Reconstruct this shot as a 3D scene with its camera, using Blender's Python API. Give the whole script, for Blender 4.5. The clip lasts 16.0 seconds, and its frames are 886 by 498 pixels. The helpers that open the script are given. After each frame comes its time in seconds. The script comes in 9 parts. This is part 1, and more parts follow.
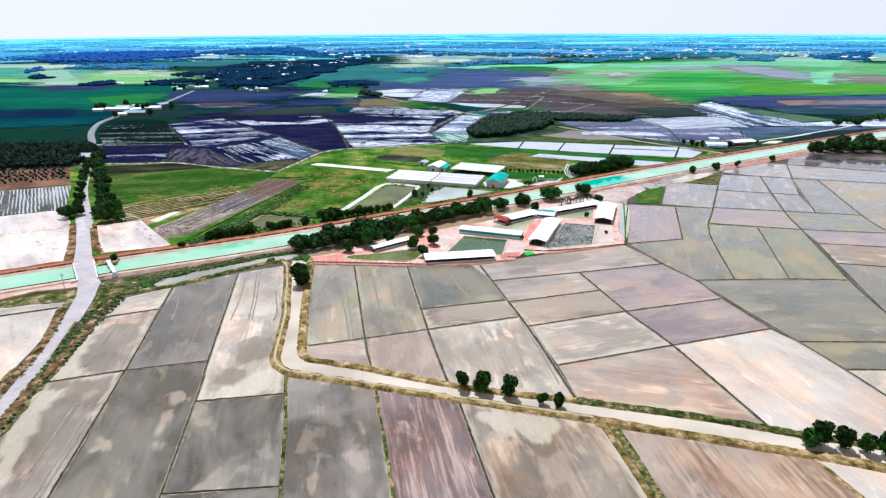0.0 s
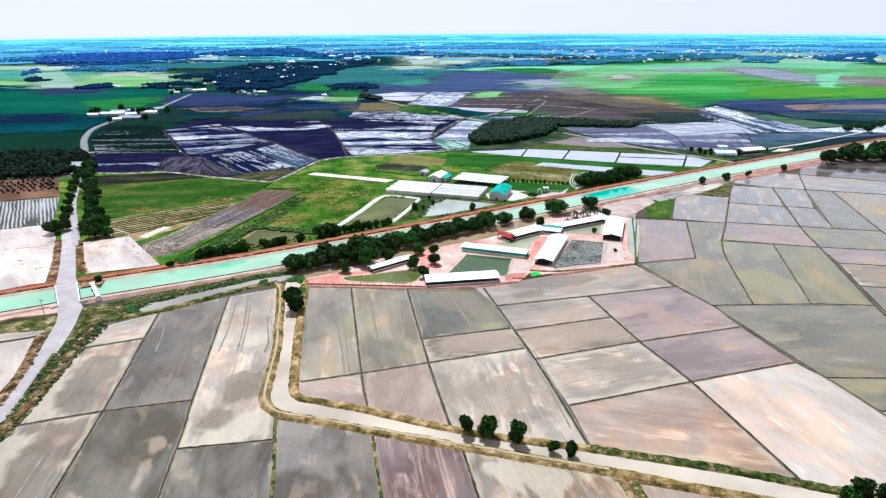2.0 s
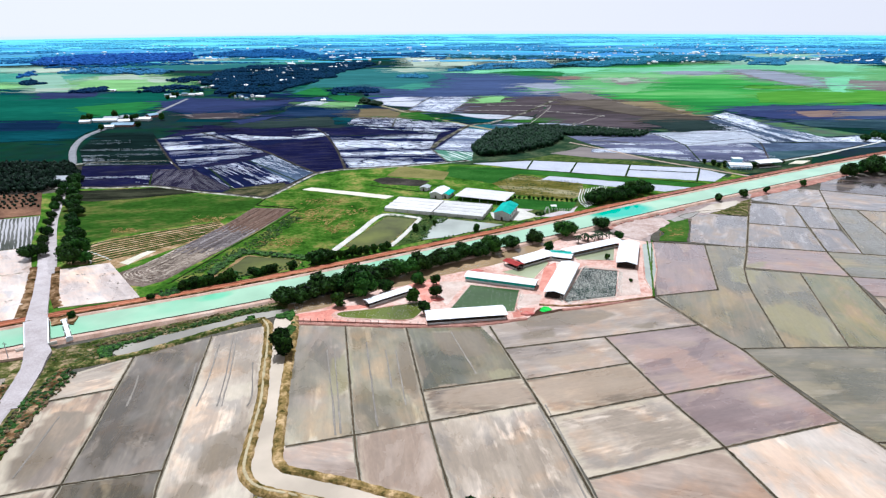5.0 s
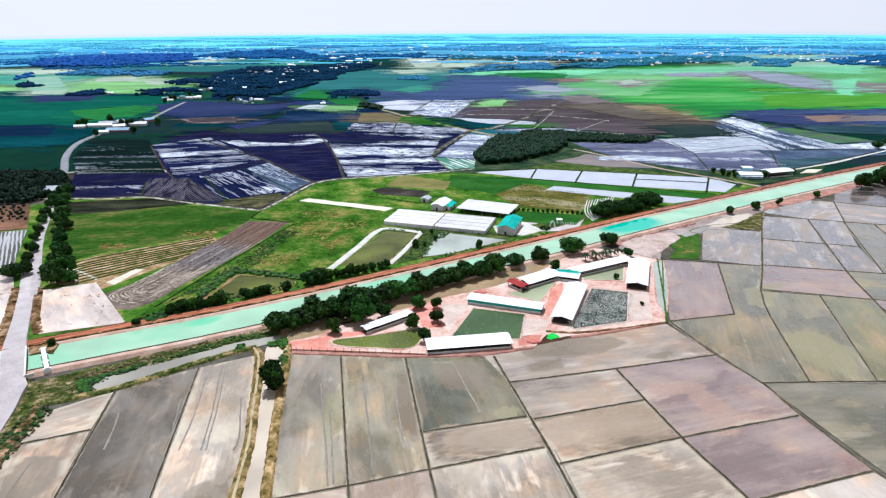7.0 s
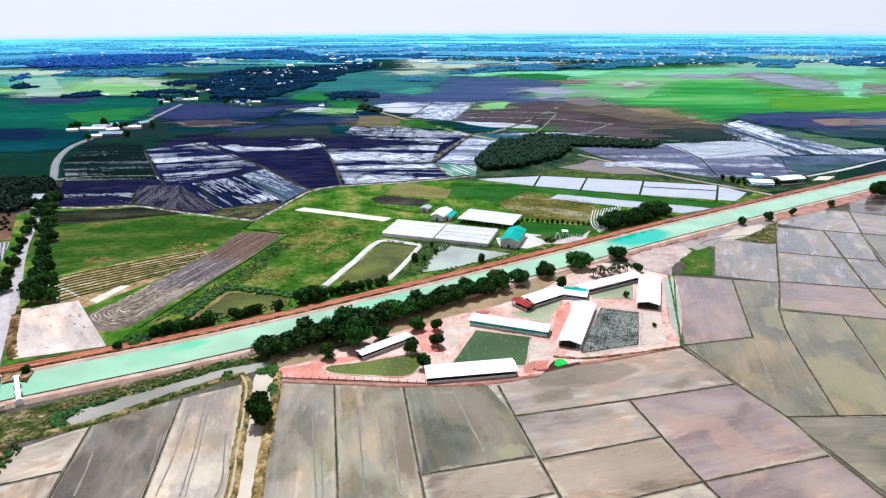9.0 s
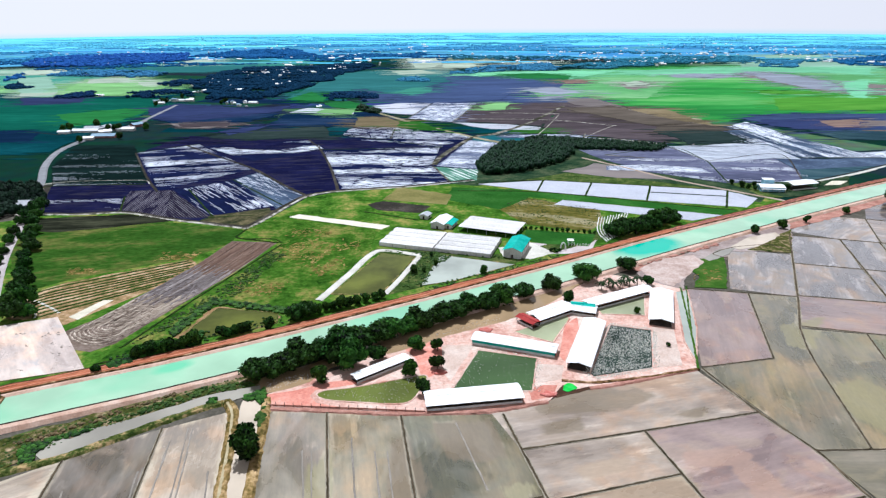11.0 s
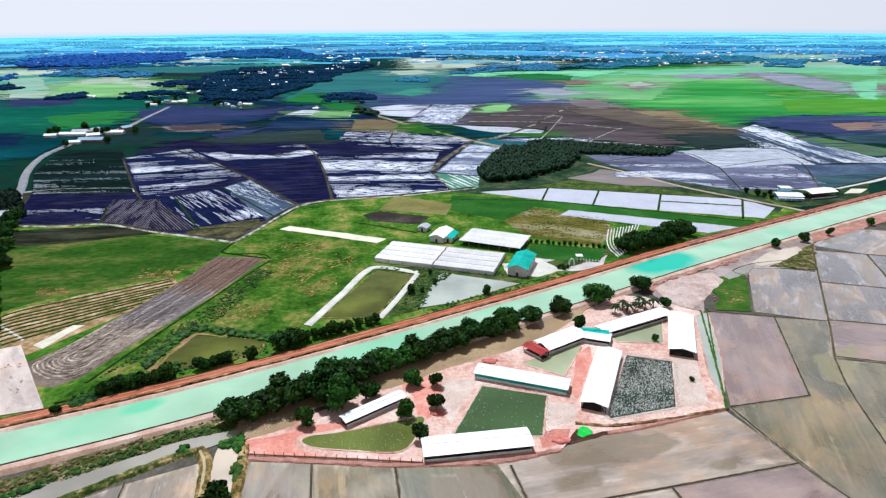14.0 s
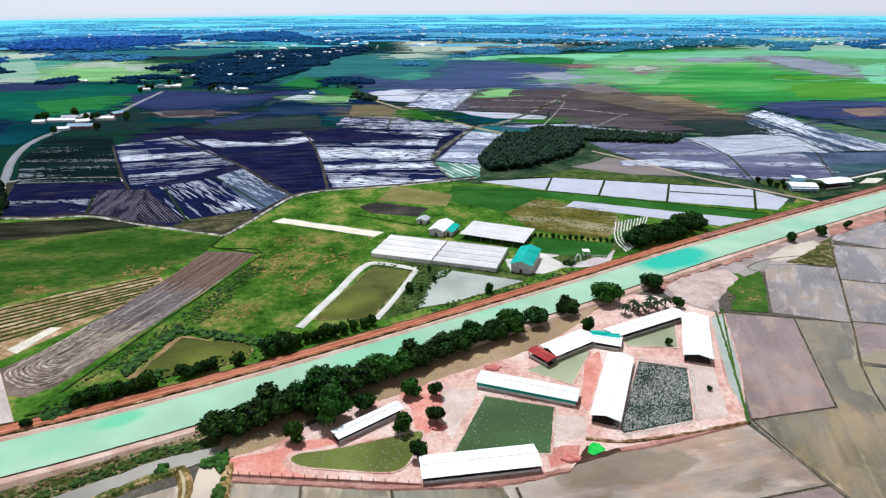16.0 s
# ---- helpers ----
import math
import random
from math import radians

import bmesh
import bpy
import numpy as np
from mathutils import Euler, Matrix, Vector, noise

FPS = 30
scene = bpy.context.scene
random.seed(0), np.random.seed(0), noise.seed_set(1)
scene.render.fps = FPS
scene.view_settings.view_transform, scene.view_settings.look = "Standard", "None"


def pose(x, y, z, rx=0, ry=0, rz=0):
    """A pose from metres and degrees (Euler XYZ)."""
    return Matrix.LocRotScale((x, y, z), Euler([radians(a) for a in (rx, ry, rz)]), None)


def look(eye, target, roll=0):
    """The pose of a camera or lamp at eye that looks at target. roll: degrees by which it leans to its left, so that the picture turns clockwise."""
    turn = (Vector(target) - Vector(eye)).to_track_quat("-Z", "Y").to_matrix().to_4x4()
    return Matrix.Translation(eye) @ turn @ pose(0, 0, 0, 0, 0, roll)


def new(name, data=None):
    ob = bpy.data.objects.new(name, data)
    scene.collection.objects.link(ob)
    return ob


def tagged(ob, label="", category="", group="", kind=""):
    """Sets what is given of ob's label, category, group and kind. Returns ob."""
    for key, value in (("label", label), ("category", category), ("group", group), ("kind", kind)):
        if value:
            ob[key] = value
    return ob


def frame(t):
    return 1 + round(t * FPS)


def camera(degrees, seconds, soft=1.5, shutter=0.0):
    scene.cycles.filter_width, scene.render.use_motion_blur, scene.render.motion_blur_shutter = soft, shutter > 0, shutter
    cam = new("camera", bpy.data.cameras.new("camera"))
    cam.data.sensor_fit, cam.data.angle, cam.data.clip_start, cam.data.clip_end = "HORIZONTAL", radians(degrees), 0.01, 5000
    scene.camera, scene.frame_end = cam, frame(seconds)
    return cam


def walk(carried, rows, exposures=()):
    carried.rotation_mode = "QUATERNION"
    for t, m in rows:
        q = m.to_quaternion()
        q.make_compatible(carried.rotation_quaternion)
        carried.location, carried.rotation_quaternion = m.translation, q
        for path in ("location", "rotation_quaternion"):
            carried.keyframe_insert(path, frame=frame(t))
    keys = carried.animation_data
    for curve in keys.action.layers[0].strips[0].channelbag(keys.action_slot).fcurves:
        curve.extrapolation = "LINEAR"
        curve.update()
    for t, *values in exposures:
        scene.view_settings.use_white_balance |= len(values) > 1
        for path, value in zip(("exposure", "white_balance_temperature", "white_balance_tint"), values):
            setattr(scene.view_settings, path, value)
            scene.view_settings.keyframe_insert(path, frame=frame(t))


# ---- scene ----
# ---- camera ----
cam = camera(72.0, 16.0, 1.3)
# seconds, east, north, height, degrees down, degrees to the left, degrees of lean
ROWS = [
    (0, -0.00, 0.00, 100.01, 20.618, 0.000, 0.294),
    (0.5, -0.10, 3.80, 100.99, 20.623, 0.008, 0.294),
    (1, -0.25, 7.70, 101.97, 20.630, 0.020, 0.296),
    (1.5, -0.30, 11.91, 102.76, 20.638, 0.040, 0.296),
    (2, -0.38, 15.80, 103.74, 20.647, 0.060, 0.296),
    (2.5, -0.48, 19.66, 104.66, 20.656, 0.084, 0.295),
    (3, -0.48, 23.60, 105.62, 20.664, 0.106, 0.296),
    (3.5, -0.63, 27.55, 106.52, 20.674, 0.126, 0.297),
    (4, -0.69, 31.68, 107.30, 20.681, 0.143, 0.296),
    (6.5, -0.61, 51.40, 112.14, 20.784, 0.322, 0.293),
    (7, -0.75, 55.36, 113.06, 20.792, 0.331, 0.289),
    (7.5, -0.66, 59.46, 113.85, 20.799, 0.345, 0.284),
    (8, -0.66, 63.62, 114.53, 20.807, 0.357, 0.278),
    (8.5, -0.67, 67.46, 114.89, 20.814, 0.365, 0.274),
    (9, -0.89, 71.23, 114.87, 20.823, 0.374, 0.271),
    (11.5, -1.26, 90.74, 115.30, 20.936, 0.347, 0.283),
    (12, -1.28, 94.60, 115.34, 20.945, 0.344, 0.282),
    (12.5, -1.29, 98.43, 115.36, 20.959, 0.337, 0.285),
    (13, -1.24, 102.34, 115.36, 20.970, 0.331, 0.285),
    (13.5, -1.33, 106.25, 115.35, 20.975, 0.321, 0.288),
    (14, -1.36, 110.04, 115.37, 20.981, 0.322, 0.286),
    (14.5, -1.31, 113.84, 115.38, 20.986, 0.326, 0.283),
    (15, -1.32, 117.69, 115.68, 21.070, 0.318, 0.285),
    (15.5, -1.44, 121.51, 115.60, 21.469, 0.315, 0.290),
    (16, -1.49, 125.49, 114.65, 22.430, 0.311, 0.284),
]


def flight(x, y, z, down, left, lean):
    a, b = radians(down), radians(left)
    ahead = Vector((-math.sin(b) * math.cos(a), math.cos(b) * math.cos(a), -math.sin(a)))
    eye = Vector((x, y, z))
    return look(eye, eye + ahead * 100, -lean)


walk(cam, [(r[0], flight(*r[1:])) for r in ROWS], [(0.0, 0.0, 5480, 9), (4.0, -0.04, 5520, 9), (9.0, -0.07, 5560, 9), (14.0, -0.16, 5620, 9), (16.0, -0.25, 5660, 9)])

# ---- light ----
SUN_UP, SUN_FROM = 66.0, 22.0  # elevation; bearing to the west of straight ahead
world = bpy.data.worlds.new("sky")
scene.world = world
world.use_nodes = True
wn, wl = world.node_tree.nodes, world.node_tree.links
sky = wn.new("ShaderNodeTexSky")
sky.sky_type, sky.sun_disc = "NISHITA", False
sky.sun_elevation, sky.sun_rotation = radians(SUN_UP), radians(-SUN_FROM)
sky.air_density, sky.dust_density, sky.ozone_density = 1.0, 1.6, 1.0
# hazy tropical sky: the pale band above the horizon goes on down to it
way, split, high, join = (wn.new("ShaderNode" + k) for k in ("TexCoord", "SeparateXYZ", "Math", "CombineXYZ"))
high.operation = "MAXIMUM"
high.inputs[1].default_value = 0.07
wl.new(way.outputs["Generated"], split.inputs[0])
wl.new(split.outputs[2], high.inputs[0])
for k in (0, 1):
    wl.new(split.outputs[k], join.inputs[k])
wl.new(high.outputs[0], join.inputs[2])
wl.new(join.outputs[0], sky.inputs["Vector"])
wn["Background"].inputs["Strength"].default_value = 0.097
veil = wn.new("ShaderNodeHueSaturation")
veil.inputs["Saturation"].default_value = 0.03
# haze makes the sky brightest low down
glow = wn.new("ShaderNodeMapRange")
glow.interpolation_type = "SMOOTHSTEP"
for k, v in zip(("From Min", "From Max", "To Min", "To Max"), (0.08, 0.75, 1.72, 0.52)):
    glow.inputs[k].default_value = v
wl.new(split.outputs[2], glow.inputs["Value"])
wl.new(glow.outputs[0], veil.inputs["Value"])
even = wn.new("ShaderNodeMix")
even.data_type = "RGBA"
even.inputs[0].default_value, even.inputs[7].default_value = 0.5, (6.0, 6.0, 6.0, 1)
wl.new(sky.outputs[0], even.inputs[6])
wl.new(even.outputs[2], veil.inputs["Color"])
# dust gives the white sky a slightly warm cast
dust = wn.new("ShaderNodeMix")
dust.data_type, dust.blend_type = "RGBA", "MULTIPLY"
dust.inputs[0].default_value, dust.inputs[7].default_value = 1.0, (1.0, 0.945, 0.935, 1)
wl.new(veil.outputs[0], dust.inputs[6])
# thick blue-green haze lies along the horizon
low = wn.new("ShaderNodeMapRange")
low.interpolation_type = "SMOOTHSTEP"
for k, v in zip(("From Min", "From Max", "To Min", "To Max"), (-0.032, -0.016, 1.0, 0.0)):
    low.inputs[k].default_value = v
wl.new(split.outputs[2], low.inputs["Value"])
haze = wn.new("ShaderNodeMix")
haze.data_type, haze.blend_type = "RGBA", "MULTIPLY"
haze.inputs[7].default_value = (0.5, 0.92, 1.0, 1)
wl.new(low.outputs[0], haze.inputs[0])
wl.new(dust.outputs[2], haze.inputs[6])
wl.new(haze.outputs[2], wn["Background"].inputs["Color"])
sun = new("sun", bpy.data.lights.new("sun", "SUN"))
sun.data.energy, sun.data.angle, sun.data.color = 5.0, radians(0.6), (1.0, 0.975, 0.95)
su, sf = radians(SUN_UP), radians(SUN_FROM)
sun.matrix_world = look((-math.sin(sf) * math.cos(su) * 50, math.cos(sf) * math.cos(su) * 50, math.sin(su) * 50), (0, 0, 0))


# ---- materials ----
def nodes_of(name):
    m = bpy.data.materials.new(name)
    m.use_nodes = True
    return m, m.node_tree.nodes, m.node_tree.links, m.node_tree.nodes["Principled BSDF"]


def ramp(nodes, stops):
    r = nodes.new("ShaderNodeValToRGB")
    e = r.color_ramp.elements
    while len(e) < len(stops):
        e.new(0.5)
    for k, (p, c) in enumerate(stops):
        e[k].position, e[k].color = p, (*c, 1)
    return r


def math_node(nodes, links, op, a, b, clamp=False):
    n = nodes.new("ShaderNodeMath")
    n.operation, n.use_clamp = op, clamp
    for k, v in enumerate((a, b)):
        if isinstance(v, (int, float)):
            n.inputs[k].default_value = v
        else:
            links.new(v, n.inputs[k])
    return n.outputs[0]


def mix_rgb(nodes, links, kind, fac, a, b):
    n = nodes.new("ShaderNodeMix")
    n.data_type, n.blend_type = "RGBA", kind
    for socket, v in ((n.inputs[0], fac), (n.inputs[6], a), (n.inputs[7], b)):
        if isinstance(v, (int, float)):
            socket.default_value = v
        elif isinstance(v, tuple):
            socket.default_value = (*v, 1)
        else:
            links.new(v, socket)
    return n.outputs[2]


def surface(name, dark, mid, light, big=25.0, small=1.5, rough=0.95, spec=0.0, stripe=None, vary=0.12, bump=0.25,
            wet=0.0, stretch=(1.0, 1.0, 0.0), grain=0.6, bright=(0.3, 0.7)):
    """Ground, soil, crops, plaster: colour clouds at two sizes, in metres. stripe: (degrees, pitch, colour, share, raggedness).
    wet: share of glossy puddled ground. stretch: clouds drawn out along a direction (x scale, y scale, degrees)."""
    m, n, l, p = nodes_of(name)
    geo = n.new("ShaderNodeNewGeometry")
    info = n.new("ShaderNodeObjectInfo")
    shift = n.new("ShaderNodeVectorMath")
    shift.operation = "MULTIPLY_ADD"
    comb = n.new("ShaderNodeCombineXYZ")
    l.new(info.outputs["Random"], comb.inputs[0])
    l.new(comb.outputs[0], shift.inputs[0])
    shift.inputs[1].default_value = (300, 0, 0)
    turn = n.new("ShaderNodeMapping")
    turn.inputs["Rotation"].default_value[2] = radians(-stretch[2])
    drawn = n.new("ShaderNodeVectorMath")
    drawn.operation = "MULTIPLY"
    drawn.inputs[1].default_value = (stretch[0], stretch[1], 1)
    l.new(geo.outputs["Position"], turn.inputs[0])
    l.new(turn.outputs[0], drawn.inputs[0])
    l.new(drawn.outputs[0], shift.inputs[2])

    def cloud(size, detail, source=shift.outputs[0]):
        t = n.new("ShaderNodeTexNoise")
        t.inputs["Scale"].default_value, t.inputs["Detail"].default_value = 1.0 / size, detail
        t.inputs["Roughness"].default_value = 0.62
        l.new(source, t.inputs["Vector"])
        return t.outputs["Fac"]

    c1, c2 = cloud(big, 5), cloud(small, 4)
    fac = math_node(n, l, "ADD", math_node(n, l, "MULTIPLY", c1, 0.7), math_node(n, l, "MULTIPLY", c2, 0.3))
    r = ramp(n, ((bright[0], dark), (0.5, mid), (bright[1], light)))
    l.new(fac, r.inputs[0])
    colour = r.outputs[0]
    if stripe:
        deg, pitch, tint, share, ragged = stripe
        rot = n.new("ShaderNodeMapping")
        rot.inputs["Rotation"].default_value[2] = radians(-deg)
        l.new(geo.outputs["Position"], rot.inputs[0])
        w = n.new("ShaderNodeTexWave")
        w.wave_type, w.bands_direction, w.wave_profile = "BANDS", "Y", "SIN"
        w.inputs["Scale"].default_value = 0.314 / pitch
        w.inputs["Distortion"].default_value, w.inputs["Detail"].default_value = ragged, 3
        w.inputs["Detail Scale"].default_value = 0.6
        l.new(rot.outputs[0], w.inputs["Vector"])
        rag = n.new("ShaderNodeMapping")
        rag.inputs["Scale"].default_value = (0.03, 0.25, 1)
        l.new(rot.outputs[0], rag.inputs[0])
        gap = cloud(1.0, 4, rag.outputs[0])
        level = math_node(n, l, "ADD", w.outputs["Fac"], math_node(n, l, "MULTIPLY", math_node(n, l, "SUBTRACT", gap, 0.5), 3.0 + 0.5 * ragged))
        on = math_node(n, l, "MULTIPLY", math_node(n, l, "SUBTRACT", level, 1.0 - share), 5.0, True)
        colour = mix_rgb(n, l, "MIX", on, colour, tint)
    tint = math_node(n, l, "ADD", math_node(n, l, "MULTIPLY", info.outputs["Random"], 2 * vary), 1 - 0.5 * grain - vary)
    tint = math_node(n, l, "ADD", tint, math_node(n, l, "MULTIPLY", cloud(small * 0.55, 3), grain))
    hsv = n.new("ShaderNodeHueSaturation")
    l.new(colour, hsv.inputs["Color"])
    l.new(tint, hsv.inputs["Value"])
    l.new(hsv.outputs[0], p.inputs["Base Color"])
    p.inputs["Specular IOR Level"].default_value = spec
    if wet:
        pool = cloud(big * 0.8, 4)
        q = ramp(n, ((0.5 - wet * 0.25, (0.12,) * 3), (0.62, (rough,) * 3)))
        l.new(pool, q.inputs[0])
        l.new(q.outputs[0], p.inputs["Roughness"])
    else:
        p.inputs["Roughness"].default_value = rough
    if bump:
        bn = n.new("ShaderNodeBump")
        bn.inputs["Strength"].default_value, bn.inputs["Distance"].default_value = bump, 0.3
        l.new(c2, bn.inputs["Height"])
        l.new(bn.outputs[0], p.inputs["Normal"])
    return m


def water(name, colour, ripple=0.05, rough=0.05, drift=0.18, deep=None, ior=1.4, spots=()):
    """Silty water: a mirror over a cloudy body. deep: the colour of clearer patches."""
    m, n, l, p = nodes_of(name)
    geo, t, t2 = n.new("ShaderNodeNewGeometry"), n.new("ShaderNodeTexNoise"), n.new("ShaderNodeTexNoise")
    for tex, s in ((t, 0.045), (t2, 1.2)):
        tex.inputs["Scale"].default_value, tex.inputs["Detail"].default_value = s, 5
        l.new(geo.outputs["Position"], tex.inputs["Vector"])
    r = ramp(n, ((0.35, tuple(c * (1 - drift) for c in colour)), (0.65, tuple(min(1, c * (1 + drift)) for c in colour))))
    l.new(t.outputs["Fac"], r.inputs[0])
    body = r.outputs[0]
    if deep:
        wide = n.new("ShaderNodeTexNoise")
        wide.inputs["Scale"].default_value, wide.inputs["Detail"].default_value = 0.022, 3
        l.new(geo.outputs["Position"], wide.inputs["Vector"])
        edge = ramp(n, ((0.5, (0, 0, 0)), (0.6, (1, 1, 1))))
        l.new(wide.outputs["Fac"], edge.inputs[0])
        body = mix_rgb(n, l, "MIX", math_node(n, l, "MULTIPLY", edge.outputs[0], 0.45), body, deep)
    # pools of clear water: place, half length, half width, bearing, colour
    for x, y, long, wide_by, deg, tint in spots:
        near = n.new("ShaderNodeMapping")
        near.vector_type = "TEXTURE"
        near.inputs["Location"].default_value, near.inputs["Scale"].default_value = (x, y, 0.5), (long, wide_by, 10)
        near.inputs["Rotation"].default_value[2] = radians(deg)
        l.new(geo.outputs["Position"], near.inputs[0])
        far_off = n.new("ShaderNodeVectorMath")
        far_off.operation = "LENGTH"
        l.new(near.outputs[0], far_off.inputs[0])
        pool = ramp(n, ((0.55, (1, 1, 1)), (0.95, (0, 0, 0))))
        l.new(math_node(n, l, "ADD", far_off.outputs["Value"], math_node(n, l, "MULTIPLY", math_node(n, l, "SUBTRACT", t.outputs["Fac"], 0.5), 0.9)), pool.inputs[0])
        body = mix_rgb(n, l, "MIX", pool.outputs[0], body, tint)
    l.new(body, p.inputs["Base Color"])
    p.inputs["Roughness"].default_value, p.inputs["IOR"].default_value = rough, ior
    b = n.new("ShaderNodeBump")
    b.inputs["Strength"].default_value, b.inputs["Distance"].default_value = ripple, 0.2
    l.new(t2.outputs["Fac"], b.inputs["Height"])
    l.new(b.outputs[0], p.inputs["Normal"])
    return m


def leaves(name, dark, light, rough=0.6, spec=0.08, size=2.0):
    m, n, l, p = nodes_of(name)
    geo = n.new("ShaderNodeNewGeometry")
    info = n.new("ShaderNodeObjectInfo")
    t = n.new("ShaderNodeTexNoise")
    t.inputs["Scale"].default_value = 1.0 / size
    l.new(geo.outputs["Position"], t.inputs["Vector"])
    f = math_node(n, l, "ADD", math_node(n, l, "MULTIPLY", geo.outputs["Random Per Island"], 0.6), math_node(n, l, "MULTIPLY", t.outputs["Fac"], 0.4))
    r = ramp(n, ((0.2, dark), (0.85, light)))
    l.new(f, r.inputs[0])
    hsv = n.new("ShaderNodeHueSaturation")
    l.new(math_node(n, l, "ADD", math_node(n, l, "MULTIPLY", info.outputs["Random"], 0.35), 0.82), hsv.inputs["Value"])
    l.new(math_node(n, l, "ADD", math_node(n, l, "MULTIPLY", info.outputs["Random"], 0.03), 0.485), hsv.inputs["Hue"])
    l.new(r.outputs[0], hsv.inputs["Color"])
    l.new(hsv.outputs[0], p.inputs["Base Color"])
    p.inputs["Roughness"].default_value = rough
    p.inputs["Specular IOR Level"].default_value = spec
    return m


def mud(name, dark, mid, light, patch=0.5, streak=0.5, stain=(0.27, 0.2, 0.14), share=0.5, sharp=1.0, tracks=0.2, rough=0.4, weedy=0.1, wet=0.35, gloss=1.0):
    """Puddled or drained rice mud: clouds, ploughing streaks and wheel tracks that follow the plot's long side."""
    m, n, l, p = nodes_of(name)
    tex, info = n.new("ShaderNodeTexCoord"), n.new("ShaderNodeObjectInfo")
    comb, add = n.new("ShaderNodeCombineXYZ"), n.new("ShaderNodeVectorMath")
    l.new(math_node(n, l, "MULTIPLY", info.outputs["Random"], 500.0), comb.inputs[2])
    add.operation = "ADD"
    l.new(tex.outputs["Object"], add.inputs[0])
    l.new(comb.outputs[0], add.inputs[1])

    def cloud(sx, sy, detail, warp=0.0):
        mp = n.new("ShaderNodeMapping")
        mp.inputs["Scale"].default_value = (1 / sx, 1 / sy, 1)
        l.new(add.outputs[0], mp.inputs[0])
        t = n.new("ShaderNodeTexNoise")
        t.inputs["Scale"].default_value, t.inputs["Detail"].default_value, t.inputs["Roughness"].default_value = 1.0, detail, 0.58
        t.inputs["Distortion"].default_value = warp
        l.new(mp.outputs[0], t.inputs["Vector"])
        return t.outputs["Fac"]

    base, fine, blot, grain, hue = cloud(30, 17, 6, 0.35), cloud(16, 1.0, 4), cloud(15, 6, 8, 0.5), cloud(2.2, 0.9, 4), cloud(19, 11, 9, 0.5)
    sweep = cloud(26, 3.4, 5, 0.25)
    f = math_node(n, l, "ADD", math_node(n, l, "MULTIPLY", base, 0.74 - 0.2 * streak), math_node(n, l, "MULTIPLY", fine, 0.2 * streak))
    f = math_node(n, l, "ADD", f, math_node(n, l, "MULTIPLY", sweep, 0.26))
    r = ramp(n, ((0.5 - 0.095 / sharp, dark), (0.5, mid), (0.5 + 0.11 / sharp, light)))
    l.new(f, r.inputs[0])
    warm = ramp(n, ((0.59 - 0.14 * share, (0, 0, 0)), (0.66 - 0.14 * share, (1, 1, 1))))
    l.new(hue, warm.inputs[0])
    toned = mix_rgb(n, l, "MIX", math_node(n, l, "MULTIPLY", warm.outputs[0], 0.62), r.outputs[0], stain)
    # pale blotches in the colour stand in for cloud reflections on wet mud
    spot = ramp(n, ((0.63 - 0.14 * patch, (0, 0, 0)), (0.73 - 0.12 * patch, (1, 1, 1))))
    l.new(math_node(n, l, "ADD", math_node(n, l, "MULTIPLY", blot, 0.8), math_node(n, l, "MULTIPLY", fine, 0.2)), spot.inputs[0])
    pale = tuple(min(0.75, c * 1.3 + 0.05) for c in light)
    colour = mix_rgb(n, l, "MIX", math_node(n, l, "MULTIPLY", spot.outputs[0], 0.8), toned, pale)
    w = n.new("ShaderNodeTexWave")
    w.wave_type, w.bands_direction = "BANDS", "Y"
    w.inputs["Scale"].default_value, w.inputs["Distortion"].default_value, w.inputs["Detail"].default_value = 0.034, 1.2, 1
    w.inputs["Detail Scale"].default_value = 0.25
    l.new(add.outputs[0], w.inputs["Vector"])
    line = ramp(n, ((0.965, (0, 0, 0)), (0.995, (1, 1, 1))))
    l.new(w.outputs["Fac"], line.inputs[0])
    keep = math_node(n, l, "MULTIPLY", math_node(n, l, "SUBTRACT", cloud(40, 7, 2), 0.46), 6.0, True)
    colour = mix_rgb(n, l, "MIX", math_node(n, l, "MULTIPLY", math_node(n, l, "MULTIPLY", line.outputs[0], keep), tracks), colour, pale)
    weed = ramp(n, ((0.42, (0, 0, 0)), (0.6, (1, 1, 1))))
    l.new(math_node(n, l, "ADD", math_node(n, l, "MULTIPLY", cloud(46, 26, 5, 0.4), 0.8), math_node(n, l, "MULTIPLY", info.outputs["Random"], 0.2)), weed.inputs[0])
    colour = mix_rgb(n, l, "MULTIPLY", math_node(n, l, "MULTIPLY", weed.outputs[0], weedy), colour, (0.99, 1.04, 0.7))
    dry = ramp(n, ((0.52, (0, 0, 0)), (0.62, (1, 1, 1))))
    l.new(math_node(n, l, "ADD", math_node(n, l, "MULTIPLY", cloud(11, 9, 8, 0.3), 0.55), math_node(n, l, "MULTIPLY", cloud(60, 50, 2), 0.5)), dry.inputs[0])
    colour = mix_rgb(n, l, "MULTIPLY", math_node(n, l, "MULTIPLY", dry.outputs[0], 0.8), colour, (1.24, 1.04, 0.87))
    mark = n.new("ShaderNodeAttribute")
    mark.attribute_name = "stain"
    rough_edge = math_node(n, l, "ADD", math_node(n, l, "MULTIPLY", math_node(n, l, "SUBTRACT", sweep, 0.5), 1.5), math_node(n, l, "MULTIPLY", math_node(n, l, "SUBTRACT", blot, 0.5), 1.3))
    much = ramp(n, ((0.36, (0, 0, 0)), (0.62, (1, 1, 1))))
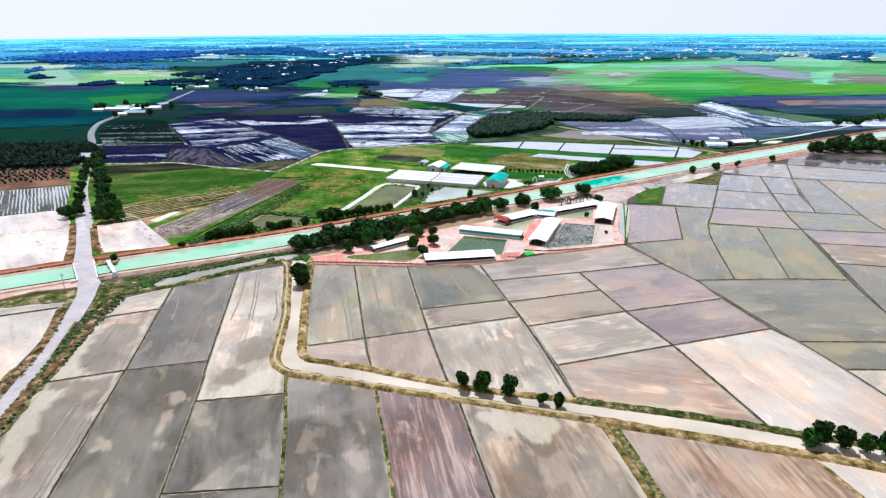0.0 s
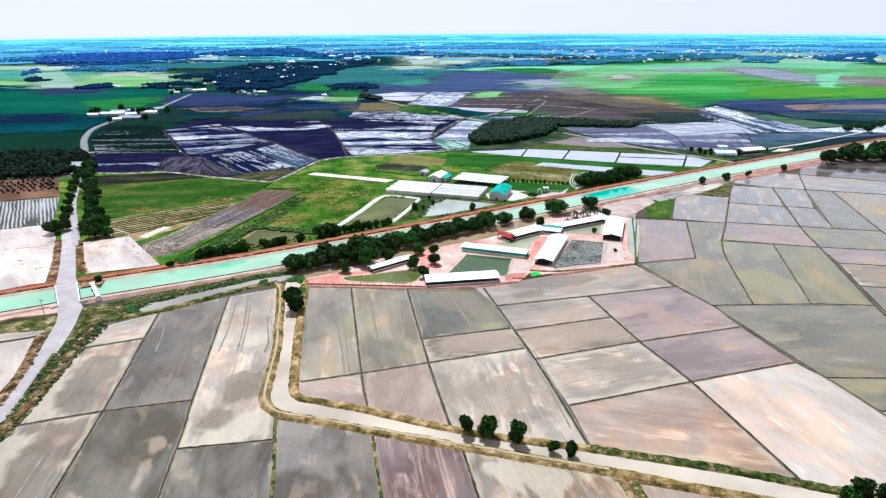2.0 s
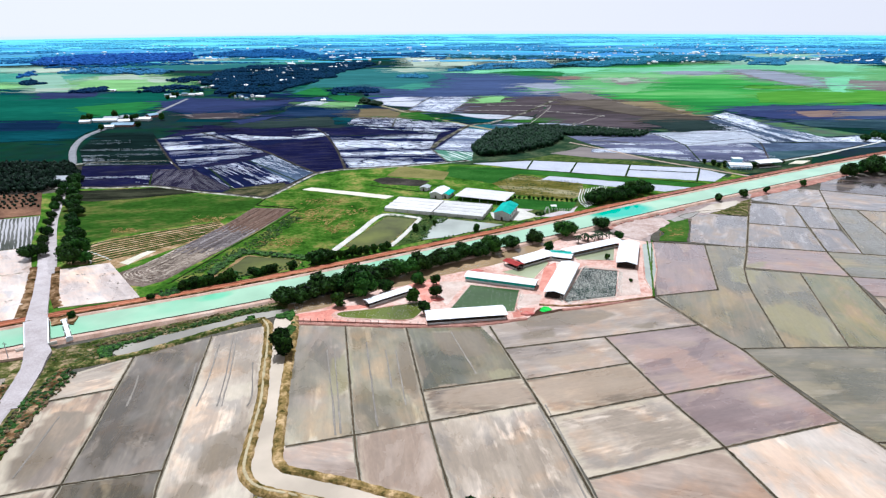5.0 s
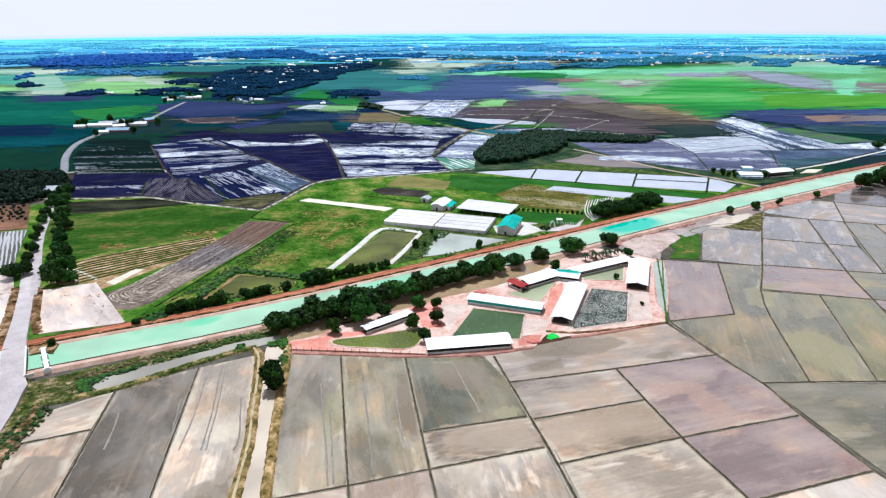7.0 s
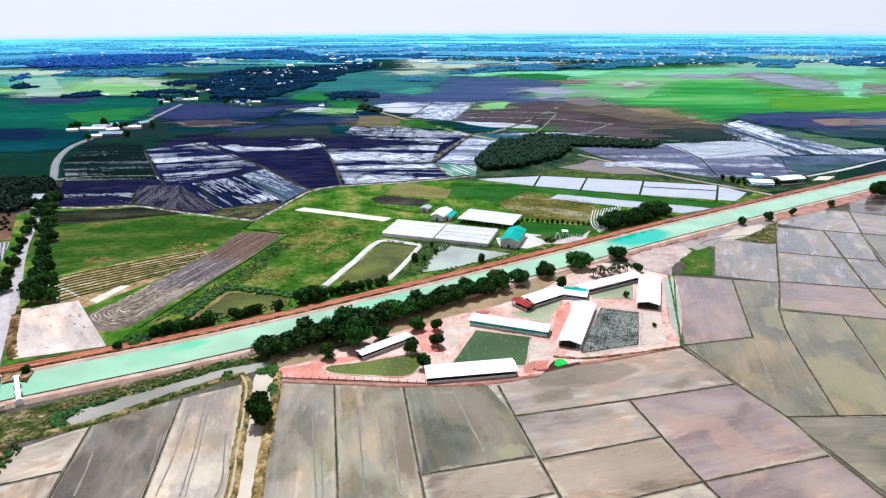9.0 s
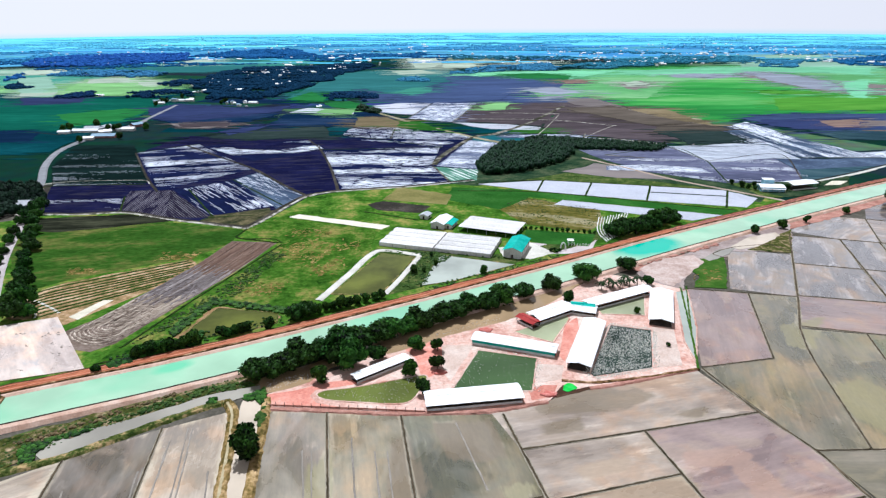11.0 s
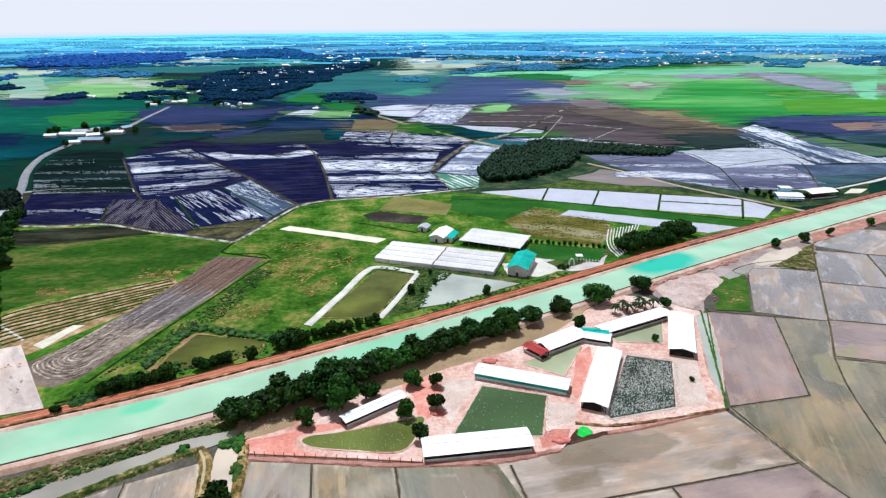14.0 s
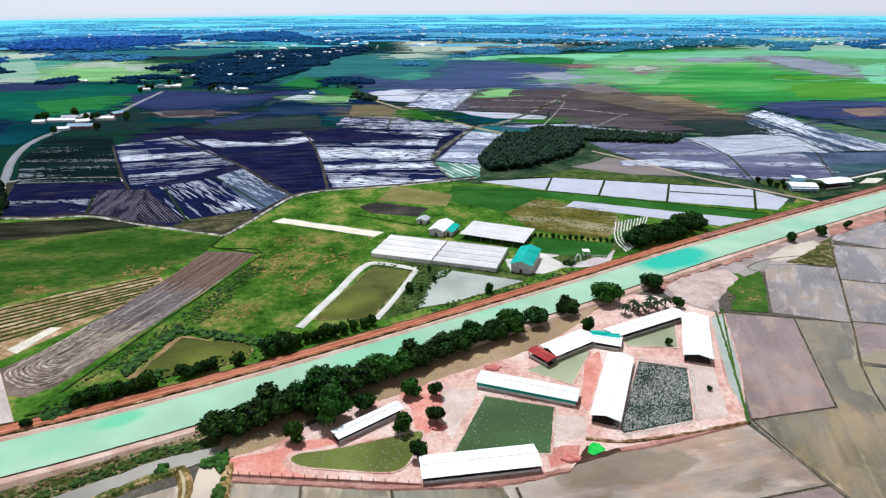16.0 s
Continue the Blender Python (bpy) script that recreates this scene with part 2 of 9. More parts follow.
    l.new(math_node(n, l, "ADD", math_node(n, l, "MULTIPLY", mark.outputs["Alpha"], 1.0), math_node(n, l, "MULTIPLY", rough_edge, math_node(n, l, "MULTIPLY", mark.outputs["Alpha"], 1.6, True))), much.inputs[0])
    colour = mix_rgb(n, l, "MIX", math_node(n, l, "MULTIPLY", much.outputs[0], 0.8), colour, mark.outputs["Color"])
    hsv = n.new("ShaderNodeHueSaturation")
    l.new(colour, hsv.inputs["Color"])
    tone = math_node(n, l, "ADD", math_node(n, l, "MULTIPLY", info.outputs["Random"], 0.14), 0.73)
    l.new(math_node(n, l, "ADD", tone, math_node(n, l, "MULTIPLY", grain, 0.4)), hsv.inputs["Value"])
    l.new(hsv.outputs[0], p.inputs["Base Color"])
    q = ramp(n, ((0.42, (rough * 0.6,) * 3), (0.6, (rough * 1.3,) * 3)))
    l.new(base, q.inputs[0])
    l.new(q.outputs[0], p.inputs["Roughness"])
    p.inputs["Specular IOR Level"].default_value = 0.6
    # a film of standing water, broken where the mud has dried
    film = ramp(n, ((0.4, (gloss,) * 3), (0.58, (wet * gloss,) * 3)))
    l.new(math_node(n, l, "ADD", math_node(n, l, "MULTIPLY", hue, 0.55), math_node(n, l, "MULTIPLY", sweep, 0.45)), film.inputs[0])
    l.new(film.outputs[0], p.inputs["Coat Weight"])
    p.inputs["Coat Roughness"].default_value, p.inputs["Coat IOR"].default_value = 0.06, 1.9
    b = n.new("ShaderNodeBump")
    b.inputs["Strength"].default_value, b.inputs["Distance"].default_value = 0.12, 0.2
    l.new(grain, b.inputs["Height"])
    l.new(b.outputs[0], p.inputs["Normal"])
    return m


M = {}
for key, cols, more in (
    ("grey", ((0.1392, 0.1357, 0.1128), (0.2088, 0.1982, 0.168), (0.29, 0.269, 0.234)), (0.4, 0.6)),
    ("olive", ((0.1191, 0.127, 0.089), (0.1764, 0.1794, 0.1344), (0.247, 0.2383, 0.1861)), (0.3, 0.6, (0.27, 0.22, 0.13), 0.4)),
    ("slate", ((0.077, 0.072, 0.054), (0.116, 0.105, 0.081), (0.172, 0.152, 0.12)), (0.2, 0.6, (0.24, 0.19, 0.14), 0.2)),
    ("dusk", ((0.054, 0.049, 0.035), (0.082, 0.073, 0.054), (0.122, 0.107, 0.08)), (0.2, 0.6, (0.24, 0.19, 0.14), 0.2)),
    ("moss", ((0.1198, 0.1431, 0.0669), (0.1842, 0.2023, 0.1026), (0.2671, 0.2566, 0.1562)), (0.2, 0.5)),
    ("beige", ((0.15, 0.126, 0.091), (0.23, 0.193, 0.142), (0.355, 0.303, 0.228)), (0.6, 0.6, (0.165, 0.125, 0.09), 0.8)),
    ("tan", ((0.2695, 0.2244, 0.1841), (0.3503, 0.2973, 0.2519), (0.442, 0.3871, 0.3386)), (0.25, 0.4, (0.28, 0.215, 0.165), 0.5)),
    ("mauve", ((0.19, 0.174, 0.16), (0.28, 0.26, 0.24), (0.39, 0.37, 0.345)), (0.35, 0.4)),
    ("pale", ((0.3, 0.277, 0.23), (0.412, 0.384, 0.33), (0.53, 0.498, 0.435)), (0.5, 0.7, (0.22, 0.185, 0.15), 0.6)),
    ("pink", ((0.1958, 0.1587, 0.1674), (0.2595, 0.2174, 0.2292), (0.3329, 0.2791, 0.2841)), (0.2, 0.4, (0.33, 0.24, 0.18), 0.5)),
    ("bright", ((0.4272, 0.415, 0.4), (0.4968, 0.49, 0.48), (0.5664, 0.565, 0.56)), (0.3, 0.5, (0.46, 0.4, 0.34), 0.4)),
    ("swirl", ((0.17, 0.13, 0.1), (0.25, 0.2, 0.158), (0.36, 0.3, 0.245)), (0.4, 1.6, (0.3, 0.235, 0.185), 0.5, 1.8)),
    ("sheen", ((0.129, 0.1342, 0.1479), (0.1935, 0.2012, 0.2219), (0.2752, 0.2855, 0.3139)), (0.8, 0.4)),
    ("wet_dark", ((0.04, 0.034, 0.04), (0.075, 0.066, 0.072), (0.14, 0.125, 0.13)), (0.5, 0.5)),
    ("mudwhite", ((0.4218, 0.4032, 0.4158), (0.5928, 0.5712, 0.5832), (0.7524, 0.728, 0.7344)), (0.2, 0.3, (0.42, 0.4, 0.4), 0.3)),
    ("wet_green", ((0.066, 0.076, 0.05), (0.106, 0.115, 0.079), (0.168, 0.17, 0.12)), (0.3, 0.8, (0.16, 0.135, 0.085), 0.5)),
    ("plum", ((0.125, 0.085, 0.08), (0.2, 0.145, 0.135), (0.33, 0.265, 0.245)), (0.5, 2.4, (0.14, 0.09, 0.08), 0.5, 2.2)),
):
    M[key] = mud("mud_" + key, *(tuple(round(a * b, 4) for a, b in zip(c, (0.98, 0.825, 0.7))) for c in cols), *more, weedy=0.65 if key in ("grey", "olive", "slate", "dusk", "moss", "wet_green") else 0.08, gloss=0.3 if key in ("mudwhite", "bright", "plum") else 0.75 if key in ("dusk", "slate", "beige") else 1.0)
M["ploughed_pale"] = surface("ploughed_pale", (0.05, 0.06, 0.045), (0.11, 0.11, 0.095), (0.26, 0.24, 0.235), big=18, stripe=(-58, 1.9, (0.46, 0.44, 0.44), 0.42, 2.0))
M["redsoil"] = surface("red_soil", (0.05, 0.03, 0.02), (0.13, 0.07, 0.045), (0.28, 0.15, 0.09))
M["earth"] = surface("bund_earth", (0.03, 0.024, 0.015), (0.068, 0.053, 0.034), (0.17, 0.125, 0.08), big=6, small=0.6, vary=0.3, bump=0.5)
M["grassy"] = surface("bund_grass", (0.018, 0.034, 0.007), (0.08, 0.095, 0.025), (0.36, 0.25, 0.12), big=4, small=1.0, vary=0.2, bump=0.6, grain=1.2, bright=(0.38, 0.62))
M["dry"] = surface("bund_dry_grass", (0.05, 0.045, 0.012), (0.23, 0.155, 0.055), (0.5, 0.345, 0.175), big=4, small=1.1, vary=0.15, bump=0.6, grain=1.2, bright=(0.38, 0.62))
M["clay"] = surface("clay_bank", (0.22, 0.10, 0.075), (0.42, 0.21, 0.16), (0.6, 0.36, 0.29), big=6, small=0.8, bump=0.5)
M["yard"] = surface("pink_clay_yard", (0.42, 0.18, 0.13), (0.6, 0.395, 0.32), (0.7, 0.575, 0.49), big=16, small=1.6, bump=0.3, grain=0.9, bright=(0.35, 0.65))
M["red_road"] = surface("red_laterite", (0.2, 0.062, 0.03), (0.37, 0.122, 0.062), (0.49, 0.2, 0.115), big=9, small=1.2, stretch=(0.15, 1, 31), bump=0.4, grain=1.0, bright=(0.36, 0.64))
M["road_dust"] = surface("pale_road_dust", (0.34, 0.12, 0.065), (0.46, 0.185, 0.11), (0.55, 0.28, 0.18), big=9, small=1.2, bump=0.3)
M["maroon"] = surface("maroon_laterite", (0.1, 0.04, 0.036), (0.19, 0.08, 0.07), (0.32, 0.16, 0.14), big=9, small=1.2, stretch=(0.15, 1, 31), bump=0.4)
M["pale_bank"] = surface("pale_pinkish_silt", (0.27, 0.175, 0.14), (0.46, 0.35, 0.3), (0.62, 0.53, 0.48), big=9, small=1.2, bump=0.4)
M["rough_green"] = surface("dull_rough_pasture", (0.01, 0.026, 0.014), (0.026, 0.05, 0.024), (0.08, 0.095, 0.05), big=14, small=2, bump=0.6, grain=1.2, bright=(0.38, 0.66))
M["lining"] = surface("canal_lining", (0.36, 0.2, 0.135), (0.55, 0.37, 0.28), (0.7, 0.55, 0.45), big=8, small=0.8)
M["concrete"] = surface("pale_concrete", (0.42, 0.39, 0.33), (0.6, 0.57, 0.5), (0.73, 0.7, 0.63), big=10, small=0.8)
M["road_pale"] = surface("pale_dust_road", (0.38, 0.325, 0.305), (0.49, 0.43, 0.415), (0.59, 0.535, 0.52), big=9, small=0.8)
M["asphalt"] = surface("worn_asphalt", (0.13, 0.13, 0.14), (0.22, 0.22, 0.23), (0.32, 0.32, 0.33), big=9, small=0.8)
M["clay_road"] = surface("clay_track", (0.25, 0.18, 0.13), (0.4, 0.31, 0.24), (0.55, 0.45, 0.36))
M["dry_road"] = surface("dry_track", (0.16, 0.14, 0.08), (0.26, 0.23, 0.14), (0.4, 0.36, 0.26))
M["ditch"] = surface("ditch_edge", (0.03, 0.035, 0.02), (0.07, 0.065, 0.045), (0.45, 0.42, 0.36), big=14, small=1.5, bright=(0.4, 0.66))
M["verge"] = surface("rough_verge", (0.01, 0.03, 0.005), (0.085, 0.088, 0.024), (0.4, 0.29, 0.18), big=5, small=1.6, bump=0.8, grain=1.5, bright=(0.36, 0.64))
M["meadow"] = surface("meadow", (0.009, 0.034, 0.005), (0.033, 0.085, 0.011), (0.17, 0.15, 0.045), big=22, small=3.2, bump=0.6, grain=1.5, stretch=(0.5, 1, 10))
M["grass"] = surface("lush_grass", (0.011, 0.042, 0.005), (0.056, 0.136, 0.014), (0.32, 0.25, 0.08), big=17, small=3.0, bump=0.8, grain=1.4, bright=(0.36, 0.7))
M["turf"] = surface("green_crop", (0.014, 0.06, 0.01), (0.026, 0.1, 0.015), (0.055, 0.155, 0.03), big=25, small=1.5)
M["rice_green"] = surface("young_rice", (0.0187, 0.13, 0.03), (0.0468, 0.26, 0.05), (0.2338, 0.46, 0.17), big=230, small=30, stretch=(0.22, 1, 0), bright=(0.36, 0.66))
M["lime"] = surface("pale_crop", (0.117, 0.2339, 0.0888), (0.1671, 0.3341, 0.1268), (0.2507, 0.5012, 0.1902), big=120, small=12, stretch=(0.2, 1, 0), bright=(0.36, 0.66))
# dark crop with the blue of distance haze mixed in
M["dark_green"] = surface("hazed_dark_crop", (0.0032, 0.0265, 0.0336), (0.0054, 0.044, 0.054), (0.009, 0.07, 0.084), big=90, small=6, stretch=(0.35, 1, 0), bright=(0.36, 0.64))
M["teal_crop"] = surface("teal_crop", (0.03, 0.1, 0.07), (0.07, 0.18, 0.12), (0.2, 0.33, 0.26), big=20, small=2, stripe=(-60, 4, (0.5, 0.55, 0.52), 0.25, 2))
M["scrub"] = surface("thin_scrub", (0.05, 0.06, 0.012), (0.15, 0.13, 0.03), (0.36, 0.32, 0.2), big=18, small=2.0, bump=0.8, grain=1.2, stretch=(0.4, 1, -12), bright=(0.37, 0.64))
M["dry_grass"] = surface("dry_grass", (0.1, 0.1, 0.03), (0.19, 0.17, 0.06), (0.3, 0.26, 0.12))
M["dark_soil"] = surface("dark_soil", (0.018, 0.017, 0.014), (0.04, 0.036, 0.03), (0.13, 0.11, 0.09))
# plum soils turned bluer to carry the distance haze
M["purple"] = surface("hazed_bare_soil", (0.0038, 0.0142, 0.0344), (0.0076, 0.0218, 0.0555), (0.0319, 0.057, 0.1125), big=70, small=7, stretch=(0.2, 1, 4), bright=(0.38, 0.64))
M["plum_dark"] = surface("ploughed_dark", (0.0036, 0.0039, 0.0163), (0.0077, 0.0083, 0.0331), (0.0153, 0.0162, 0.0598), big=24, small=2, stripe=(8, 3.2, (0.03, 0.028, 0.045), 0.05, 4))
M["furrow"] = surface("furrows", (0.007, 0.006, 0.0145), (0.012, 0.01, 0.0242), (0.019, 0.016, 0.0363), big=20, small=2, stripe=(96, 1.5, (0.13, 0.12, 0.14), 0.3, 0.3))
M["furrow_turned"] = surface("turned_furrows", (0.0085, 0.0065, 0.0145), (0.0142, 0.0112, 0.0232), (0.0232, 0.0198, 0.0363), big=20, small=2, stripe=(128, 1.5, (0.13, 0.125, 0.14), 0.3, 0.3))
M["olive_stubble"] = surface("olive_stubble", (0.02, 0.028, 0.014), (0.065, 0.062, 0.03), (0.16, 0.13, 0.07), big=10, small=1.2, bump=0.6, grain=1.2, bright=(0.38, 0.64))
M["ploughed"] = surface("ploughed_strip", (0.07, 0.048, 0.038), (0.15, 0.11, 0.086), (0.3, 0.24, 0.2), big=18, small=1.5, bump=0.6)
M["brown"] = surface("brown_field", (0.042, 0.034, 0.037), (0.071, 0.057, 0.062), (0.117, 0.093, 0.1), big=80, small=7, stretch=(0.22, 1, 4), bright=(0.36, 0.64))
# sheeted soils shifted to blue for the tint of distance haze
M["sheet_soil"] = surface("dark_sheeted_soil", (0.0036, 0.0055, 0.02), (0.0081, 0.0116, 0.0413), (0.0162, 0.0216, 0.075), big=30, small=3)
M["sheet_soil_blue"] = surface("hazed_blue_soil", (0.0264, 0.036, 0.066), (0.0572, 0.08, 0.126), (0.132, 0.18, 0.252), big=30, small=3)
M["sheet_soil_grey"] = surface("grey_sheeted_soil", (0.0528, 0.062, 0.102), (0.1144, 0.132, 0.198), (0.2112, 0.245, 0.336), big=30, small=3)
M["film"] = surface("mulch_film", (0.48, 0.51, 0.58), (0.66, 0.69, 0.76), (0.78, 0.81, 0.86), big=18, small=2, rough=0.5, spec=0.3)
M["plastic"] = surface("white_mulch_film", (0.3612, 0.3696, 0.4232), (0.43, 0.44, 0.4968), (0.4988, 0.5104, 0.5612), big=14, small=2, rough=0.5, spec=0.4)
M["roof"] = surface("white_sheet_roof", (0.72, 0.72, 0.72), (0.82, 0.82, 0.82), (0.88, 0.88, 0.87), big=6, small=0.7, rough=0.45, spec=0.4, bump=0.05)
M["roof_teal"] = surface("teal_sheet_roof", (0.02, 0.27, 0.22), (0.035, 0.38, 0.31), (0.08, 0.46, 0.39), big=5, small=0.7, rough=0.45, bump=0.05)
M["roof_red"] = surface("red_sheet_roof", (0.26, 0.03, 0.03), (0.38, 0.06, 0.055), (0.46, 0.12, 0.1), big=5, small=0.7, rough=0.5, bump=0.05)
M["roof_grey"] = surface("grey_sheet_roof", (0.3, 0.31, 0.33), (0.42, 0.43, 0.45), (0.55, 0.56, 0.58), big=5, small=0.7, rough=0.5, bump=0.05)
M["roof_blue"] = surface("blue_sheet_roof", (0.2, 0.3, 0.4), (0.3, 0.42, 0.52), (0.42, 0.54, 0.62), big=5, small=0.7, rough=0.5, bump=0.05)
M["wall"] = surface("plaster_wall", (0.42, 0.41, 0.38), (0.6, 0.59, 0.56), (0.72, 0.71, 0.68), big=4, small=0.5)
M["wall_blue"] = surface("blue_wall", (0.16, 0.32, 0.42), (0.25, 0.45, 0.55), (0.4, 0.58, 0.66), big=4, small=0.5)
M["worn_curb"] = surface("worn_curb", (0.06, 0.06, 0.045), (0.3, 0.275, 0.23), (0.6, 0.57, 0.5), big=5, small=0.8, bump=0.4, bright=(0.4, 0.62))
M["dark_tilth"] = surface("dark_tilth", (0.008, 0.01, 0.006), (0.02, 0.022, 0.014), (0.055, 0.058, 0.034), big=9, small=1.4, stretch=(0.2, 1, 3), bump=0.5, bright=(0.38, 0.64))
M["olive_brown"] = surface("olive_brown_stubble", (0.045, 0.038, 0.03), (0.085, 0.07, 0.056), (0.15, 0.125, 0.1), big=60, small=7, stretch=(0.2, 1, 0), bright=(0.36, 0.66))
M["brick"] = surface("dull_red_wall", (0.16, 0.08, 0.07), (0.26, 0.14, 0.12), (0.36, 0.22, 0.19), big=3, small=0.4)
M["timber"] = surface("dark_timber", (0.035, 0.03, 0.026), (0.06, 0.05, 0.042), (0.1, 0.085, 0.07), big=2, small=0.3)
M["net"] = surface("white_netting", (0.53, 0.505, 0.48), (0.66, 0.635, 0.61), (0.75, 0.73, 0.705), big=12, small=1.5, rough=0.8)
M["bark"] = surface("bark", (0.05, 0.04, 0.03), (0.1, 0.08, 0.06), (0.18, 0.15, 0.11), big=1, small=0.15)
M["leaf"] = leaves("tree_leaf", (0.0007, 0.004, 0.0007), (0.034, 0.1, 0.013))
M["leaf_light"] = leaves("tree_leaf_light", (0.003, 0.015, 0.002), (0.058, 0.15, 0.018))
M["leaf_wood"] = leaves("plantation_leaf", (0.0022, 0.0121, 0.0054), (0.0121, 0.0407, 0.0126))
M["leaf_grove"] = leaves("dark_palm_leaf", (0.0015, 0.007, 0.005), (0.012, 0.034, 0.016))
# village woods: blue distance haze put into the leaf colour
M["leaf_far"] = leaves("dark_haze_leaf", (0.009, 0.031, 0.07), (0.013, 0.044, 0.1), 0.95, 0.0, 60.0)
M["canal_water"] = water("canal_water", (0.34, 0.525, 0.35), 0.03, 0.05, 0.1, (0.14, 0.48, 0.27), 1.4, ((106, 391, 27, 15, 33, (0.01, 0.44, 0.3)), (-97, 271.5, 9, 4.5, 30, (0.17, 0.52, 0.3))))
M["channel_water"] = water("channel_water", (0.54, 0.45, 0.345), 0.03)
M["creek_pale"] = water("creek_pale", (0.31, 0.285, 0.235))
M["creek_brown"] = water("creek_brown", (0.34, 0.235, 0.13))
M["pond_olive"] = water("pond_olive", (0.085, 0.095, 0.014), drift=0.55, ior=1.18)
M["pond_green"] = water("pond_green", (0.055, 0.1, 0.034), ior=1.4)
M["pond_moss"] = water("pond_moss", (0.125, 0.15, 0.032), drift=0.3, ior=1.25)
M["pond_pale"] = water("pond_pale", (0.34, 0.36, 0.215))
M["pond_dark"] = water("pond_dark", (0.03, 0.046, 0.034), 0.1, 0.15, ior=1.33)
M["pond_grey"] = water("pond_grey", (0.36, 0.385, 0.33))
M["wet_clay"] = surface("wet_clay_flat", (0.17, 0.12, 0.1), (0.31, 0.245, 0.22), (0.45, 0.385, 0.36), big=14, small=1.5, rough=0.5, wet=0.4)
M["lush"] = surface("vivid_grass", (0.02, 0.06, 0.008), (0.045, 0.105, 0.015), (0.13, 0.14, 0.04), big=9, small=1.0, bump=0.6)
M["scrub_green"] = surface("weedy_ground", (0.02, 0.04, 0.01), (0.05, 0.085, 0.02), (0.16, 0.16, 0.055), big=8, small=1.8, bump=0.8, grain=1.4, bright=(0.36, 0.66))
M["pinkish"] = surface("bare_pinkish_soil", (0.2, 0.16, 0.11), (0.34, 0.27, 0.2), (0.5, 0.42, 0.32), big=60, small=6)
M["pale_rice"] = surface("pale_young_rice", (0.0586, 0.2, 0.0682), (0.1075, 0.29, 0.1073), (0.2444, 0.4, 0.2048), big=140, small=16, stretch=(0.25, 1, 0))
M["lime_rice"] = surface("yellow_green_rice", (0.045, 0.19, 0.025), (0.085, 0.265, 0.032), (0.16, 0.34, 0.06), big=140, small=16, stretch=(0.2, 1, 0))
M["fleck"] = surface("white_flecks", (0.6, 0.57, 0.5), (0.76, 0.73, 0.66), (0.85, 0.83, 0.77), big=3, small=0.5)
M["brush"] = surface("dry_brush", (0.025, 0.018, 0.006), (0.16, 0.09, 0.04), (0.44, 0.29, 0.17), big=4, small=1.2, bump=0.8, grain=1.2, bright=(0.38, 0.62))
# two farthest belts: horizon haze painted into the leaves
M["leaf_horizon"] = leaves("pale_haze_leaf", (0.1637, 0.5431, 0.7838), (0.2215, 0.7348, 0.88), 0.95, 0.0, 60.0)
M["leaf_blue"] = leaves("blue_haze_leaf", (0.083, 0.3024, 0.5656), (0.1122, 0.4091, 0.7652), 0.95, 0.0, 60.0)
M["palm"] = leaves("palm_leaf", (0.004, 0.014, 0.003), (0.028, 0.06, 0.013))
M["white_paint"] = surface("white_paint", (0.7, 0.7, 0.69), (0.8, 0.8, 0.79), (0.85, 0.85, 0.84), big=2, small=0.3, rough=0.5, spec=0.3)
M["track_mud"] = surface("track_mud", (0.18, 0.16, 0.13), (0.25, 0.22, 0.185), (0.34, 0.305, 0.26), big=6, small=0.7)
M["path"] = surface("trodden_path", (0.26, 0.21, 0.11), (0.4, 0.33, 0.2), (0.52, 0.45, 0.3), big=6, small=0.7)
M["grass_clump"] = leaves("grass_clump", (0.012, 0.04, 0.005), (0.06, 0.12, 0.018))
# strips beyond the sheeted fields, tinted by haze in the colour
M["navy"] = surface("hazed_navy_soil", (0.0189, 0.0264, 0.0873), (0.0269, 0.0378, 0.1249), (0.0405, 0.0567, 0.1872), big=60, small=8, stretch=(0.2, 1, 0), bright=(0.36, 0.66))
M["teal_far"] = surface("hazed_near_orchard", (0.0141, 0.0731, 0.0873), (0.0203, 0.1044, 0.1249), (0.0303, 0.1567, 0.1872), big=60, small=8, stretch=(0.2, 1, 0), bright=(0.36, 0.66))
# mid and far plain: distance haze put into the base colours, stepped by zone
M["mid_plain"] = surface("haze_blue_mid_plain", (0.0758, 0.2439, 0.3892), (0.0948, 0.305, 0.4864), (0.1184, 0.3812, 0.608), big=260, small=30, stretch=(0.2, 1, 0), bright=(0.36, 0.66))
M["far_plain"] = surface("haze_blue_far_plain", (0.1344, 0.4704, 0.583), (0.1624, 0.56, 0.682), (0.2016, 0.672, 0.814), big=420, small=50, stretch=(0.2, 1, 0), bright=(0.36, 0.66))
M["base_mud"] = surface("bare_wet_earth", (0.05, 0.045, 0.035), (0.1, 0.09, 0.07), (0.18, 0.16, 0.13), big=12, small=1.5)
# far strips and fields: haze mixed into each base colour
M["far_navy"] = surface("hazed_navy_woods", (0.056, 0.2014, 0.4231), (0.0659, 0.2369, 0.4978), (0.0791, 0.2843, 0.5973), big=200, small=30, stretch=(0.2, 1, 0), bright=(0.36, 0.66))
M["far_teal"] = surface("hazed_teal_orchards", (0.0757, 0.3068, 0.4524), (0.089, 0.361, 0.5323), (0.1068, 0.4331, 0.6388), big=200, small=30, stretch=(0.2, 1, 0), bright=(0.36, 0.66))
M["far_green"] = surface("hazed_green_crops", (0.0814, 0.2742, 0.3025), (0.0958, 0.3226, 0.3559), (0.1149, 0.3871, 0.427), big=200, small=30, stretch=(0.2, 1, 0), bright=(0.36, 0.66))
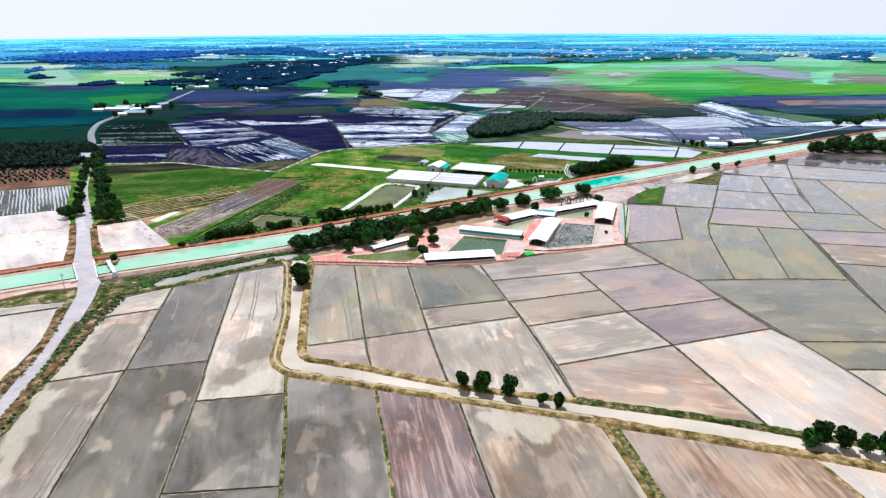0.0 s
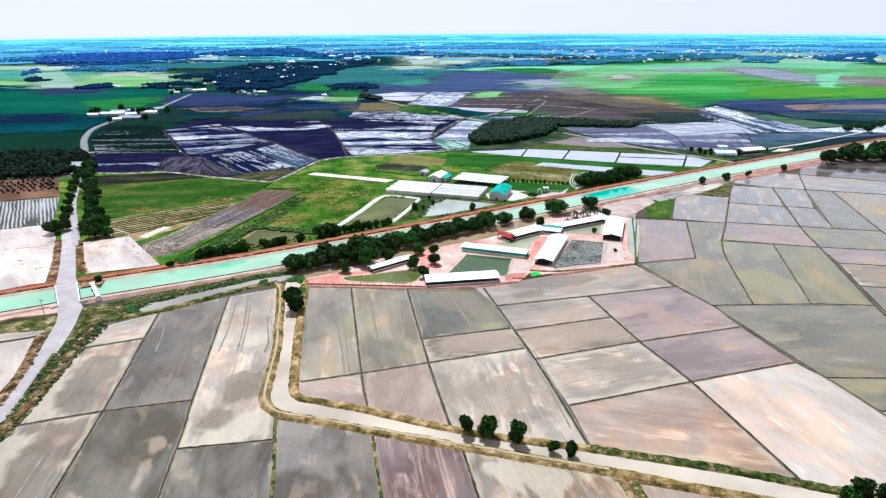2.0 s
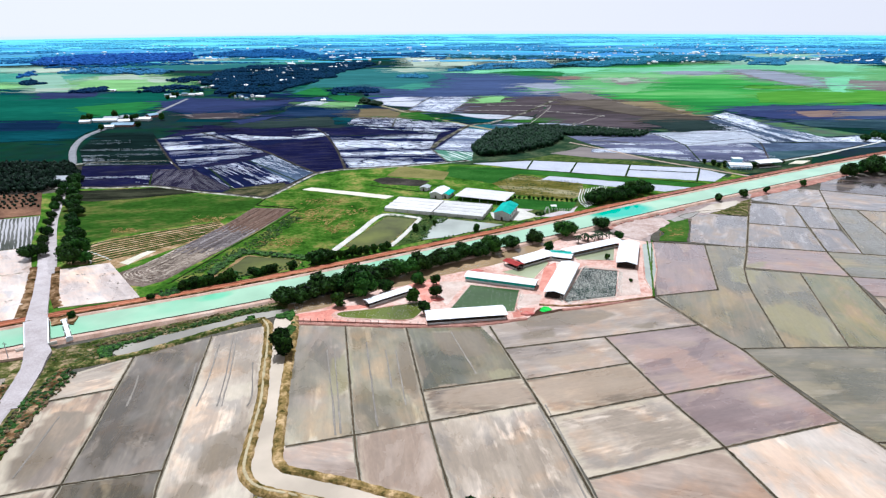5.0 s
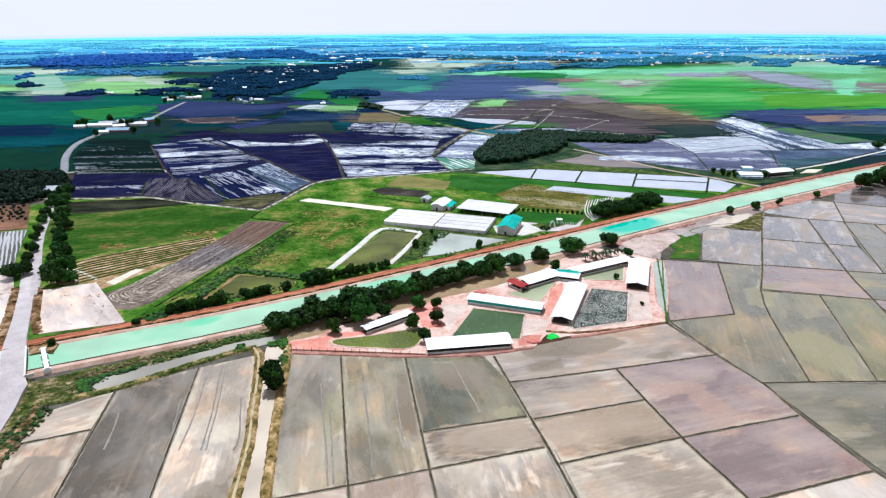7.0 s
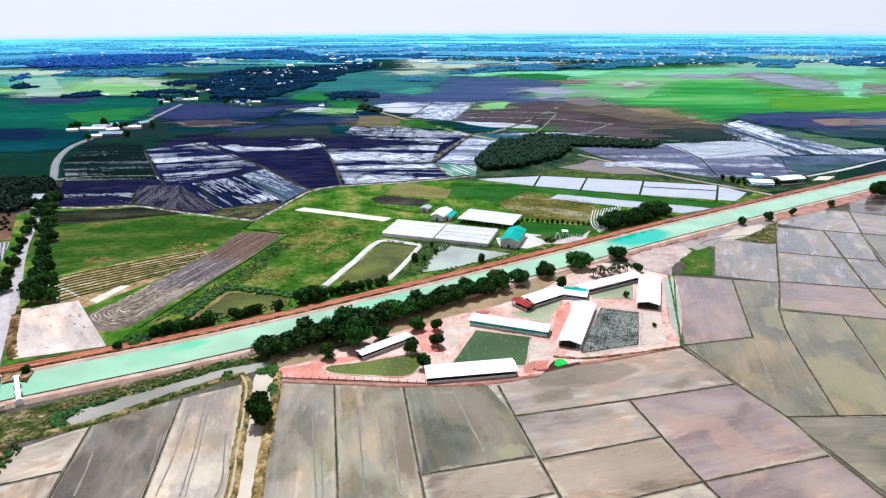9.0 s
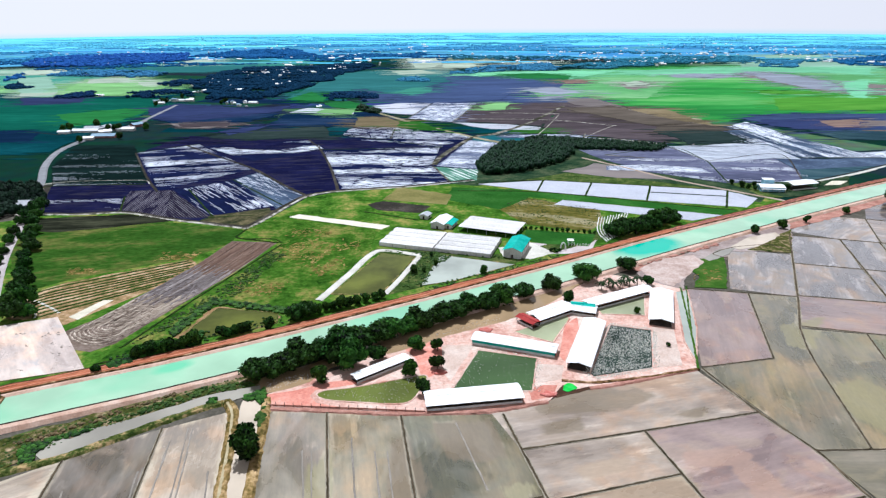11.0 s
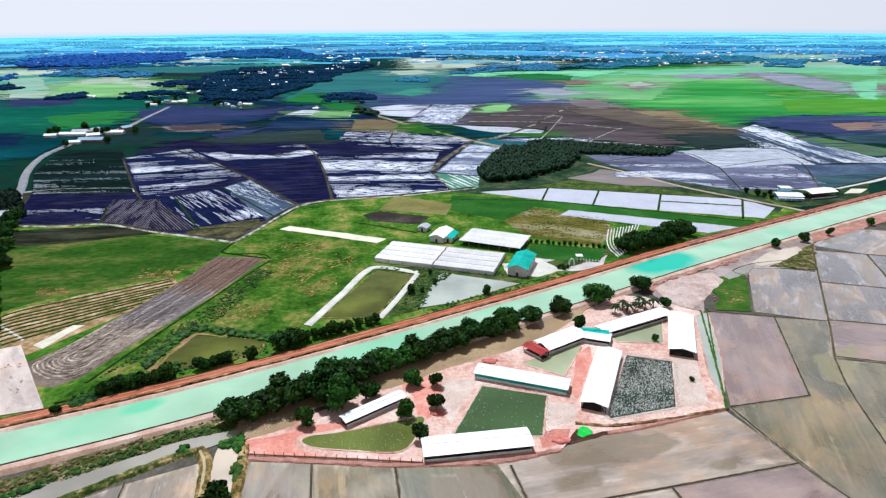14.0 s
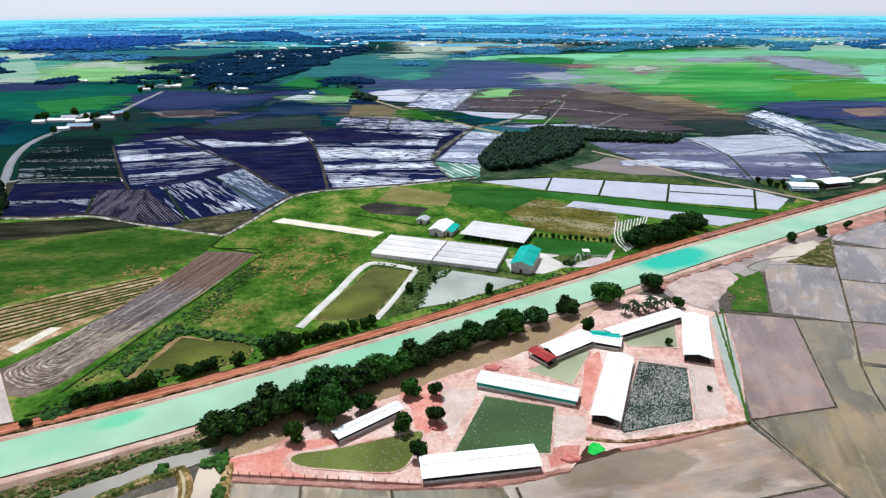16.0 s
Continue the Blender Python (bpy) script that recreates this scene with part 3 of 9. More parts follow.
M["far_pale"] = surface("hazed_pale_fields", (0.1705, 0.2735, 0.2044), (0.2132, 0.3418, 0.2555), (0.2558, 0.4102, 0.3066), big=120, small=20, stretch=(0.2, 1, 0), bright=(0.36, 0.66))
M["sheet_soil_plum"] = surface("plum_sheeted_soil", (0.046, 0.05, 0.084), (0.09, 0.095, 0.15), (0.18, 0.188, 0.262), big=30, small=3, stretch=(0.3, 1, -12), bright=(0.36, 0.64))
M["flooded"] = surface("flooded_pale_field", (0.22, 0.25, 0.3), (0.36, 0.39, 0.45), (0.5, 0.53, 0.58), big=30, small=3, rough=0.4, spec=0.3, stretch=(0.3, 1, -15))
M["hedge"] = surface("dark_hedge", (0.008, 0.018, 0.005), (0.02, 0.04, 0.01), (0.07, 0.08, 0.025), big=4, small=0.7, bump=1.0)
# green crop, bluer than its own colour for the haze
M["crop_mid"] = surface("hazed_field_crop", (0.0059, 0.054, 0.0372), (0.0086, 0.078, 0.0528), (0.0135, 0.118, 0.0768), big=90, small=9, stretch=(0.25, 1, 0), bright=(0.36, 0.66))
M["row_soil"] = surface("row_crop_soil", (0.07, 0.075, 0.02), (0.28, 0.18, 0.09), (0.52, 0.38, 0.25), big=9, small=1.6, bump=0.6, bright=(0.38, 0.64))
M["crop_row"] = surface("row_crop_leaf", (0.012, 0.03, 0.006), (0.03, 0.07, 0.012), (0.1, 0.13, 0.03), big=3, small=0.8, bump=1.0)
M["furrow_pale"] = surface("ashen_soil", (0.12, 0.09, 0.075), (0.42, 0.345, 0.275), (0.7, 0.61, 0.5), big=4, small=0.8, bump=0.6, stretch=(0.035, 1, 70), grain=0.4, bright=(0.36, 0.64))
M["furrow_grey"] = surface("grey_soil", (0.08, 0.066, 0.066), (0.26, 0.225, 0.215), (0.52, 0.465, 0.435), big=4, small=0.8, bump=0.6, stretch=(0.035, 1, 72), grain=0.4, bright=(0.36, 0.64))
M["furrow_brown"] = surface("brown_soil", (0.12, 0.075, 0.055), (0.22, 0.14, 0.105), (0.34, 0.24, 0.19), big=4, small=0.8, bump=0.6, stretch=(0.035, 1, 74), grain=0.4, bright=(0.36, 0.64))
M["sand"] = surface("sandy_margin", (0.1, 0.075, 0.03), (0.25, 0.155, 0.075), (0.4, 0.27, 0.165), big=6, small=0.8)
M["straw"] = leaves("dry_straw", (0.05, 0.045, 0.015), (0.22, 0.15, 0.075))
M["dark_earth"] = surface("dark_brown_earth", (0.03, 0.017, 0.012), (0.075, 0.04, 0.026), (0.16, 0.085, 0.055), big=4, small=0.6)
M["crop_light"] = surface("fresh_green_crop", (0.0158, 0.0937, 0.0243), (0.0225, 0.1339, 0.0347), (0.0315, 0.1874, 0.0486), big=90, small=9, stretch=(0.25, 1, 0), bright=(0.36, 0.66))
M["mauve_soil"] = surface("dull_mauve_soil", (0.095, 0.082, 0.08), (0.165, 0.142, 0.135), (0.26, 0.22, 0.2), big=90, small=9, stretch=(0.2, 1, 0))
M["olive_dark"] = surface("dull_olive_stubble", (0.009, 0.019, 0.0207), (0.0195, 0.0323, 0.0299), (0.0413, 0.057, 0.0517), big=60, small=6, stretch=(0.25, 1, 0))
M["dry_brown"] = surface("dry_brown_stubble", (0.09, 0.075, 0.04), (0.16, 0.125, 0.07), (0.25, 0.2, 0.12), big=60, small=6, stretch=(0.25, 1, 0))
M["heap"] = surface("deep_red_clay", (0.35, 0.08, 0.06), (0.5, 0.16, 0.13), (0.62, 0.3, 0.26), big=2, small=0.4)
# crop colour dulled with distance haze
M["dull_green"] = surface("hazed_dull_crops", (0.0439, 0.1723, 0.1256), (0.0585, 0.2298, 0.1675), (0.076, 0.2987, 0.2178), big=150, small=20, stretch=(0.2, 1, 0), bright=(0.36, 0.66))
# leaf colour shifted to teal for the haze
M["leaf_teal"] = leaves("teal_haze_leaf", (0.0464, 0.1765, 0.2881), (0.0628, 0.2388, 0.3899), 0.95, 0.0, 60.0)
M["red_clay"] = surface("damp_red_clay", (0.42, 0.12, 0.085), (0.58, 0.245, 0.185), (0.68, 0.41, 0.33), big=9, small=1.0)
M["pale_clay"] = surface("pale_dry_clay", (0.42, 0.29, 0.23), (0.54, 0.42, 0.35), (0.64, 0.55, 0.48), big=9, small=1.0)
M["cream"] = surface("cream_slab", (0.5, 0.455, 0.345), (0.65, 0.595, 0.465), (0.74, 0.69, 0.56), big=6, small=0.7)
# violet of the distance haze put into the soil colour
M["violet"] = surface("hazed_violet_soil", (0.031, 0.046, 0.098), (0.042, 0.062, 0.13), (0.058, 0.084, 0.175), big=70, small=7, stretch=(0.2, 1, 4), bright=(0.38, 0.64))
M["slate_green"] = surface("slate_green_stubble", (0.0176, 0.04, 0.054), (0.0352, 0.07, 0.084), (0.0792, 0.12, 0.132), big=50, small=5, stretch=(0.25, 1, -14), bright=(0.38, 0.64))
# leaf colour shifted to blue for the haze
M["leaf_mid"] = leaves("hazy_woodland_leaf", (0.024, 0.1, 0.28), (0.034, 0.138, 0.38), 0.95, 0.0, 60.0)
# row crop colour shifted to blue for the haze
M["field_dark"] = surface("hazed_green_rows", (0.003, 0.007, 0.0065), (0.006, 0.0145, 0.0135), (0.0125, 0.028, 0.026), big=30, small=4, stretch=(0.3, 1, 4), bright=(0.36, 0.64))
# far crop colour blended with blue haze
M["teal_field"] = surface("hazed_blue_crops", (0.024, 0.1, 0.1), (0.033, 0.135, 0.135), (0.046, 0.18, 0.18), big=110, small=12, stretch=(0.2, 1, 0), bright=(0.36, 0.66))
# farthest plots: colours pulled towards the blue of the haze
M["mint"] = surface("hazed_mint_rice", (0.1399, 0.3616, 0.2035), (0.1748, 0.452, 0.2544), (0.2186, 0.565, 0.318), big=120, small=12, stretch=(0.2, 1, 0), bright=(0.36, 0.66))
M["straw_field"] = surface("hazed_straw_stubble", (0.267, 0.3132, 0.2439), (0.3559, 0.4177, 0.3252), (0.4271, 0.5012, 0.3903), big=90, small=12, stretch=(0.2, 1, 0), bright=(0.36, 0.66))
M["lavender"] = surface("hazed_lavender_silt", (0.1584, 0.1717, 0.2017), (0.2262, 0.2452, 0.2881), (0.2941, 0.3188, 0.3746), big=50, small=6, stretch=(0.2, 1, 0), bright=(0.36, 0.66))
M["sienna"] = surface("dry_reddish_soil", (0.1178, 0.0803, 0.0651), (0.1812, 0.1236, 0.1001), (0.2537, 0.173, 0.1402), big=60, small=7, stretch=(0.2, 1, 0), bright=(0.36, 0.66))
# plum soil with haze blue in the base colour
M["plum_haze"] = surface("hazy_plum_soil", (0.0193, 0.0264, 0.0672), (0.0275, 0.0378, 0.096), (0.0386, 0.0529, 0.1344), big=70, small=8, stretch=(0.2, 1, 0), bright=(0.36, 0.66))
M["dry_patch"] = surface("dry_orange_grass", (0.06, 0.075, 0.015), (0.23, 0.16, 0.048), (0.42, 0.28, 0.12), big=6, small=1.2, grain=1.2, bright=(0.4, 0.6))
M["rim_mud"] = surface("pale_drying_mud", (0.15, 0.135, 0.09), (0.25, 0.22, 0.165), (0.38, 0.335, 0.26), big=7, small=0.8)


from mathutils.geometry import delaunay_2d_cdt

# ---- builders ----
def mesh_of(name, bm, material, smooth=False):
    me = bpy.data.meshes.new(name)
    bm.to_mesh(me)
    bm.free()
    me.materials.append(material)
    if smooth:
        for f in me.polygons:
            f.use_smooth = True
    return me


def part(name, bm, material, parent, label="", smooth=False):
    ob = new(name, mesh_of(name, bm, material, smooth))
    ob.parent = parent
    return tagged(ob, label=label)


def piece(name, me, parent, m, label=""):
    ob = new(name, me)
    ob.parent = parent
    ob.matrix_basis = m
    return tagged(ob, label=label)


def box(bm, x0, x1, y0, y1, z0, z1):
    v = [bm.verts.new((x, y, z)) for z in (z0, z1) for x, y in ((x0, y0), (x1, y0), (x1, y1), (x0, y1))]
    for f in ((3, 2, 1, 0), (4, 5, 6, 7), (0, 1, 5, 4), (1, 2, 6, 5), (2, 3, 7, 6), (3, 0, 4, 7)):
        bm.faces.new([v[i] for i in f])


def tube(bm, a, b, r0, r1, sides=7):
    a, b = Vector(a), Vector(b)
    q = (b - a).to_track_quat("Z", "Y")
    rings = []
    for c, r in ((a, r0), (b, r1)):
        rings.append([bm.verts.new(c + q @ Vector((r * math.cos(2 * math.pi * k / sides), r * math.sin(2 * math.pi * k / sides), 0))) for k in range(sides)])
    for k in range(sides):
        bm.faces.new((rings[0][k], rings[0][(k + 1) % sides], rings[1][(k + 1) % sides], rings[1][k]))
    bm.faces.new(rings[1])
    bm.faces.new(rings[0][::-1])


def centre(pts):
    return sum(p[0] for p in pts) / len(pts), sum(p[1] for p in pts) / len(pts)


def inside(x, y, pts):
    hit = False
    for k in range(len(pts)):
        (x0, y0), (x1, y1) = pts[k], pts[k - 1]
        if (y0 > y) != (y1 > y) and x < (x1 - x0) * (y - y0) / (y1 - y0) + x0:
            hit = not hit
    return hit


def slab(name, pts, top, depth, material, wobble=0.0, step=4.0, turn=0.0, inner=0.0):
    """A flat plot of ground with a thickness, its origin at its middle."""
    cx, cy = centre(pts)
    ring = []
    for k, a in enumerate(pts):
        b = pts[(k + 1) % len(pts)]
        n = max(1, int(math.dist(a, b) / step)) if wobble else 1
        for i in range(n):
            x, y = a[0] + (b[0] - a[0]) * i / n, a[1] + (b[1] - a[1]) * i / n
            if wobble and i:
                x += wobble * noise.noise((x * 0.3, y * 0.3, 1.0))
                y += wobble * noise.noise((x * 0.3, y * 0.3, 9.0))
            ring.append((x - cx, y - cy))
    if sum(ring[k][0] * ring[(k + 1) % len(ring)][1] - ring[(k + 1) % len(ring)][0] * ring[k][1] for k in range(len(ring))) < 0:
        ring.reverse()
    bm = bmesh.new()
    dots = []
    if inner:
        for i in range(int((max(p[0] for p in pts) - min(p[0] for p in pts)) / inner) + 1):
            for j in range(int((max(p[1] for p in pts) - min(p[1] for p in pts)) / inner) + 1):
                x, y = min(p[0] for p in pts) + inner * (i + 0.5 * (j % 2)), min(p[1] for p in pts) + inner * j
                if inside(x, y, pts) and edge_gap(x, y, pts) > 0.5:
                    dots.append((x - cx, y - cy))
    flat, lines, tris = delaunay_2d_cdt([Vector(c) for c in ring + dots], [], [list(range(len(ring)))], 1, 1e-4)[:3]
    up = [bm.verts.new((c.x, c.y, top)) for c in flat]
    for t in tris:
        f = bm.faces.new([up[k] for k in t])
        f.normal_update()
        if f.normal.z < 0:
            f.normal_flip()
    rim = [bm.verts.new((x, y, top)) for x, y in ring]
    low = [bm.verts.new((x, y, top - depth)) for x, y in ring]
    for k in range(len(ring)):
        j = (k + 1) % len(ring)
        bm.faces.new((rim[k], low[k], low[j], rim[j]))
    bmesh.ops.rotate(bm, verts=bm.verts, cent=(0, 0, 0), matrix=Matrix.Rotation(-turn, 3, "Z"))
    ob = new(name, mesh_of(name, bm, material))
    ob.location, ob.rotation_euler = (cx, cy, 0), (0, 0, turn)
    return ob


def along(pts, step, smooth=True):
    """Points at even steps on a rounded line through pts, with the direction there."""
    pts = [Vector((p[0], p[1], 0)) for p in pts]
    out = []
    for k in range(len(pts) - 1):
        p0, p1, p2, p3 = pts[max(k - 1, 0)], pts[k], pts[k + 1], pts[min(k + 2, len(pts) - 1)]
        n = max(1, int((p2 - p1).length / step))
        if not smooth:
            out += [p1.lerp(p2, i / n) for i in range(n)]
            continue
        a = min(1.0, (p1 - p0).length / max((p2 - p1).length, 0.01)) if k else 0.0
        b = min(1.0, (p3 - p2).length / max((p2 - p1).length, 0.01)) if k < len(pts) - 2 else 0.0
        m1, m2 = (p2 - p0) * 0.5 * a + (p2 - p1) * (1 - a), (p3 - p1) * 0.5 * b + (p2 - p1) * (1 - b)
        for i in range(n):
            t = i / n
            out.append((2 * t**3 - 3 * t**2 + 1) * p1 + (t**3 - 2 * t**2 + t) * m1 + (-2 * t**3 + 3 * t**2) * p2 + (t**3 - t**2) * m2)
    out.append(pts[-1])
    return [(p, (out[min(i + 1, len(out) - 1)] - out[max(i - 1, 0)]).normalized()) for i, p in enumerate(out)]


def ridge(name, pts, profile, material, step=2.0, ragged=0.0, base=0.0, smooth=True):
    """A long body of earth or paving along a line. profile: (across, height) from its left foot to its right foot."""
    cx, cy = centre(pts)
    bm = bmesh.new()
    last = None
    for p, d in along(pts, step, smooth):
        side = Vector((-d.y, d.x, 0))
        row = []
        for k, (w, h) in enumerate(profile):
            q = p + side * -w
            j = noise.noise((q.x * 0.7, q.y * 0.7, k * 7.0)) * ragged
            row.append(bm.verts.new((q.x - cx + side.x * j, q.y - cy + side.y * j, base + h * (1 + 0.6 * j))))
        if last:
            for k in range(len(row) - 1):
                bm.faces.new((last[k], last[k + 1], row[k + 1], row[k]))
        last = row
    bmesh.ops.recalc_face_normals(bm, faces=bm.faces)
    if sum(f.normal.z for f in bm.faces) < 0:
        bmesh.ops.reverse_faces(bm, faces=bm.faces)
    ob = new(name, mesh_of(name, bm, material))
    ob.location = (cx, cy, 0)
    return ob


count = {"paddy": 0, "plot": 0, "lane": 0, "pond": 0, "patch": 0, "stain": 0}
TALK = {
    "grey": "flooded rice plot with grey wet mud", "slate": "flooded rice plot with dark slate mud", "dusk": "flooded rice plot with dusky brown-grey mud", "olive": "flooded rice plot with olive grey mud", "moss": "rice plot with mossy green mud",
    "beige": "wet rice plot with beige puddled mud", "tan": "drained rice plot of smooth tan mud", "pale": "rice plot with pale drying mud",
    "pink": "wet rice plot of pinkish mud", "bright": "dry rice plot of bright sandy mud", "sheen": "flooded plot shining under the sky",
    "wet_dark": "dark wet plot beside the canal", "mudwhite": "bare plot of whitish dried mud", "plum": "ploughed rice plot of brownish red mud",
    "ploughed_pale": "bare plot with pale ploughed rows", "redsoil": "strip of bare red soil", "wet_green": "flooded rice plot with dark greenish water", "swirl": "ploughed rice plot with swirling brown mud", "mauve": "flooded rice plot with mauve grey mud"}


# stretches of drier and wetter mud on the rice plots, one streak of reflected sky
TONES = {"brown_wet": (0.17, 0.125, 0.072), "cream_dry_sky": (0.5, 0.415, 0.29), "pink_dry": (0.32, 0.235, 0.155), "rust_dry": (0.36, 0.23, 0.17), "ochre_dry": (0.25, 0.215, 0.1)}
STAINS = [
    ([(-118, 177), (-117, 191), (-107, 192), (-103, 183), (-105, 172), (-107, 162), (-112, 162)], "brown_wet"),
    ([(-119, 156), (-123, 196), (-119, 193), (-114, 167), (-108, 158)], "cream_dry_sky"),
    ([(-115, 132), (-116, 151), (-110, 152), (-106, 135), (-104, 124), (-102, 112)], "cream_dry_sky"),
    ([(-107, 129), (-108, 136), (-94, 138), (-87, 126), (-99, 120)], "brown_wet"),
    ([(-78.7, 149.3), (-74, 150.6), (-70.4, 147.4), (-74.8, 142.9)], "pink_dry"),
    ([(-76.5, 140.4), (-72.9, 141.2), (-72.2, 137), (-73, 129.3), (-75.3, 131.6)], "pink_dry"),
    ([(-74.2, 127.9), (-71.1, 128.6), (-69.3, 125.7), (-72.2, 124.3)], "pink_dry"),
    ([(-112.1, 139.8), (-111, 146.8), (-103.9, 150.4), (-101, 139.7), (-104.6, 133.3), (-106.8, 131.8)], "brown_wet"),
    ([(-5, 240), (12, 242), (15, 225), (0, 222)], "brown_wet"),
    ([(-91, 126), (-86, 129), (-83, 125), (-88, 124)], "pink_dry"),
    ([(-68, 179), (-57, 185), (-53, 170), (-64, 164)], "brown_wet"),
    ([(-68, 163), (-60, 161), (-59, 153), (-68, 153)], "brown_wet"),
    ([(-68, 148), (-50, 166), (-46, 150), (-64, 146)], "cream_dry_sky"),
    ([(-23, 136), (-20, 134), (-20, 126)], "pink_dry"),
    ([(-26, 123), (-18, 125), (-19, 116)], "pink_dry"),
    ([(-34, 112), (-30, 116), (-29, 109)], "pink_dry"),
    ([(22, 120), (30, 124), (30, 113), (24, 111)], "pink_dry"),
    # pale sky reflection painted into the mud colour
    ([(7, 139), (18, 140), (32, 135), (25, 125), (17, 130)], "cream_dry_sky"),
    ([(65, 227), (81, 230), (85, 223), (85, 212), (84, 201), (76, 201), (78, 214), (75, 222), (65, 222)], "rust_dry"),
    ([(64, 205), (75, 202), (67, 199), (64, 200)], "rust_dry"),
    ([(97, 225), (102, 222), (98, 218)], "rust_dry"),
    ([(90, 209), (99, 211), (95, 206)], "rust_dry"),
    ([(127, 260), (140, 264), (143, 256), (148, 249), (136, 231), (128, 238), (122, 245)], "ochre_dry"),
    ([(45, 254), (61, 260), (66, 254), (50, 248)], "brown_wet"),
    ([(25, 238), (40, 243), (39, 237), (28, 235)], "brown_wet"),
    ([(66, 245), (82, 250), (76, 242)], "brown_wet"),
    ([(34, 221), (49, 225), (48, 220), (35, 217)], "pink_dry"),
    ([(12, 213), (22, 216), (24, 212), (16, 208)], "ochre_dry"),
    ([(25, 208), (63, 218), (66, 200), (29, 196)], "pink_dry"),
    ([(25, 208), (63, 218), (66, 200), (29, 196)], "brown_wet"),
    ([(-3, 205), (21, 208), (27, 196), (-1, 194)], "pink_dry"),
    ([(-70, 205), (-62, 209), (-59, 200), (-68, 198)], "cream_dry_sky"),
    ([(-17, 233), (-12, 234), (-6, 214), (-10, 198), (-17, 212)], "brown_wet"),
    ([(-40, 222), (-34, 227), (-30, 205), (-36, 200)], "ochre_dry"),
    ([(130, 302), (152, 309), (134, 283), (124, 286)], "ochre_dry"),
    ([(23, 258), (44, 262), (67, 256), (55, 247), (28, 245)], "brown_wet"),
]


def edge_gap(x, y, pts):
    """How far a place lies from the outline pts."""
    best = 1e9
    for (x0, y0), (x1, y1) in zip(pts, pts[1:] + pts[:1]):
        dx, dy = x1 - x0, y1 - y0
        t = max(0.0, min(1.0, ((x - x0) * dx + (y - y0) * dy) / (dx * dx + dy * dy + 1e-9)))
        best = min(best, math.hypot(x - x0 - t * dx, y - y0 - t * dy))
    return best


def stain(ob, pts, rim):
    """Gives the ground of a rice plot its drier and wetter stretches. rim: how pale its drained margin is."""
    xs, ys = [p[0] for p in pts], [p[1] for p in pts]
    near = [(q, TONES[k]) for q, k in STAINS if max(p[0] for p in q) > min(xs) and min(p[0] for p in q) < max(xs) and max(p[1] for p in q) > min(ys) and min(p[1] for p in q) < max(ys)]
    turn = Matrix.Rotation(ob.rotation_euler.z, 3, "Z")
    layer = ob.data.color_attributes.new("stain", "FLOAT_COLOR", "POINT")
    for v, out in zip(ob.data.vertices, layer.data):
        w = turn @ v.co
        x, y = w.x + ob.location.x, w.y + ob.location.y
        tone, much = TONES["cream_dry_sky"], rim * max(0.0, 1.0 - edge_gap(x, y, pts) / 6.0) if rim else 0.0
        for q, t in near:
            gap = edge_gap(x, y, q)
            a = max(0.0, min(1.0, 0.5 + (gap if inside(x, y, q) else -gap) / 5.5))
            if a > much:
                tone, much = t, a
        out.color = (*tone, much)


def paddy(pts, kind):
    count["paddy"] += 1
    sides = [(math.dist(a, b), math.atan2(b[1] - a[1], b[0] - a[0])) for a, b in zip(pts, pts[1:] + pts[:1])]
    cx, cy = centre(pts)
    level = 0.42 if cy > 330 + 0.585 * cx else 0.10
    ob = slab("rice_paddy", pts, level + 0.0015 * count["paddy"], 0.4, M[kind], turn=max(sides)[1], inner=2.2 if cy < 330 else 0.0)
    stain(ob, pts, {"pale": 0.62, "beige": 0.6, "bright": 0.4, "tan": 0.5, "grey": 0.45, "slate": 0.4}.get(kind, 0.35) if cy < 330 else 0.0)
    return tagged(ob, TALK[kind] + " between earth bunds", "rice field", "rice plots", "structure")


def plot(pts, kind, lift):
    count["plot"] += 1
    far = centre(pts)[1] > 640
    ob = slab("field_plot", pts, lift + 0.22 + 0.0012 * count["plot"], 0.6, M[kind], 7.0 if far else 1.2, 14.0 if far else 6.0)
    words = M[kind].name.replace("_", " ")
    if far and kind not in ("plastic", "base_mud"):
        fringe(ob, pts, kind, lift + 0.24 + 0.0012 * count["plot"])
    return tagged(ob, "flat field plot covered in " + words, "field", "field plots", "structure")


def fringe(field, pts, kind, top):
    """Long thin strips of the same crop or soil that reach past the edges of a far plot."""
    rnd = random.Random(round(pts[0][0] * 7 + pts[0][1]))
    verts, faces = [], []
    for a, b in zip(pts, pts[1:] + pts[:1]):
        n = int(math.dist(a, b) / 9)
        for i in range(n):
            t, reach = rnd.random(), 0.012 * a[1]
            x, y = a[0] + (b[0] - a[0]) * t + rnd.gauss(0, reach), a[1] + (b[1] - a[1]) * t + rnd.gauss(0, reach)
            l, w, k, lean = reach * rnd.uniform(0.7, 3.2), reach * rnd.uniform(0.06, 0.3), len(verts), rnd.uniform(-0.08, 0.08)
            for z, g in ((top - 0.2, 1.0), (top, 0.9)):
                verts += [(x + u * l * g - field.location.x, y + v * w * g + lean * u * l * g - field.location.y, z) for u, v in ((-1, -0.3), (0.2, -1), (1, 0.2), (0, 1))]
            faces += [(k + 4, k + 5, k + 6, k + 7)] + [(k + i, k + (i + 1) % 4, k + 4 + (i + 1) % 4, k + 4 + i) for i in range(4)]
    if faces:
        me = bpy.data.meshes.new("ragged_edge")
        me.from_pydata(verts, [], faces)
        me.materials.append(M[kind])
        edge = new("ragged_edge", me)
        edge.parent = field
        tagged(edge, "uneven strips along the edge of the plot", kind="stuff")


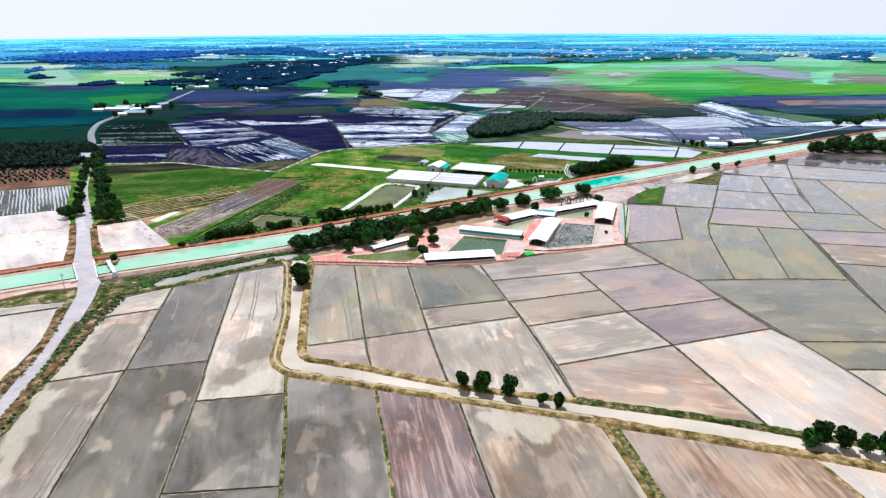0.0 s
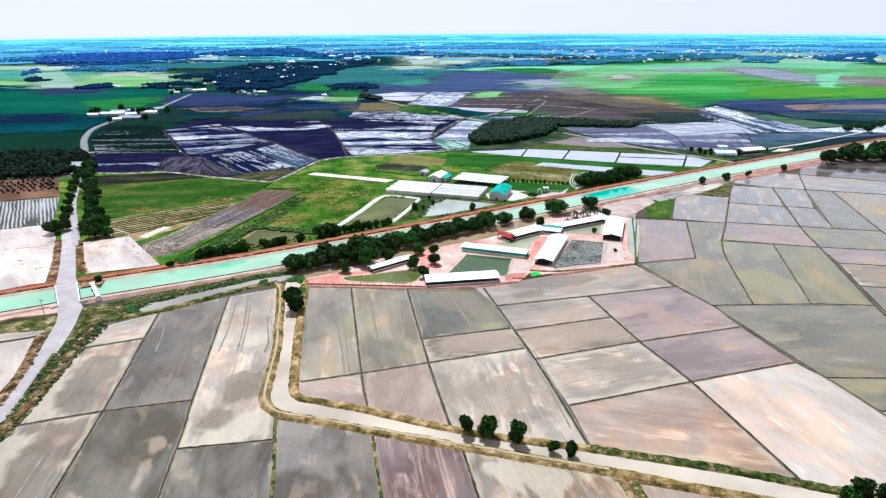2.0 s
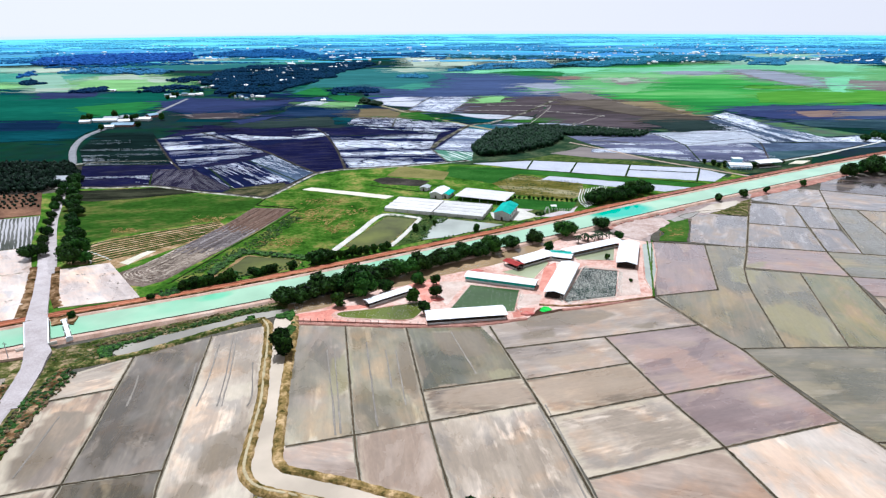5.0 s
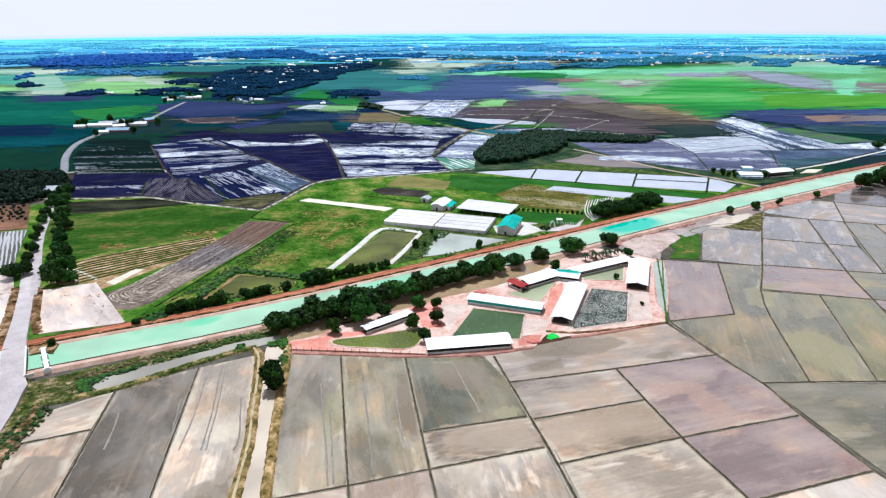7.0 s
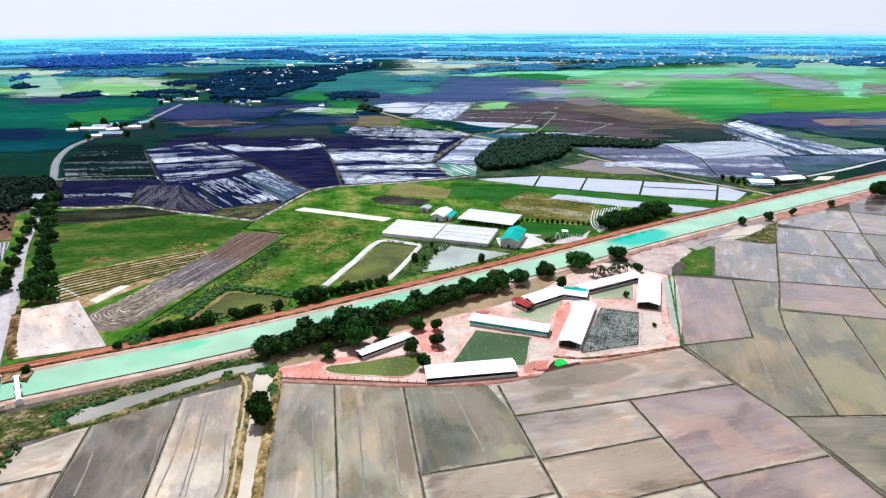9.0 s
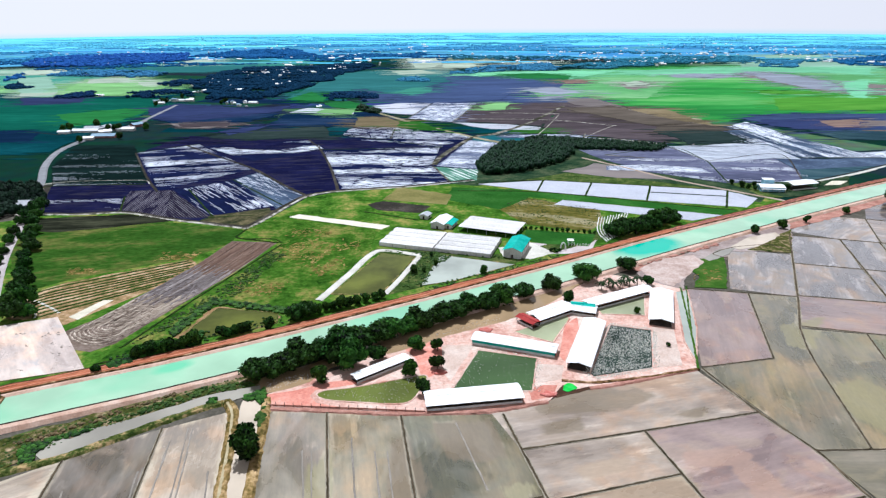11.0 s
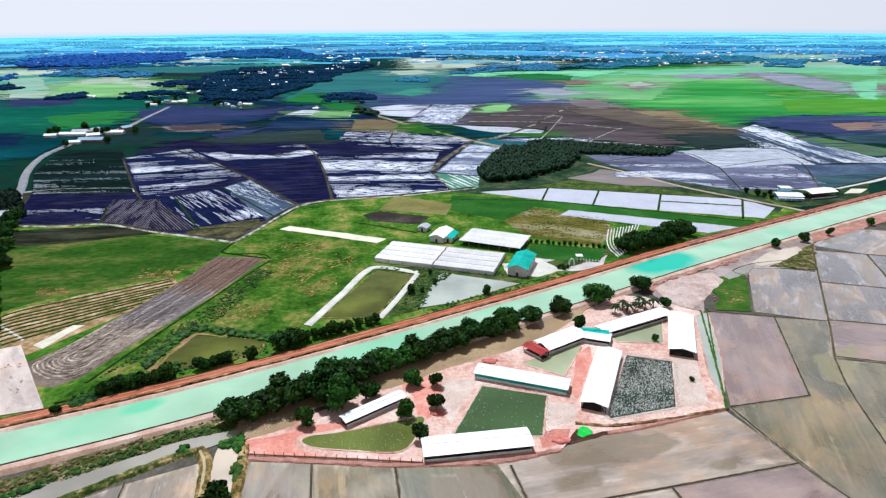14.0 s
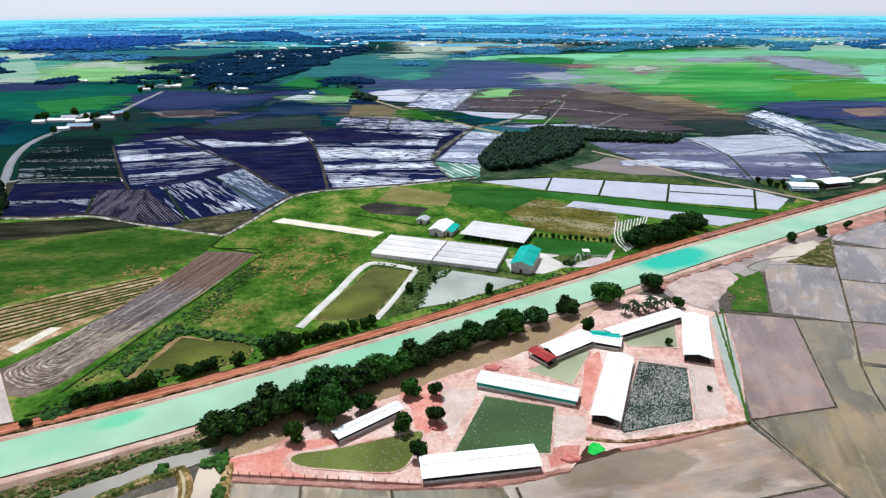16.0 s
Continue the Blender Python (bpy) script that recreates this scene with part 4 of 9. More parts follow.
BUND = {"lush": "narrow bank of vivid green grass beside the yard", "earth": "narrow dark earth bund between rice plots", "grassy": "earth bank grown over with green grass",
        "dry": "bank of dry yellowish grass and soil", "clay": "red clay bank round the farm yard", "concrete": "broad pale concrete bank round a pond", "brush": "roadside bank of dry brown brush", "hedge": "low dark hedge bank between the plots", "sand": "sandy brown margin of a farm pond", "crop_row": "ragged row of dark green crops", "ploughed_white": "ploughed ridge of ashen dry soil", "ploughed_grey": "ploughed ridge of grey soil", "ploughed_brown": "ploughed ridge of brown soil"}


def bund(pts, w, h, kind):
    if kind == "earth":
        w, h = w * 0.54, h * 0.85
        base = 0.5 if centre(pts)[1] > 330 + 0.585 * centre(pts)[0] else 0.235
        edge = ridge("bund_shoulder", pts, ((-w * 1.1, base - 0.2), (-w * 0.82, base), (w * 0.82, base), (w * 1.1, base - 0.2)), M["rim_mud"], 1.6, 0.4)
        tagged(edge, "pale drying mud along an earth bund", "mud bank", "bund shoulders", "structure")
        h += 0.12
    prof = ((-w * 0.75, -0.1), (-w * 0.42, h * 0.85), (0, h), (w * 0.42, h * 0.85), (w * 0.75, -0.1))
    return tagged(ridge("field_bund", pts, prof, M[kind], 1.6, 0.12 if kind == "concrete" else 0.22 if kind == "earth" else 0.45), BUND[kind], "bund", "bunds", "structure")


STRIP_WEST = [(-148.5, 296.5), (-143.5, 308.7), (-133.2, 339), (-124, 370.6), (-118.4, 399.5)]
STRIP_EAST = [(-127.4, 288.8), (-119.8, 310.5), (-110.6, 336.1), (-102.2, 363), (-94.2, 397.4)]


def on_strip(u, v):
    """A place on the ploughed strip: u along it, v across it, 0 to 1."""
    def at(line):
        k = min(int(u * 4), 3)
        a, b = line[k], line[k + 1]
        return a[0] + (b[0] - a[0]) * (u * 4 - k), a[1] + (b[1] - a[1]) * (u * 4 - k)
    (x0, y0), (x1, y1) = at(STRIP_WEST), at(STRIP_EAST)
    return x0 + (x1 - x0) * v, y0 + (y1 - y0) * v


def furrow(pts, key):
    ob = ridge("furrow", pts, ((-0.36, 0.2), (-0.12, 0.6), (0.12, 0.6), (0.36, 0.2)), M[key], 1.2, 0.5)
    return tagged(ob, "turned furrow of " + M[key].name.replace("_", " ") + " on a ploughed strip", "furrow", "furrows", "structure")


def furrow_loop(k):
    """One furrow that runs down the strip, turns at its foot and runs back, in the soils that it crosses."""
    inner, outer, foot = 0.045 * (k + 0.4), 1 - 0.045 * (k + 0.4), -0.055 + 0.021 * k
    near, far = 0.4 + 0.05 * math.sin(k * 1.7), 0.68 + 0.05 * math.sin(k * 2.3)
    mid, half = (inner + outer) / 2, (outer - inner) / 2
    turn = [on_strip(foot + 0.07 * (1 - math.sin(a)), mid - half * math.cos(a)) for a in (math.pi * i / 9 for i in range(1, 9))]
    furrow([on_strip(u, inner) for u in (near, 0.25, foot + 0.07)] + turn + [on_strip(u, outer) for u in (foot + 0.07, 0.25, near)], "furrow_pale")
    for v in (inner, outer):
        furrow([on_strip(u, v) for u in (near, (near + far) / 2, far)], "furrow_grey")
        furrow([on_strip(u, v) for u in (far, 0.84, 0.995)], "furrow_brown")


def footpath(pts):
    ob = ridge("footpath", pts, ((-0.45, 0.8), (-0.3, 0.95), (0.3, 0.95), (0.45, 0.8)), M["path"], 2.0, 0.2)
    return tagged(ob, "narrow trodden path on top of the channel bank", "path", kind="structure")


def channel(pts, w):
    ob = ridge("channel_water", pts, ((-w / 2, -0.2), (-w / 2, 0.26), (w / 2, 0.26), (w / 2, -0.2)), M["channel_water"], 4.0)
    return tagged(ob, "shallow pale muddy water in the feeder channel", "water", kind="structure")


def creek(pts, kind):
    count["pond"] += 1
    return tagged(slab("creek_water", pts, 0.32 + 0.004 * count["pond"], 0.6, M[kind], 1.0, 3.0), "still muddy creek water between grassy banks", "water", kind="structure")


def verge(pts):
    return tagged(slab("verge", pts, 0.29, 0.6, M["verge"], 1.5, 3.0), "rough grassy verge beside the canal", "verge", kind="structure")


def sheeted(pts, kind, deg, pitch, cover, run, seed):
    """A dark field with rows of white mulch film laid on it, torn and patchy, in bands of more and less."""
    field = plot(pts, kind, 0.04)
    top = 0.265 + 0.0012 * count["plot"]
    rnd = random.Random(seed)
    c, s = math.cos(radians(deg)), math.sin(radians(deg))
    turned = [(x * c + y * s, y * c - x * s) for x, y in pts]
    verts, faces = [], []
    pitch *= 0.8
    v = min(p[1] for p in turned) + pitch * 0.6
    while v < max(p[1] for p in turned):
        cuts = sorted(x0 + (x1 - x0) * (v - y0) / (y1 - y0) for (x0, y0), (x1, y1) in zip(turned, turned[1:] + turned[:1]) if (y0 > v) != (y1 > v))
        for a, b in zip(cuts[::2], cuts[1::2]):
            u = a + rnd.uniform(0.5, 2.5)
            while u < b - 2:
                long = min(rnd.uniform(0.12, 0.55) * run, b - 0.8 - u)
                x, y = u * c - v * s, u * s + v * c
                band = noise.noise((v * 0.07, u * 0.006, seed)) * 1.0 + noise.noise((v * 0.35, u * 0.02, seed + 2)) * 0.45
                thick = band + noise.noise((x * 0.025, y * 0.025, seed + 5)) * 0.55 - (0.5 - cover) * 1.7 + rnd.uniform(-0.22, 0.22)
                if thick > 0:
                    n = max(1, int(long / 3.5))
                    half = pitch * min(0.56, 0.1 + thick * rnd.uniform(0.35, 0.9))
                    w0 = half * rnd.uniform(0.2, 0.6)
                    for i in range(n):
                        u0, u1 = u + long * i / n, u + long * (i + 1) / n
                        w1 = half * rnd.uniform(0.55, 1.25) * (0.4 if i == n - 1 else 1.0)
                        k, off = len(verts), pitch * rnd.uniform(-0.1, 0.1)
                        for z, g in ((top - 0.05, 1.0), (top + 0.12, 0.8)):
                            for uu, vv in ((u0, v + off - w0 * g), (u1, v + off - w1 * g), (u1, v + off + w1 * g), (u0, v + off + w0 * g)):
                                verts.append((uu * c - vv * s - field.location.x, uu * s + vv * c - field.location.y, z))
                        faces += [(k + 4, k + 5, k + 6, k + 7), (k, k + 1, k + 5, k + 4), (k + 2, k + 3, k + 7, k + 6)]
                        w0 = w1
                u += long + rnd.uniform(0.0, 0.25) * run * (1 - cover)
        v += pitch * rnd.uniform(0.85, 1.15)
    me = bpy.data.meshes.new("film_rows")
    me.from_pydata(verts, [], faces)
    me.materials.append(M["film"])
    rows = new("film_rows", me)
    rows.parent = field
    tagged(rows, "torn rows of white mulch film", kind="stuff")


def ground_patch(pts, kind):
    count["patch"] += 1
    ob = slab("ground_patch", pts, 0.2617 + 0.004 * count["patch"], 0.5, M[kind], 1.5, 3.0)
    return tagged(ob, "patch of " + M[kind].name.replace("_", " ") + " beside fields and banks", "ground", "rough patches", "structure")


def bank_patch(pts, kind, top):
    ob = slab("bank_patch", pts, top, 1.2, M[kind], 0.5, 1.5)
    return tagged(ob, "patch of " + M[kind].name.replace("_", " ") + " on the canal bank", "bank", "bank patches", "structure")


def yard_patch(pts, kind):
    count["stain"] += 1
    ob = slab("yard_patch", pts, 0.312 + 0.0017 * count["stain"], 0.5, M[kind], 0.3, 3.0)
    return tagged(ob, "patch of " + M[kind].name.replace("_", " ") + " on the farm yard", "ground", "yard patches", "structure")


def yard(pts):
    return tagged(slab("yard", pts, 0.30, 0.7, M["yard"], 0.8, 3.0), "bare pinkish clay yard of the duck farm", "yard", kind="structure")


def rounded(pts, times=2):
    """Corners cut off, for natural shores."""
    for k in range(times):
        pts = [(a[0] * u + b[0] * (1 - u), a[1] * u + b[1] * (1 - u)) for a, b in zip(pts, pts[1:] + pts[:1]) for u in (0.75, 0.25)]
    return pts


def pond(pts, kind):
    count["pond"] += 1
    if len(pts) > 8:
        pts = rounded(pts)
    ob = slab("pond_water", pts, 0.36 + 0.004 * count["pond"], 0.6, M[kind], 0.25, 1.5)
    tagged(ob, "still " + kind.split("_")[1] + " water of a farm pond", "pond", "farm ponds", "structure")
    rim = "clay_rim" if kind not in ("pond_grey",) else "grass_rim"
    mat = M["yard"] if pts[0][1] < 340 and pts[0][0] > -60 else M["grassy"]
    bank = ridge(rim, list(pts) + [pts[0]], ((-0.5, 0.2), (-0.2, 0.5), (0.15, 0.5), (0.45, 0.2)), mat, 1.2, 0.35, smooth=False)
    tagged(bank, "low earth rim round a farm pond", "bank", "pond rims", "structure")
    return ob


def flecks(pts, n):
    """Small white bits in place of ducks on a pond and froth on the creek."""
    rnd = random.Random(n)
    xs, ys = [p[0] for p in pts], [p[1] for p in pts]
    verts, faces = [], []
    while len(faces) < 5 * n:
        x, y = rnd.uniform(min(xs), max(xs)), rnd.uniform(min(ys), max(ys))
        if inside(x, y, pts) and noise.noise((x * 0.15, y * 0.15, 2.0)) > rnd.uniform(-1.0, 0.3):
            a, s, k = rnd.uniform(0, 3.14), rnd.uniform(0.06, 0.15), len(verts)
            c, d = math.cos(a) * s, math.sin(a) * s
            for z, r in ((0.40, 1.0), (0.58, 0.5)):
                verts += [(x + r * (c * u - d * v * 0.7), y + r * (d * u + c * v * 0.7), z) for u, v in ((-1, -1), (1, -1), (1, 1), (-1, 1))]
            faces += [(k + 4, k + 5, k + 6, k + 7)] + [(k + i, k + (i + 1) % 4, k + 4 + (i + 1) % 4, k + 4 + i) for i in range(4)]
    me = bpy.data.meshes.new("floating_flecks")
    me.from_pydata(verts, [], faces)
    me.materials.append(M["fleck"])
    return tagged(new("floating_flecks", me), "white flecks for ducks on a pond and froth on the creek", "flecks", kind="stuff")


def fleck_rim(pts, n):
    """White bits along the shore of a pond, in place of ducks."""
    rnd = random.Random(n)
    legs = [(a, b, math.dist(a, b)) for a, b in zip(pts, pts[1:])]
    verts, faces = [], []
    for i in range(n):
        a, b, long = rnd.choices(legs, [leg[2] for leg in legs])[0]
        t, off = rnd.random(), abs(rnd.gauss(0, 1.0)) + 0.15
        x, y = a[0] + (b[0] - a[0]) * t + (b[1] - a[1]) / long * -off, a[1] + (b[1] - a[1]) * t + (b[0] - a[0]) / long * off
        s, k = rnd.uniform(0.07, 0.17), len(verts)
        for z, r in ((0.3, 1.0), (0.6, 0.6)):
            verts += [(x + s * r * u, y + s * r * v * 0.8, z) for u, v in ((-1, -1), (1, -1), (1, 1), (-1, 1))]
        faces += [(k + 4, k + 5, k + 6, k + 7)] + [(k + j, k + (j + 1) % 4, k + 4 + (j + 1) % 4, k + 4 + j) for j in range(4)]
    me = bpy.data.meshes.new("shore_flecks")
    me.from_pydata(verts, [], faces)
    me.materials.append(M["fleck"])
    return tagged(new("shore_flecks", me), "white flecks standing in for ducks along the pond shore", "flecks", kind="stuff")


def pit(pts):
    return tagged(slab("green_puddle", pts, 0.42, 0.6, M["weed"], 0.4, 1.0), "small puddle of vivid green duckweed", "puddle", kind="structure")


def lane(pts, w, kind, lift=0.0):
    count["lane"] += 1
    h = 0.42 + lift + 0.006 * count["lane"]
    ob = ridge("road", pts, ((-w * 0.5 - 0.9, 0.0), (-w * 0.5, h), (0, h + 0.05), (w * 0.5, h), (w * 0.5 + 0.9, 0.0)), M[kind], 4.0, 0.3)
    return tagged(ob, M[kind].name.replace("_", " ") + " running between the fields", "road", kind="structure")


def empty(name, x, y, z=0.0, deg=0.0):
    ob = new(name)
    ob.empty_display_size = 0.5
    ob.matrix_basis = pose(x, y, z, 0, 0, deg)
    return ob


def gable(bm, l, w, eave, rise, over=0.5, thick=0.08, pitch=0.7):
    """Two slopes of ribbed sheet over a plan l by w, as one solid."""
    half, n = w / 2 + over, max(2, int(round((l + 2 * over) / pitch)))
    rows = []
    for k in range(2 * n + 1):
        x = -l / 2 - over + (l + 2 * over) * k / (2 * n)
        dz = 0.05 if k % 2 else 0.0
        ys = (-half, 0.0, half)
        zs = (eave - rise * over / (w / 2), eave + rise, eave - rise * over / (w / 2))
        rows.append([bm.verts.new((x, y, z + dz)) for y, z in zip(ys, zs)] + [bm.verts.new((x, y, z - thick)) for y, z in zip(ys[::-1], zs[::-1])])
    for a, b in zip(rows, rows[1:]):
        for i in range(6):
            bm.faces.new((a[i], b[i], b[(i + 1) % 6], a[(i + 1) % 6]))
    bm.faces.new(rows[0][::-1])
    bm.faces.new(rows[-1])
    bmesh.ops.recalc_face_normals(bm, faces=bm.faces)


def barn(x, y, l, w, deg, eave, roof="roof", sheet=False):
    root = tagged(empty("duck_barn", x, y, 0.3, deg), "long open-sided barn with white sheet roof on clay yard", "barn", "duck barns")
    bm = bmesh.new()
    gable(bm, l, w - 1.0, eave, 0.09 * w)
    top = part("roof", bm, M[roof], root, {"roof": "white", "roof_teal": "teal", "roof_red": "dark red"}[roof] + " ribbed sheet roof")
    bm = bmesh.new()
    box(bm, -l / 2 - 0.4, l / 2 + 0.4, -0.25, 0.25, eave + 0.09 * w + 0.02, eave + 0.09 * w + 0.1)
    part("ridge_cap", bm, M[roof], top)
    bm = bmesh.new()
    box(bm, -0.09, 0.09, -0.09, 0.09, 0, eave)
    me = mesh_of("post", bm, M["timber"])
    n = max(3, int(l / 4))
    for k in range(n + 1):
        for s in (-1, 1):
            piece("post", me, root, pose(-l / 2 + l * k / n, s * (w / 2 - 0.7), 0))
    for s in (-1, 1):
        bm = bmesh.new()
        box(bm, -l / 2, l / 2, s * (w / 2 - 0.62) - 0.06, s * (w / 2 - 0.62) + 0.06, 0, 0.8)
        part("low_wall", bm, M["wall"], root, "low pale block wall")
    if sheet:
        bm = bmesh.new()
        box(bm, -l / 2, l / 2, -w / 2 + 0.5, -w / 2 + 0.58, 0.9, eave - 0.15)
        part("side_sheet", bm, M["roof_teal"], root, "teal side sheet under the eaves")
    bm = bmesh.new()
    box(bm, -l / 2, l / 2, -w / 2 + 0.8, w / 2 - 0.8, 0.0, 0.12)
    part("litter_floor", bm, M["timber"], root, "dark floor")
    return root


def house(name, x, y, l, w, deg, eave, roof, wall, label, rise=None, z=0.1, group=""):
    root = tagged(empty(name, x, y, z, deg), label, "house", group)
    rise = rise or 0.18 * w
    bm = bmesh.new()
    box(bm, -l / 2, l / 2, -w / 2, w / 2, 0, eave)
    for s in (-1, 1):
        v = [bm.verts.new(c) for c in ((s * l / 2, -w / 2, eave), (s * l / 2, w / 2, eave), (s * l / 2, 0, eave + rise * 0.97))]
        bm.faces.new(v if s > 0 else v[::-1])
    shell = part("wall", bm, M[wall], root)
    bm = bmesh.new()
    gable(bm, l, w, eave, rise, 0.6)
    part("roof", bm, M[roof], root)
    bm = bmesh.new()
    box(bm, -0.6, 0.6, -0.05, 0.05, -0.6, 0.6)
    me = mesh_of("window", bm, M["timber"])
    for k in range(max(1, int(l / 5))):
        px = -l / 2 + (k + 0.5) * l / max(1, int(l / 5))
        for s in (-1, 1):
            piece("window", me, shell, pose(px, s * w / 2, eave * 0.55))
    bm = bmesh.new()
    box(bm, -0.05, 0.05, -0.6, 0.6, 0, min(2.1, eave - 0.3))
    part("door", bm, M["timber"], shell).location = (-l / 2, 0, 0)
    return root


def greenhouse(x, y, l, w, deg, eave):
    """Two long net houses end to end, each with several rounded spans across its width."""
    for side in (-1, 1):
        half = l / 2 - 0.8
        root = tagged(empty("greenhouse", x + math.cos(radians(deg)) * side * l / 4, y + math.sin(radians(deg)) * side * l / 4, 0.1, deg),
                      "large white netted greenhouse with rounded spans", "greenhouse", "greenhouses")
        spans, seg = 4, 6
        bm = bmesh.new()
        eave = 1.5
        prof = [(-w / 2, 0.0), (-w / 2, eave + 0.6)]
        for s in range(spans):
            for k in range(1, seg + 1):
                u = k / seg
                prof.append((-w / 2 + (s + u) * w / spans, eave + 0.6 + 0.55 * math.sin(math.pi * u)))
        prof.append((w / 2, 0.0))
        ends = []
        n = 12
        for i in range(n + 1):
            px = -half / 2 + half * i / n
            sag = 0.0 if i % 3 == 0 else -0.08
            ends.append([bm.verts.new((px, py, max(0, pz + (sag if pz > 0 else 0)))) for py, pz in prof])
        for a, b in zip(ends, ends[1:]):
            for k in range(len(prof) - 1):
                bm.faces.new((a[k], a[k + 1], b[k + 1], b[k]))
        bm.faces.new(ends[0])
        bm.faces.new(ends[-1][::-1])
        bmesh.ops.recalc_face_normals(bm, faces=bm.faces)
        cover = part("net_cover", bm, M["net"], root, "white insect net")
        for s in range(spans + 1):
            bm = bmesh.new()
            py = -w / 2 + s * w / spans
            box(bm, -half / 2, half / 2, py - 0.12, py + 0.12, eave + 0.6, eave + 0.78)
            part("gutter", bm, M["net"], cover)
        for i in range(5):
            bm = bmesh.new()
            px = -half / 2 + half * i / 4
            box(bm, px - 0.06, px + 0.06, -w / 2 - 0.1, -w / 2 - 0.02, 0, eave + 0.6)
            part("post", bm, M["timber"], root)


def net_house(x, y, l, w, deg, eave):
    root = tagged(empty("net_house", x, y, 0.1, deg), "pale translucent shade-net house with flat roof", "greenhouse", "greenhouses")
    bm = bmesh.new()
    n = 14
    for drop in (0.0, 0.07):
        grid = [[bm.verts.new((-l / 2 + l * i / n, -w / 2 + w * j / 6, eave + 0.5 - drop + (0.25 if j % 2 else 0.0) + 0.05 * noise.noise((i, j, 0.5)))) for j in range(7)] for i in range(n + 1)]
        for i in range(n):
            for j in range(6):
                quad = (grid[i][j], grid[i + 1][j], grid[i + 1][j + 1], grid[i][j + 1])
                bm.faces.new(quad if drop == 0 else quad[::-1])
    part("net_roof", bm, M["net"], root, "white shade net")
    bm = bmesh.new()
    box(bm, -0.06, 0.06, -0.06, 0.06, 0, eave + 0.5)
    me = mesh_of("post", bm, M["roof_grey"])
    for i in range(7):
        for j in range(4):
            piece("post", me, root, pose(-l / 2 + l * i / 6, -w / 2 + w * j / 3, 0))


def fence(pts):
    """Low wall with thin dark posts along the edge of the yard."""
    root = tagged(empty("yard_fence", *pts[0], 0.3), "low clay wall with thin dark posts along the yard", "fence")
    o = Vector((*pts[0], 0.3))
    bm = bmesh.new()
    box(bm, -0.07, 0.07, -0.07, 0.07, 0, 1.7)
    me = mesh_of("post", bm, M["timber"])
    line = [p for p, d in along(pts, 2.6, False)]
    for p in line:
        piece("post", me, root, Matrix.Translation((p.x - o.x, p.y - o.y, 0)))
    for a, b in zip(line, line[1:]):
        d = b - a
        bm = bmesh.new()
        box(bm, 0, d.length, -0.05, 0.05, 0.1, 0.75)
        part("panel", bm, M["clay"], root).matrix_basis = pose(a.x - o.x, a.y - o.y, 0, 0, 0, math.degrees(math.atan2(d.y, d.x)))


